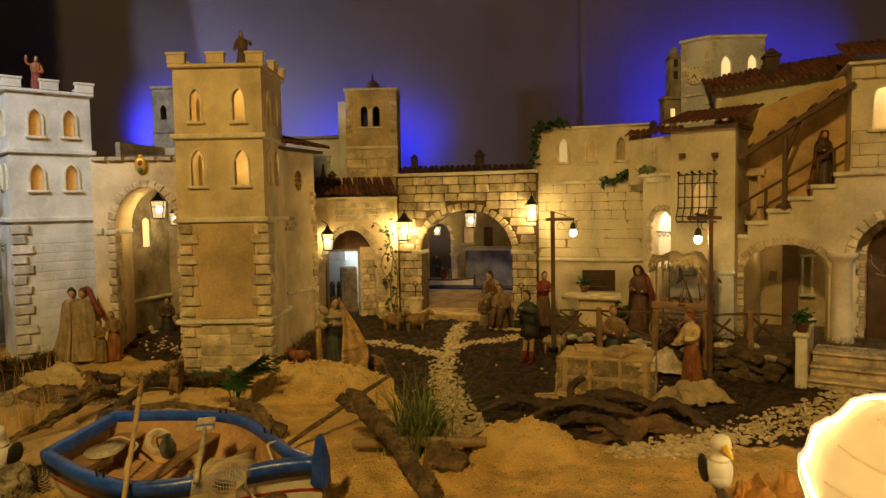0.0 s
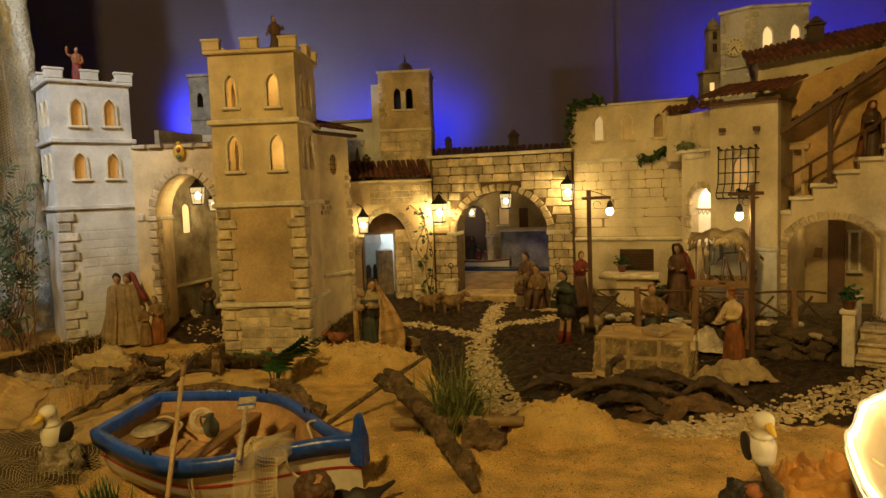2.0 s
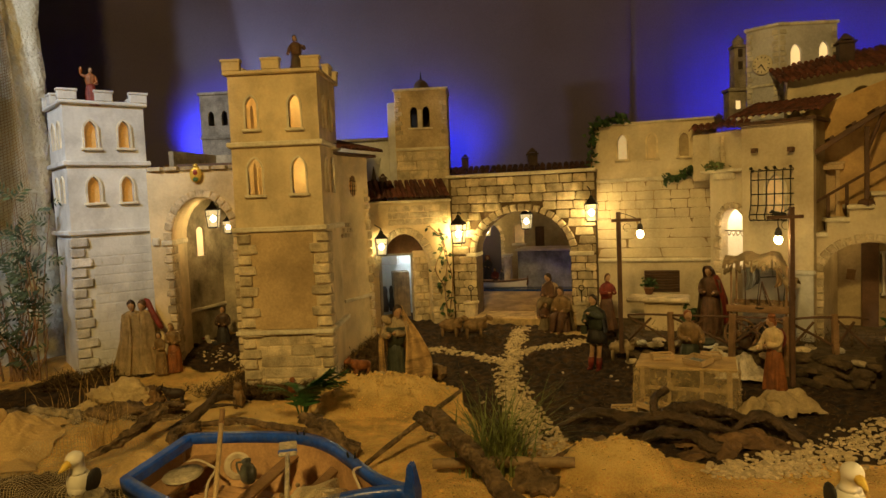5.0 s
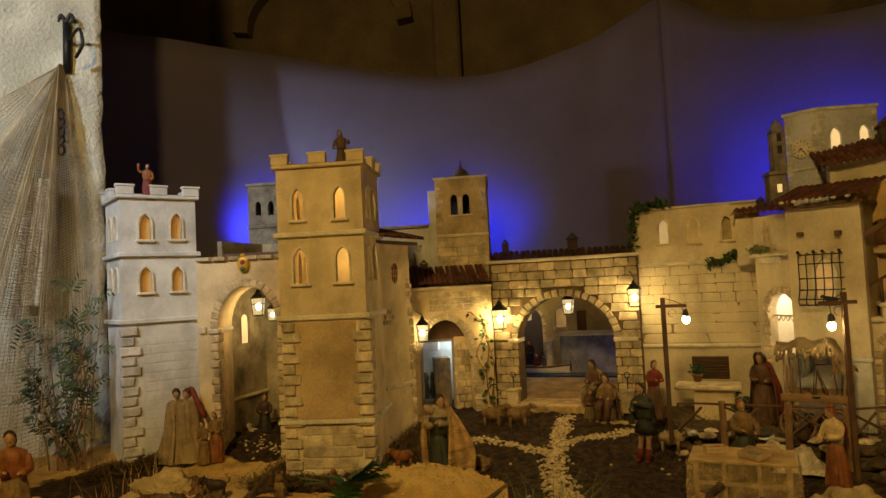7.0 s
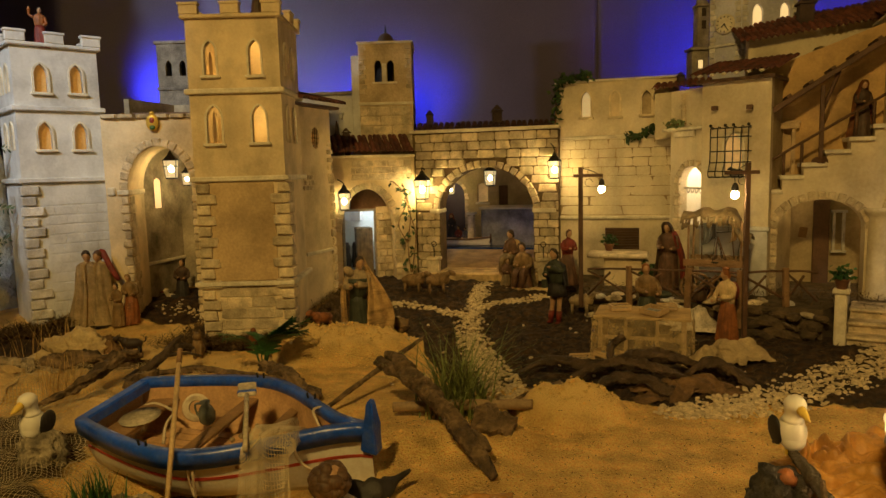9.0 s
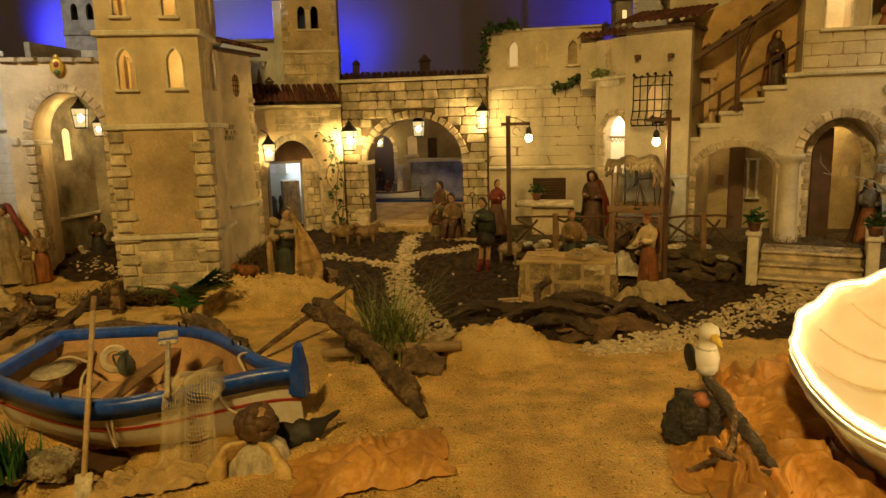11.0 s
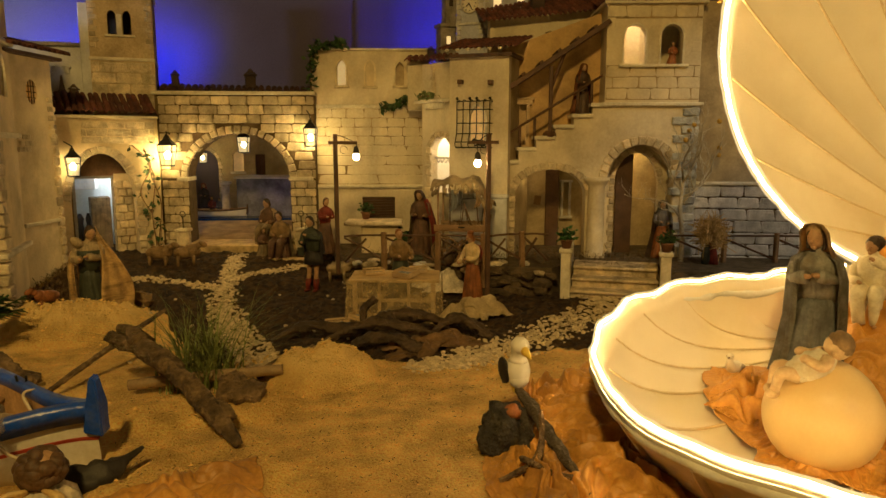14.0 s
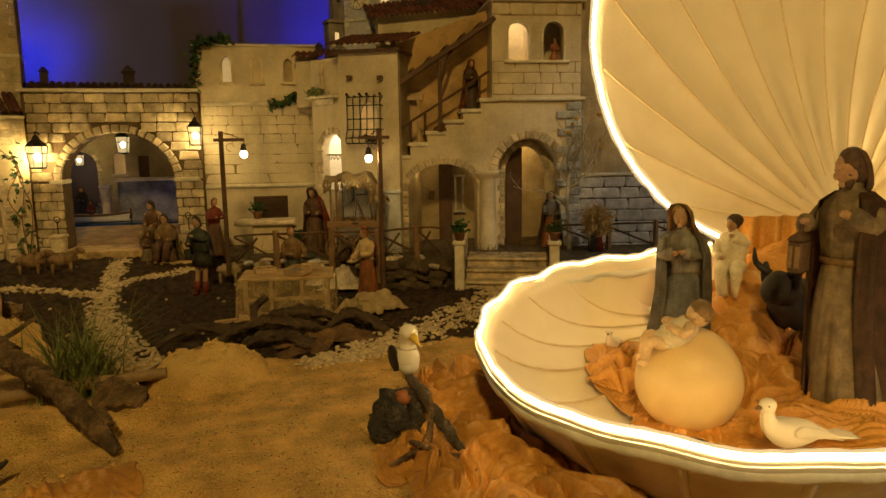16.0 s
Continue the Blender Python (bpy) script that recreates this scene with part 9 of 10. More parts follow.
# upright streaks put fold shade into the linen colour
p_linen = mat("unbleached_linen", (0.64, 0.48, 0.26), 0.9, 0.2, 40, 260, 0.4, 0.002, (0.30, 0.21, 0.11), 0.5, 26, streak=0.35, streak_scale=(110, 110, 14))
figurine("cloaked_figurine", "old figurine wrapped in a long cream cloak", frame_at(-1.226, 2.250, 0.045, 10), 0.248, p_linen, p_linen, p_hair, cloak=p_linen, wide=1.9, reach=178, flat=0.8, bow=26, turn=12, arms=((0.02, -0.06, 0.60), (-0.02, -0.06, 0.60)))
figurine("cloaked_figurine", "figurine in a cream cloak with a dark red scarf", frame_at(-1.186, 2.258, 0.045, 5), 0.246, p_linen, p_linen, p_umber, cloak=p_linen, wide=1.1, reach=178, flat=0.8, bow=24, turn=-14, arms=((0.02, -0.06, 0.60), (-0.02, -0.06, 0.60)),
         extra=lambda bm, z0: tube(bm, curve_pts([(0.0, 0.03, z0 + 0.45), (0.07, -0.01, z0 + 0.40), (0.16, -0.04, z0 + 0.24), (0.27, -0.05, z0 + 0.06)], 10), [0.028, 0.036, 0.038, 0.038, 0.036, 0.036, 0.036, 0.036, 0.036, 0.034, 0.026], 10, 6, True, 0.12, 3, 0.6), trim=p_red)
figurine("child_figurine", "child figurine in dull orange beside a cloaked pair", frame_at(-1.098, 2.245, 0.045, 10), 0.165, p_orange, p_ochre, p_ochre, bow=16)
figurine("child_figurine", "small child figurine in ochre before a cloaked pair", frame_at(-1.125, 2.220, 0.045, -20), 0.14, p_ochre, p_ochre, p_hair)
p_striped = mat("striped_shawl", (0.52, 0.33, 0.135), 0.9, 0.2, 40, 260, 0.4, 0.002, (0.16, 0.08, 0.025), 0.8, 18, streak=0.7, streak_scale=(14, 14, 90))
figurine("shepherdess_figurine", "woman figurine in olive with white sleeves under a striped cream shawl", frame_at(-0.338, 2.11, 0.0, 2), 0.268, p_green, p_cream, p_hair, cloak=p_striped, wide=-0.9, reach=62, bow=18, turn=24, arms=((-0.02, -0.15, 0.68), (-0.06, -0.17, 0.66)),
         extra=lambda bm, z0: (cape(bm, [(0.035, 0.01, z0 + 0.43), (0.075, -0.03, z0 + 0.30), (0.12, -0.06, z0 + 0.10), (0.09, -0.08, 0.25), (0.07, -0.10, 0.015)], [(0.045, 0.05, z0 + 0.44), (0.13, 0.04, z0 + 0.30), (0.27, 0.03, 0.62), (0.39, 0.04, 0.34), (0.34, 0.05, 0.015)], 4, 0.022, 2.2),
                               cape(bm, [(-0.13, -0.04, z0 + 0.19), (-0.13, -0.07, z0 + 0.02), (-0.125, -0.08, 0.30), (-0.11, -0.09, 0.015)], [(-0.17, 0.02, z0 + 0.20), (-0.20, 0.02, z0 + 0.04), (-0.21, 0.0, 0.28), (-0.25, -0.01, 0.015)], 4, 0.020, 1.5),
                               lathe(bm, [(0.093, z0 - 0.02), (0.098, z0 + 0.06), (0.114, z0 + 0.15), (0.116, z0 + 0.21)], 20, 0, sx=1.05, sy=0.85),
                               ball(bm, (-0.105, -0.07, z0 + 0.30), (0.07, 0.03, 0.045), 1, rot=Matrix.Rotation(radians(40), 4, "Y"))))
crumpled("shawl_cloth", "striped cream shawl trailing on the sand", frame_at(-0.40, 2.08, 0.02, 0), 0.045, 0.03, 0.05, 71, p_linen, n=36, freq=8)
figurine("boy_figurine", "boy figurine in olive with red boots and lantern", frame_at(0.270, 2.27, 0.005, -38), 0.25, p_dark, p_green, p_hair, legs=p_red, arms=((-0.02, -0.16, 0.76), (-0.05, -0.18, 0.66)), wide=0.2,
         extra=lambda bm, z0: (box(bm, -0.09, -0.24, 0.50, -0.02, -0.18, 0.60, 0.008, 1), drape(bm, [(0.07, z0 + 0.29, 0.0), (0.125, z0 + 0.24, 0.0), (0.13, z0 + 0.10, 0.01), (0.135, z0 - 0.02, 0.01)], 120, 4, 0.06, 6, 0.012, 1.0)))
figurine("seated_figurine", "seated figurine in a tan cloak by the steps", AW @ pose(0.400, -0.015, 0.102, 0, 0, -25), 0.235, p_tan, p_umber, p_hair, sit=True, cloak=p_linen, wide=2.2, reach=120, flat=0.8, bow=18, turn=-20)
figurine("seated_figurine", "seated figurine in brown with an ochre shawl", AW @ pose(0.455, -0.115, 0.062, 0, 0, -10), 0.235, p_umber, p_ochre, p_hair, sit=True, cloak=p_tan, wide=1.2, reach=110, bow=15)
figurine("child_figurine", "small crouching figurine in ochre by the steps", AW @ pose(0.395, -0.115, 0.062, 0, 0, 40), 0.145, p_tan, p_umber, p_ochre, hood=True, kneel=True, bow=22)
figurine("woman_figurine", "woman figurine in brown and dark red by the lamp post", frame_at(0.365, 2.53, 0.085, 20), 0.205, p_umber, p_red, p_umber, arms=((0.04, -0.17, 0.66), (-0.04, -0.17, 0.66)))
figurine("hooded_figurine", "hooded figurine in a brown habit and red shawl", frame_at(0.675, 2.39, 0.085, -28), 0.235, p_umber, p_umber, p_umber, hood=True, cloak=p_tan, wide=1.0, reach=120, bow=20, trim=p_red,
         extra=lambda bm, z0: cape(bm, [(0.05, -0.05, z0 + 0.34), (0.10, -0.09, z0 + 0.15), (0.16, -0.09, z0 - 0.05), (0.19, -0.08, 0.16)], [(0.11, 0.01, z0 + 0.33), (0.18, -0.02, z0 + 0.15), (0.23, -0.02, z0 - 0.05), (0.25, -0.02, 0.16)], 6, 0.015, 1.5))
figurine("fishmonger_figurine", "fishmonger figurine in a striped apron behind the stall", frame_at(0.510, 2.09, 0.0, -10), 0.225, p_green, p_ochre, p_orange, arms=((0.10, -0.22, 0.60), (-0.02, -0.17, 0.62)),
         extra=lambda bm, z0: ball(bm, (0.19, -0.10, 0.58), (0.11, 0.10, 0.05), 0))
figurine("customer_figurine", "woman figurine in an orange skirt carrying a red pack", frame_at(0.722, 2.005, 0.0, -62), 0.215, p_orange, p_linen, p_orange, wide=-0.4, bow=20, arms=((0.02, -0.20, 0.62), (-0.05, -0.24, 0.56)), trim=p_red,
         extra=lambda bm, z0: (ball(bm, (0.0, 0.105, z0 + 0.15), (0.095, 0.07, 0.13), 6), ball(bm, (0.0, -0.02, z0 + 0.46), (0.05, 0.055, 0.03), 2)))
figurine("stair_figurine", "figurine in a dark coat and orange hood on the stair", ST @ pose(0.275, 0.045, 0.575, 0, 0, 20), 0.175, p_brown, p_brown, p_orange, hood=True, cloak=p_orange)
figurine("loggia_figurine", "bent old figurine in grey and orange under the arch", ST @ pose(0.545, -0.035, 0.09, 0, 0, 0), 0.20, p_orange, p_grey, p_grey, hood=True, cloak=p_brown)
figurine("window_figurine", "tiny orange figurine sitting at a window", ST @ pose(0.345 + 0.225, 0.03, 0.738, 0, 0, 0), 0.105, p_orange, p_orange, p_hair, kneel=True)
figurine("niche_figurine", "tiny red and white figurine in the lit niche", frame_at(0.70, 2.60, 0, -67.4) @ pose(0.200, 0.055, 0.312, 0, 0, 30), 0.115, p_red, p_white, p_hair)
figurine("alley_figurine", "dark figurine in the alley behind the gate", frame_at(-1.055, 2.60, 0.03, 10), 0.18, p_dark, p_brown, p_hair)
figurine("court_figurine", "small figurine in red in the far courtyard", AW @ pose(0.010, 0.54, 0.150), 0.15, p_dark, p_dark, p_red, hood=True)
figurine("boatman_figurine", "small boatman figurine in grey by the boat", AW @ pose(0.085, 0.50, 0.150), 0.11, p_grey, p_grey, p_hair, kneel=True)
figurine("boatman_figurine", "small boatman figurine in brown by the boat", AW @ pose(0.050, 0.50, 0.150), 0.12, p_brown, p_red, p_hair, kneel=True)
rowing_boat(AW @ pose(-0.020, 0.465, 0.150, 0, 0, 2), 0.235, 0.036, 0.030, "small white boat moored in the courtyard", True)
beast("sheep_figurine", "woolly pale sheep figurine by the steps", frame_at(-0.205, 2.62, 0.055, 80), 0.68, p_ochre, 1.0, tail=False)
beast("sheep_figurine", "woolly pale sheep figurine by the steps", frame_at(-0.115, 2.60, 0.055, 95), 0.68, p_ochre, 1.0, tail=False)
beast("sheep_figurine", "small grazing sheep figurine beside the boy", frame_at(0.365, 2.33, 0.02, 75), 0.62, p_cream, 1.0, tail=False)
beast("sheep_figurine", "lamb figurine behind the shepherdess", frame_at(-0.245, 2.22, 0.0, -110), 0.75, p_ochre, 1.0, tail=False, lying=True)
beast("dog_figurine", "small dark brown dog figurine on the sand", frame_at(-0.976, 1.979, height(-0.976, 1.979) - 0.002, -80), 0.48, p_hair)
bm = bmesh.new()
ball(bm, (0, 0.006, 0.020), (0.019, 0.024, 0.021), 0), ball(bm, (0, -0.002, 0.036), (0.015, 0.017, 0.024), 0), ball(bm, (0, -0.010, 0.062), (0.0125, 0.013, 0.012), 0)
for sx in (-1, 1):
    tube(bm, [(sx * 0.008, -0.014, 0.040), (sx * 0.009, -0.020, 0.002)], 0.0045, 8)
    lathe(bm, [(0.005, 0.0), (0.001, 0.010)], 6, m=pose(sx * 0.008, -0.008, 0.071))
tube(bm, curve_pts([(0, 0.028, 0.008), (0.018, 0.034, 0.006), (0.030, 0.020, 0.005)], 10), 0.004, 8)
single("cat_figurine", bm, p_ochre, frame_at(-0.79, 1.978, height(-0.79, 1.978) - 0.002, 15), "sitting tan cat figurine by the tower", "figurine", "animal figurines", smooth=True)
beast("pig_figurine", "pinkish pig figurine by the wall", frame_at(-0.480, 2.25, 0.0, -60), 0.55, p_orange, tail=False)
bird("cockerel_figurine", "small orange cockerel figurine by the tower", frame_at(-0.655, 2.055, 0.0, 20), 0.42, p_orange, p_brown, p_red)
fin = thing("roof_finial", frame_at(-0.31, 3.10, 1.044), "small dark dome with a spike on the bell tower", "finial")
bm = bmesh.new()
lathe(bm, [(0.040, 0.0), (0.040, 0.012), (0.034, 0.016), (0.030, 0.034), (0.018, 0.046), (0.006, 0.052)], 16)
part("dome", bm, MATS["sooty_brick"], fin)
bm = bmesh.new()
tube(bm, [(0, 0, 0.05), (0, 0, 0.064), (0, 0, 0.088)], [0.006, 0.004, 0.001], 8)
part("spike", bm, iron, fin)
beast("cat_figurine", "small dark cat figurine in the barred window", H2 @ pose(0.135, -0.025, 0.468, 0, 0, -60), 0.30, p_dark, lying=True)
bird("hen_figurine", "dark hen figurine in the alley", frame_at(-1.09, 2.58, 0.03, -60), 0.45, p_white, p_dark, p_red)

# ---------------------------------------------------------------- lamp posts and fence


def lamp_post(m, h, left, right, label, watts, bulb_at):
    t = thing("lamp_post", m, label, "lamp post", "wooden lamp posts")
    bm = bmesh.new()
    box(bm, -0.0065, -0.0065, -0.02, 0.0065, 0.0065, h, 0.001)
    part("post", bm, wood_dark, t)
    bm = bmesh.new()
    box(bm, left, -0.0105, h - 0.032, right, -0.004, h - 0.022, 0.001)
    part("crossbar", bm, wood_dark, t)
    bx, bz = bulb_at
    bm = bmesh.new()
    tube(bm, curve_pts([(0, 0, h - 0.002), (bx * 0.5, 0, h - 0.012), (bx, 0, h - 0.03), (bx, 0, bz + 0.03)], 16), 0.0012, 5)
    tube(bm, [(0.012 * math.cos(a) + bx * 0.4, 0.002, h - 0.05 + 0.012 * math.sin(a)) for a in [2 * math.pi * k / 14 for k in range(12)]], 0.0009, 5)
    part("cable", bm, iron, t)
    bm = bmesh.new()
    lathe(bm, [(0.009, bz + 0.010), (0.010, bz + 0.018), (0.007, bz + 0.030), (0.003, bz + 0.034)], 12, m=pose(bx, 0, 0))
    part("socket", bm, p_dark, t)
    bm = bmesh.new()
    ball(bm, (bx, 0, bz), (0.011, 0.011, 0.013))
    part("bulb", bm, bulb_glow, t, "bare lit bulb")
    lamp("bulb_light", "POINT", (bx, 0, bz), watts * 1.5, BULB, 0.016, parent=t)
    return t


lamp_post(frame_at(0.362, 2.30, 0.07, 0), 0.437, -0.024, 0.070, "dark wooden lamp post with one bare bulb", 0.30, (0.068, 0.365))
lamp_post(frame_at(0.787, 2.04, 0.0, 0), 0.508, -0.070, 0.030, "dark wooden lamp post with a hanging bulb", 0.30, (-0.036, 0.418))
fence = thing("rustic_fence", Matrix(), "rustic brown wooden fence along the terrace", "fence")
posts = [(0.385, 2.30, 0.07), (0.497, 2.21, 0.08), (0.648, 2.12, 0.085), (0.787, 2.07, 0.08), (0.915, 2.055, 0.085), (0.985, 2.015, 0.085)]
for x, y, z in posts[1:5]:
    bm = bmesh.new()
    box(bm, -0.008, -0.008, -0.06, 0.008, 0.008, 0.115, 0.002)
    part("post", bm, wood_mid, fence, m=pose(x, y, z, JIT.uniform(-2, 2), JIT.uniform(-2, 2), JIT.uniform(0, 40)))
for a, b in zip(posts, posts[1:]):
    a, b = Vector(a), Vector(b)
    for p, q in ((a + Vector((0, 0, 0.105)), b + Vector((0, 0, 0.105))), (a + Vector((0, 0, 0.10)), b + Vector((0, 0, 0.02))), (a + Vector((0, 0, 0.02)), a.lerp(b, 0.55) + Vector((0, 0, 0.095)))):
        bm = bmesh.new()
        tube(bm, curve_pts([p, p.lerp(q, 0.5) + Vector((0, 0, JIT.uniform(-0.004, 0.004))), q], 6), 0.0038, 6, wob=0.3)
        part("rail", bm, wood_dark, fence)
fence2 = thing("rustic_fence", Matrix(), "low rustic wooden fence beyond the garden steps", "fence")
posts = [(1.42, 1.96, 0.085), (1.58, 1.90, 0.085), (1.74, 1.84, 0.085), (1.90, 1.78, 0.085)]
for x, y, z in posts[1:]:
    bm = bmesh.new()
    box(bm, -0.007, -0.007, -0.02, 0.007, 0.007, 0.10, 0.002)
    part("post", bm, wood_mid, fence2, m=pose(x, y, z))
for a, b in zip(posts, posts[1:]):
    a, b = Vector(a), Vector(b)
    for p, q in ((a + Vector((0, 0, 0.09)), b + Vector((0, 0, 0.09))), (a + Vector((0, 0, 0.08)), b + Vector((0, 0, 0.01)))):
        bm = bmesh.new()
        tube(bm, [p, q], 0.0038, 6)
        part("rail", bm, wood_dark, fence2)

# ---------------------------------------------------------------- market on the terrace
stall = thing("fish_stall", frame_at(0.335, 1.920, 0.0, -19) @ Matrix.Diagonal((0.88, 0.95, 0.88, 1)), "fish stall table draped with fine netting", "table")
bm = bmesh.new()
box(bm, -0.01, -0.06, 0.122, 0.27, 0.10, 0.130, 0.002)
part("tabletop", bm, sacking, stall)
for x in (0.01, 0.25):
    for y in (-0.05, 0.09):
        bm = bmesh.new()
        box(bm, x - 0.007, y - 0.007, 0, x + 0.007, y + 0.007, 0.122, 0.001)
        part("leg", bm, wood_pale, stall)
for b6 in ((0.01, -0.055, 0.06, 0.25, -0.045, 0.07), (0.08, -0.055, 0.0, 0.09, -0.045, 0.12), (0.17, -0.055, 0.0, 0.18, -0.045, 0.12)):
    bm = bmesh.new()
    box(bm, *b6, 0.001)
    part("slat", bm, wood_pale, stall)
gauze = mat("fine_gauze", (0.42, 0.32, 0.17), 0.95, 0.25, 30, 260, 0.5, 0.002, (0.22, 0.15, 0.07), 0.5, 20)


def sheer_material():
    m = mat("sheer_gauze", (0.52, 0.38, 0.19), 0.95, 0.25, 40, 260, 0.4, 0.002).copy()
    n, link = m.node_tree.nodes, m.node_tree.links.new
    clear, mx, no, rg, geo = n.new("ShaderNodeBsdfTransparent"), n.new("ShaderNodeMixShader"), n.new("ShaderNodeTexNoise"), n.new("ShaderNodeMapRange"), n.new("ShaderNodeNewGeometry")
    no.inputs["Scale"].default_value = 60
    rg.inputs[1].default_value, rg.inputs[2].default_value, rg.inputs[3].default_value, rg.inputs[4].default_value = 0.38, 0.68, 0.34, 0.52
    link(geo.outputs["Position"], no.inputs["Vector"]), link(no.outputs["Fac"], rg.inputs[0]), link(rg.outputs[0], mx.inputs[0])
    link(clear.outputs[0], mx.inputs[1]), link(n["Principled BSDF"].outputs[0], mx.inputs[2]), link(mx.outputs[0], n["Material Output"].inputs[0])
    return m


sheer_m = sheer_material()
for (a, b) in (((-0.015, -0.067), (0.278, -0.067)), ((0.278, -0.067), (0.278, 0.105)), ((-0.015, 0.10), (-0.015, -0.067))):
    rows_ = []
    for j in range(40):
        f = j / 39
        rows_.append([(a[0] + (b[0] - a[0]) * k / 60 + (a[1] - b[1]) * 0.0 + 0.004 * math.sin(k * 0.7) * f, a[1] + (b[1] - a[1]) * k / 60 - 0.026 * f * f * (1 + math.sin(k * 0.45 + 2)) - 0.008 * f * (1 if a[1] == b[1] else 0) + 0.0, max(0.131 * (1 - f) - 0.0, 0.004 + 0.003 * math.sin(k))) for k in range(61)])
    bm = bmesh.new()
    vs_ = [[bm.verts.new(Vector(p) + Vector((0.004 * noise.noise(Vector(p) * 40), 0.010 * noise.noise(Vector(p) * 30 + Vector((3, 0, 0))), 0))) for p in r] for r in rows_]
    for ra, rb in zip(vs_, vs_[1:]):
        for k in range(60):
            bm.faces.new((ra[k], ra[k + 1], rb[k + 1], rb[k])).smooth = True
    part("net_drape", bm, sheer_m, stall, "fine tan netting hanging from the tabletop")
for k, (x, y, z, r, s) in enumerate(((0.06, 0.03, 0.131, 20, 1.0), (0.165, -0.02, 0.136, -40, 1.15), (0.20, 0.06, 0.131, 10, 0.9), (0.02, -0.125, 0.003, 35, 1.5), (0.045, -0.105, 0.018, -20, 1.35), (-0.035, -0.115, 0.003, 5, 1.25))):
    cr = thing("fish_crate", stall.matrix_basis @ pose(x, y, z, 10 if k == 1 else 0, (0, 0, 0, -14, 8, -4)[k], r), "small slatted wooden fish crate", "crate", "fish crates")
    bm = bmesh.new()
    for i in range(4):
        box(bm, -0.03 * s, (-0.02 + i * 0.0115) * s, 0.001, 0.03 * s, (-0.0125 + i * 0.0115) * s, 0.003)
    part("base", bm, wood_pale, cr)
    for yy in (-0.02, 0.021):
        for zz in (0.004, 0.012):
            bm = bmesh.new()
            box(bm, -0.03 * s, yy * s - 0.001, zz, 0.03 * s, yy * s + 0.001, zz + 0.006)
            part("slat", bm, wood_pale, cr)
    for xx in (-0.03, 0.03):
        bm = bmesh.new()
        box(bm, xx * s - 0.001, -0.02 * s, 0.002, xx * s + 0.001, 0.02 * s, 0.018)
        part("end_board", bm, wood_pale, cr)
    bm = bmesh.new()
    for i in range(5):
        ball(bm, ((-0.02 + i * 0.01) * s, JIT.uniform(-0.003, 0.003), 0.007), (0.004, 0.014 * s, 0.004), seg=8, rings=6)
    part("fish", bm, mat("silver_fish", (0.25, 0.26, 0.27), 0.35, 0.3, 60), cr)
folds("gauze_mound", "heap of tan fishing gauze on the soil", frame_at(0.665, 1.80, 0, 15), 0.080, 0.05, 0.042, 81, gauze, n=80, size=0.045, rest=height, mound=(0.1, 0, 0.8, 0.034), ragged=0.5, category="fishing net")
folds("gauze_mound", "heap of tan fishing gauze on the soil", frame_at(0.575, 1.77, 0, 60), 0.05, 0.05, 0.026, 84, gauze, n=60, size=0.03, rest=height, mound=(0, 0, 0.6, 0.022), ragged=0.6, category="fishing net")
folds("white_sack", "whitish rumpled sack on the terrace edge", frame_at(0.675, 2.105, 0.012, -20), 0.075, 0.045, 0.03, 88, p_white, n=60, size=0.035, mound=(0, 0.2, 0.6, 0.045), category="sack")
folds("white_sack", "whitish rumpled sack against the terrace edge", frame_at(0.625, 2.135, 0.020, -30), 0.060, 0.032, 0.03, 90, p_white, n=60, size=0.035, mound=(0, 0.2, 0.7, 0.055), category="sack")
counter = thing("stone_counter", frame_at(0.455, 2.50, 0.06, -18), "plastered counter with a rough stone slab top", "counter")
bm = bmesh.new()
box(bm, 0.03, 0, 0, 0.16, 0.09, 0.125, 0.004)
part("base", bm, plaster, counter)
bm = bmesh.new()
box(bm, -0.03, -0.02, 0.125, 0.18, 0.10, 0.140, 0.005)
for v in bm.verts:
    v.co += Vector((0, 0, 0.004 * noise.noise(v.co * 40)))
part("slab", bm, stone_m, counter)
cart = thing("market_cart", frame_at(0.69, 2.22, 0.085, -30), "fruit cart with a sagging sackcloth awning", "cart")
for x, y in ((0.0, -0.03), (0.15, -0.03), (0.0, 0.06), (0.15, 0.06)):
    bm = bmesh.new()
    tube(bm, [(x, y, 0.0), (x * 1.02, y, 0.25)], 0.0035, 6)
    part("pole", bm, wood_mid, cart)
rng = random.Random(44)
bm = bmesh.new()
cols = []
for i in range(41):
    u = i / 40
    drop = 0.085 * smooth(0.72, 1.0, u) + 0.014 * smooth(0.25, 0.0, u)
    hem = 0.040 * (0.5 + 0.5 * noise.noise(Vector((u * 9, 3, 1)))) + 0.012 * rng.random()
    col = []
    for j in range(21):
        v = j / 20
        p = Vector((-0.022 + 0.200 * u, -0.055 + 0.145 * v, 0.268 + 0.020 * math.sin(math.pi * v) - drop - 0.010 * math.sin(math.pi * u * 3) ** 2 - hem * max(0.0, 1 - v * 5) ** 2))
        col.append(bm.verts.new(p + Vector((0, 0.006, 0.007)) * noise.noise(p * 45)))
    cols.append(col)
for a, b in zip(cols, cols[1:]):
    for k in range(20):
        if k > 1 or rng.random() > 0.35:
            bm.faces.new((a[k], b[k], b[k + 1], a[k + 1])).smooth = True
aw_ = part("awning", bm, mat("dirty_sackcloth", (0.26, 0.185, 0.09), 0.95, 0.4, 25, 240, 0.8, 0.004, (0.05, 0.035, 0.02), 0.8, 16), cart)
aw_.modifiers.new("thickness", "SOLIDIFY").thickness = 0.0015
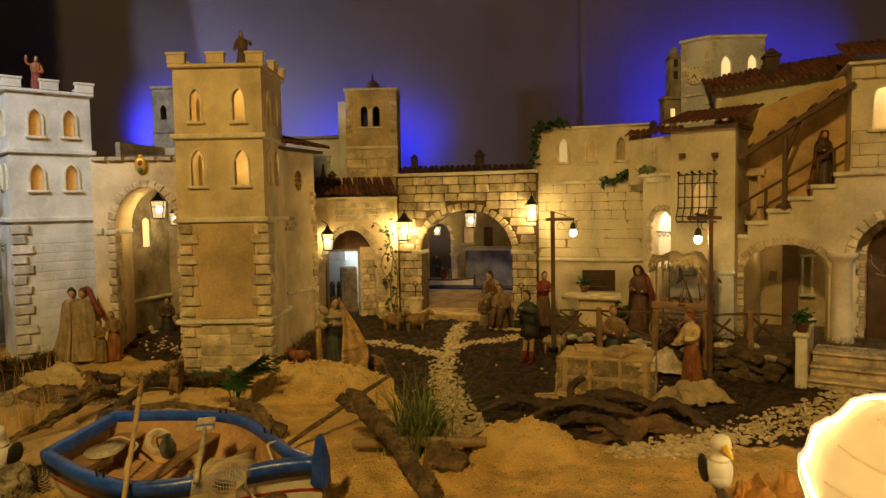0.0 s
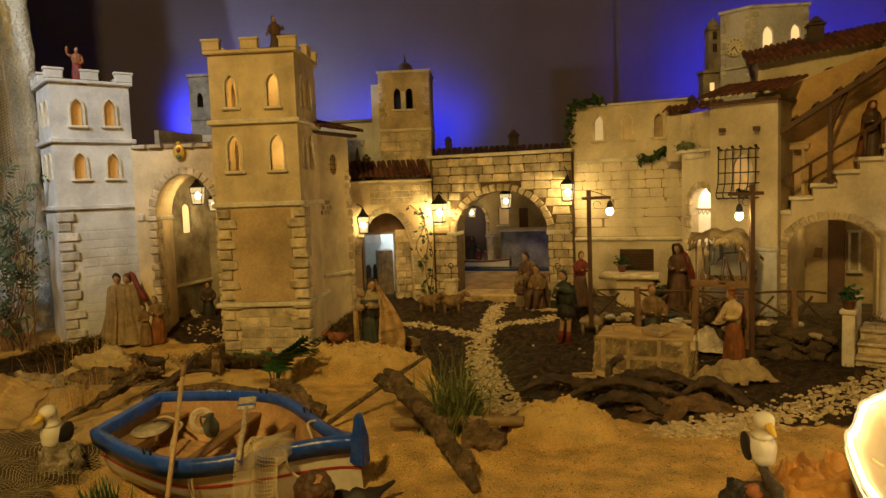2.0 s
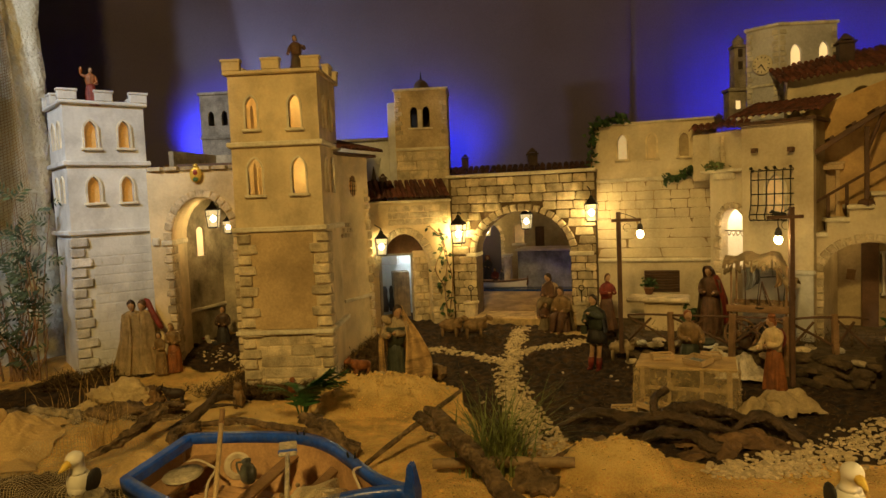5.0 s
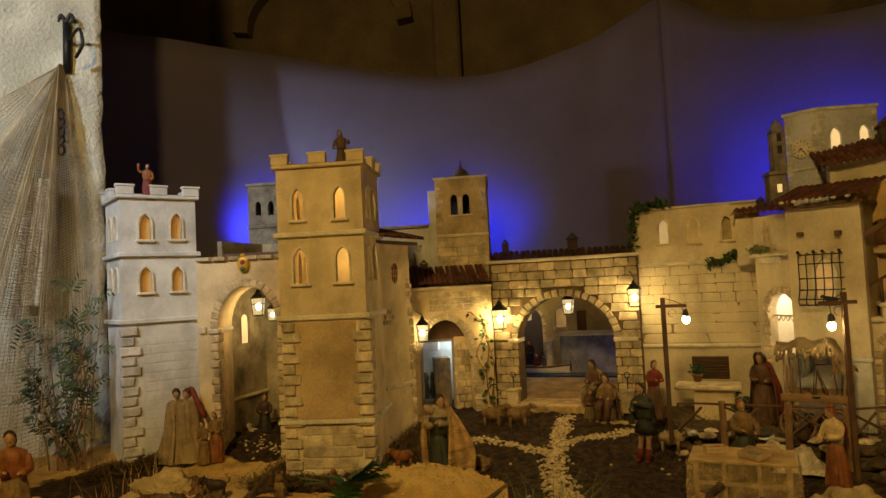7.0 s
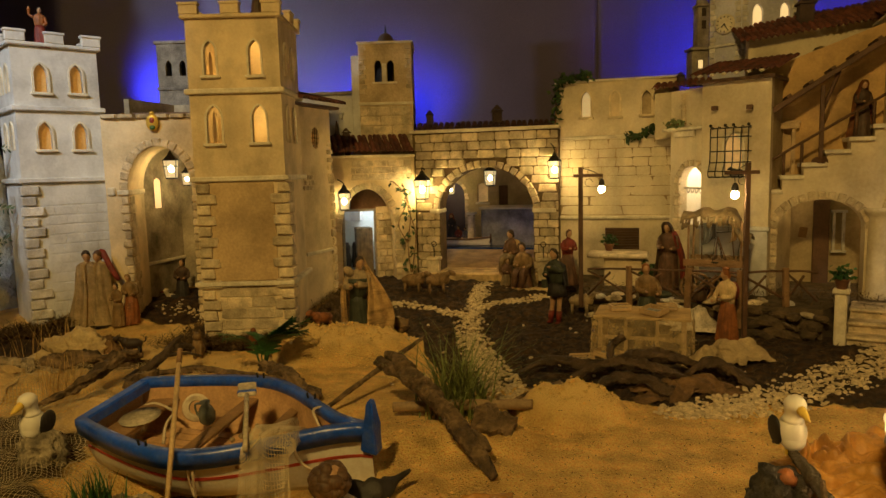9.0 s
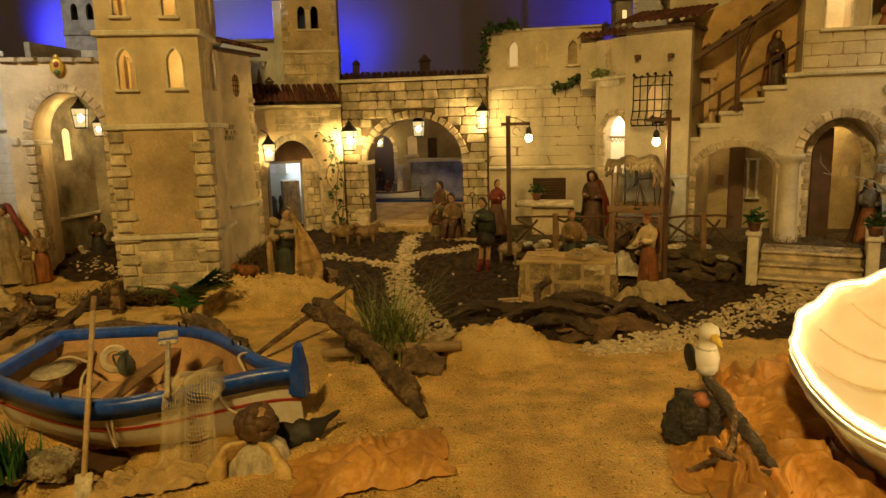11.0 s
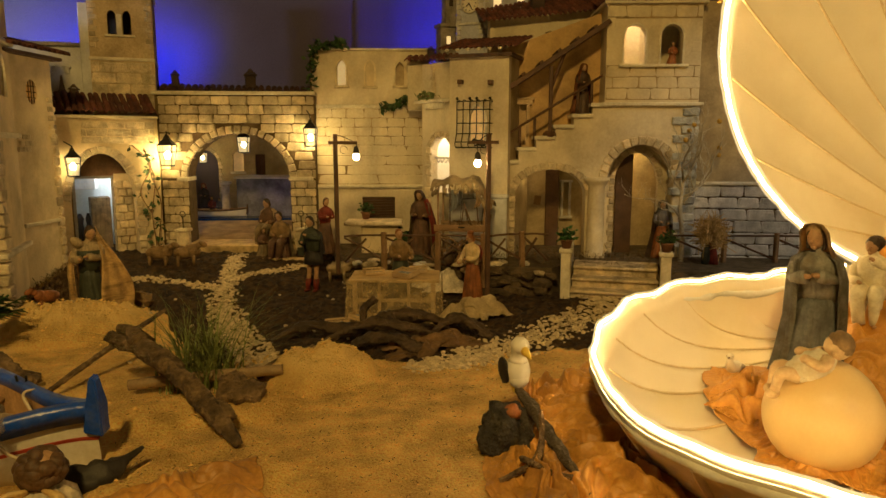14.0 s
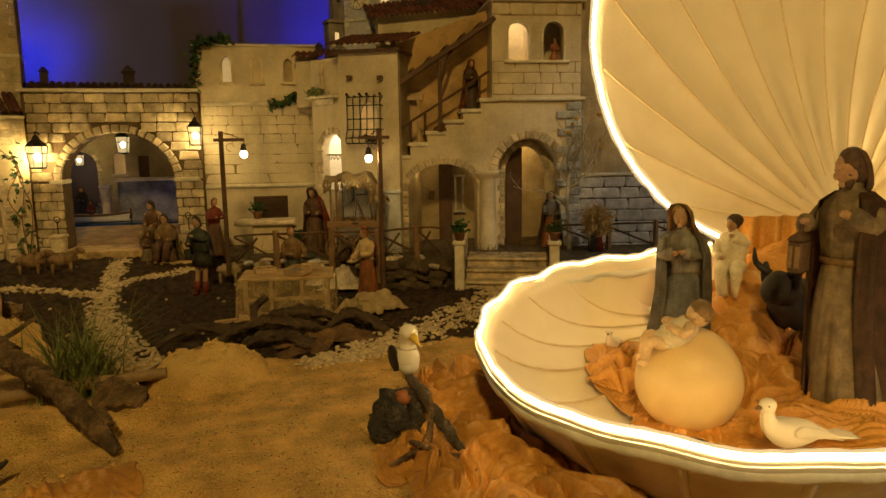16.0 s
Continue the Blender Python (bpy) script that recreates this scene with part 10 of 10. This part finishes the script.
for a, b in (((0.085, -0.02, 0.20), (0.075, -0.03, 0.118)), ((0.085, -0.02, 0.20), (0.115, -0.03, 0.118)), ((0.085, -0.02, 0.20), (0.095, 0.03, 0.118)), ((0.04, -0.03, 0.118), (0.04, -0.03, 0.25)), ((0.135, -0.03, 0.118), (0.125, -0.03, 0.22))):
    bm = bmesh.new()
    tube(bm, [a, b], 0.0022, 6)
    part("stick", bm, wood_dark, cart)
for u, w, z, mt in ((0.045, 0.020, 0.175, p_blue), (0.070, 0.012, 0.19, p_dark), (0.125, 0.016, 0.185, p_ochre)):
    bm = bmesh.new()
    cape(bm, [(u, -0.045, 0.245), (u + 0.003, -0.05, 0.21), (u - 0.004, -0.05, z)], [(u + w, -0.045, 0.245), (u + w * 1.2, -0.05, 0.21), (u + w, -0.05, z + 0.01)], 0, 0.004, 1.5, 8, 0.002)
    part("hanging_cloth", bm, mt, cart)
bm = bmesh.new()
box(bm, -0.01, -0.05, 0.11, 0.16, 0.07, 0.118, 0.001), box(bm, -0.01, -0.052, 0.118, 0.16, -0.048, 0.132), box(bm, -0.01, 0.068, 0.118, 0.16, 0.072, 0.132)
part("tray", bm, wood_mid, cart)
bm = bmesh.new()
for _ in range(60):
    ball(bm, (JIT.uniform(0.0, 0.15), JIT.uniform(-0.04, 0.06), 0.124 + JIT.uniform(0, 0.006)), JIT.uniform(0.006, 0.009), seg=8, rings=6)
part("fruit", bm, [p_ochre], cart, "heaped dull yellow fruit")
for x in (0.03, 0.12):
    bm = bmesh.new()
    tube(bm, [(0.045 * math.cos(a), 0, 0.045 + 0.045 * math.sin(a)) for a in [2 * math.pi * k / 24 for k in range(25)]], 0.004, 6)
    for k in range(4):
        a = math.pi * k / 4
        tube(bm, [(0.045 * math.cos(a), 0, 0.045 + 0.045 * math.sin(a)), (-0.045 * math.cos(a), 0, 0.045 - 0.045 * math.sin(a))], 0.0025, 5)
    part("wheel", bm, wood_mid, cart, m=pose(x, -0.055, 0))
scale_ = thing("balance_scale", frame_at(0.775, 2.135, 0.20, -20), "hanging balance scale with cords and pans", "scale")
bm = bmesh.new()
tube(bm, [(-0.035, 0, 0.10), (0.035, 0, 0.105)], 0.002, 5), tube(bm, [(0, 0, 0.10), (0, 0, 0.15)], 0.0015, 5)
part("beam", bm, iron, scale_)
for s in (-1, 1):
    bm = bmesh.new()
    for k in range(3):
        a = 2.1 * k
        tube(bm, [(s * 0.035, 0, 0.10), (s * 0.035 + 0.018 * math.cos(a), 0.018 * math.sin(a), 0.012)], 0.0009, 4)
    lathe(bm, [(0.004, 0.0), (0.018, 0.008), (0.020, 0.012)], 14, m=pose(s * 0.035, 0, 0))
    part("pan", bm, iron, scale_)
for x, y, z, mt, s, lb_ in ((0.725, 2.17, 0.10, p_dark, 0.9, "dark glazed water jar below the cart"), (0.76, 2.15, 0.10, p_dark, 0.9, "dark glazed water jar below the cart"), (0.69, 2.13, 0.09, p_brown, 0.8, "brown clay water jar on the terrace")):
    j = thing("water_jar", frame_at(x, y, z), lb_, "jar", "water jars")
    bm = bmesh.new()
    lathe(bm, [(0.010 * s, 0), (0.022 * s, 0.012 * s), (0.026 * s, 0.03 * s), (0.018 * s, 0.05 * s), (0.010 * s, 0.058 * s), (0.014 * s, 0.066 * s)], 16)
    part("body", bm, mt, j)
    bm = bmesh.new()
    tube(bm, curve_pts([(0.012 * s, 0, 0.06 * s), (0.030 * s, 0, 0.055 * s), (0.024 * s, 0, 0.035 * s)], 8), 0.003, 6)
    part("handle", bm, mt, j)


def potted(m, label, s=1.0, seed=0, leaf=None, agave=False):
    t = thing("potted_plant", m, label, "plant pot", "potted plants")
    bm = bmesh.new()
    lathe(bm, [(0.016 * s, 0), (0.024 * s, 0.03 * s), (0.027 * s, 0.031 * s), (0.027 * s, 0.038 * s), (0.022 * s, 0.038 * s), (0.020 * s, 0.032 * s)], 18)
    part("pot", bm, mat("clay_pot", (0.24, 0.11, 0.06), 0.8, 0.25), t)
    rng_ = random.Random(seed)
    bm = bmesh.new()
    leaf_quads(bm, [(rng_.gauss(0, 0.016 * s), rng_.gauss(0, 0.014 * s), 0.04 * s + abs(rng_.gauss(0, 0.018 * s))) for _ in range(110)], 0.015 * s, rng_)
    part("leaves", bm, leaf or leaf_bright, t)
    return t


potted(GS @ pose(-0.02, 0.0, 0.158), "clay pot of green leaves on a newel", 0.75, 3)
potted(GS @ pose(0.275, 0.0, 0.158), "clay pot of dark green leaves on a newel", 0.75, 6, leaf_m)
potted(frame_at(0.585, 2.56, 0.085), "dark pot plant below the louvred vent", 0.9, 8, leaf_m)
potted(frame_at(0.52, 2.57, 0.20), "small plant pot on the counter", 0.7, 9, leaf_m)
potted(frame_at(0.625, 2.46, 0.085), "dark pot plant beside the market", 1.0, 12, leaf_m)
stook = thing("straw_scarecrow", frame_at(1.525, 1.90, 0.085) @ Matrix.Scale(0.80, 4), "bundle of dry straw and red cloth by the fence", "straw bundle")
bm = bmesh.new()
rng = random.Random(15)
for _ in range(620):
    c = Vector((rng.gauss(0, 0.026), rng.gauss(0, 0.018), 0.125 + rng.gauss(0, 0.026)))
    d = Vector((rng.uniform(-1, 1), rng.uniform(-0.7, 0.5), rng.uniform(-1.2, 0.5))).normalized() * rng.uniform(0.02, 0.055)
    sd = d.cross(Vector((0.3, 1, 0.2))).normalized() * 0.0013
    bm.faces.new([bm.verts.new(q) for q in (c - d - sd, c - d + sd, c + d + sd, c + d - sd)])
part("straw", bm, straw, stook)
bm = bmesh.new()
tube(bm, [(0, 0, 0), (0.002, 0, 0.05), (0, 0, 0.11)], [0.030, 0.024, 0.016], 12, wob=0.5)
part("cloth_wrap", bm, p_red, stook)
bm = bmesh.new()
tube(bm, [(-0.030, -0.004, 0), (-0.026, -0.006, 0.04), (-0.016, -0.004, 0.08)], [0.014, 0.016, 0.010], 10, wob=0.5)
part("cloth_wrap", bm, p_green, stook, "olive cloth strip")

# ---------------------------------------------------------------- bare tree, ivy and creeper
tree = thing("bare_tree", frame_at(1.455, 1.965, 0.06), "bare twisted little tree with a few lemons", "tree")
rng = random.Random(41)
bm = bmesh.new()
tb = bmesh.new()
tube(bm, curve_pts([(0, 0, -0.05), (0.006, 0, 0.10), (-0.004, 0.004, 0.20), (0.004, 0.006, 0.30)], 16), [0.0105 - 0.0004 * k for k in range(17)], 9, wob=0.3)
tips = []


def limb(p, d, ln, r, depth):
    pts = [p]
    for k in range(4):
        d = (d + Vector((rng.gauss(0, 0.25), rng.gauss(0, 0.15), rng.gauss(0.04, 0.15)))).normalized()
        pts.append(pts[-1] + d * ln / 4)
    tube(bm if depth < 2 else tb, pts, [r * (1 - 0.14 * k) for k in range(5)], 6 if depth < 2 else 4)
    tips.append(pts[-1])
    if depth < 3:
        for k in range(3):
            q = pts[1 + k]
            limb(q, (d + Vector((rng.uniform(-1.0, 1.0), rng.uniform(-0.5, 0.5), rng.uniform(-0.1, 0.6)))).normalized(), ln * 0.62, r * 0.55, depth + 1)


for z, dx in ((0.17, -1), (0.22, 1), (0.26, -0.7), (0.29, 0.5), (0.30, -0.2), (0.24, 1.2)):
    limb(Vector((0, 0.004, z)), Vector((dx, rng.uniform(-0.4, 0.2), 0.7)).normalized(), 0.18, 0.0036, 0)
bark_m = mat("grey_bark", (0.42, 0.37, 0.28), 0.9, 0.3, 30, 200, 0.5, 0.003)
part("trunk", bm, bark_m, tree)
tagged(part("twig_spray", tb, bark_m, tree), kind="stuff")
for p in rng.sample(tips, 7):
    bm = bmesh.new()
    ball(bm, p, 0.008)
    part("lemon", bm, p_yellow, tree, "small yellow lemon")
ivy("ivy", "dark green ivy over the pale house corner", [[HW @ Vector((0.0, -0.015, 0.62)), HW @ Vector((0.006, -0.02, 0.72)), HW @ Vector((0.01, -0.02, 0.80)), HW @ Vector((0.03, -0.012, 0.835))], [HW @ Vector((0.02, -0.015, 0.835)), HW @ Vector((0.08, -0.01, 0.845)), HW @ Vector((0.13, -0.008, 0.845))]], 230, 0.017, 0.007, 5)
ivy("ivy", "dark green ivy sprig on the cornice", [[HW @ Vector((0.27, -0.018, 0.612)), HW @ Vector((0.32, -0.022, 0.618)), HW @ Vector((0.36, -0.024, 0.64)), HW @ Vector((0.40, -0.024, 0.66))]], 90, 0.018, 0.006, 6)
ivy("flower_box", "small pale-green leaves on the stone shelf", [[frame_at(0.70, 2.60, 0, -67.4) @ Vector((0.06, -0.012, 0.645)), frame_at(0.70, 2.60, 0, -67.4) @ Vector((0.16, -0.012, 0.645))]], 50, 0.014, 0.006, 8, mat("pale_leaf", (0.16, 0.20, 0.08), 0.6, 0.3, rnd=0.3, island=True))
ivy("creeper", "thin bare creeper with few leaves on the wall", [[DW @ Vector((0.315, -0.018, 0.10)), DW @ Vector((0.305, -0.02, 0.22)), DW @ Vector((0.32, -0.02, 0.34)), DW @ Vector((0.29, -0.02, 0.46))], [DW @ Vector((0.305, -0.02, 0.22)), DW @ Vector((0.27, -0.02, 0.30)), DW @ Vector((0.31, -0.02, 0.40)), DW @ Vector((0.25, -0.03, 0.47))], [DW @ Vector((0.32, -0.018, 0.10)), DW @ Vector((0.338, -0.02, 0.25)), DW @ Vector((0.31, -0.02, 0.36)), DW @ Vector((0.30, -0.02, 0.44))]], 70, 0.016, 0.012, 11)
# things in the doorway
for x, y, s in ((0.085, 0.22, 0.9), (0.115, 0.23, 0.6)):
    b = thing("oil_lamp", DW @ pose(x, y, 0.10), "dark pewter jug on a shelf inside the door", "jug", "jugs inside the door")
    bm = bmesh.new()
    lathe(bm, [(0.016 * s, 0), (0.02 * s, 0.03), (0.012 * s, 0.07), (0.016 * s, 0.09), (0.006 * s, 0.11)], 14)
    part("body", bm, p_dark, b)
cup = thing("cupboard", DW @ pose(0.145, 0.23, 0.0), "brown cupboard inside the lit door", "cupboard")
bm = bmesh.new()
box(bm, -0.02, -0.02, 0.0, 0.05, 0.05, 0.27, 0.002)
part("body", bm, p_tan, cup)
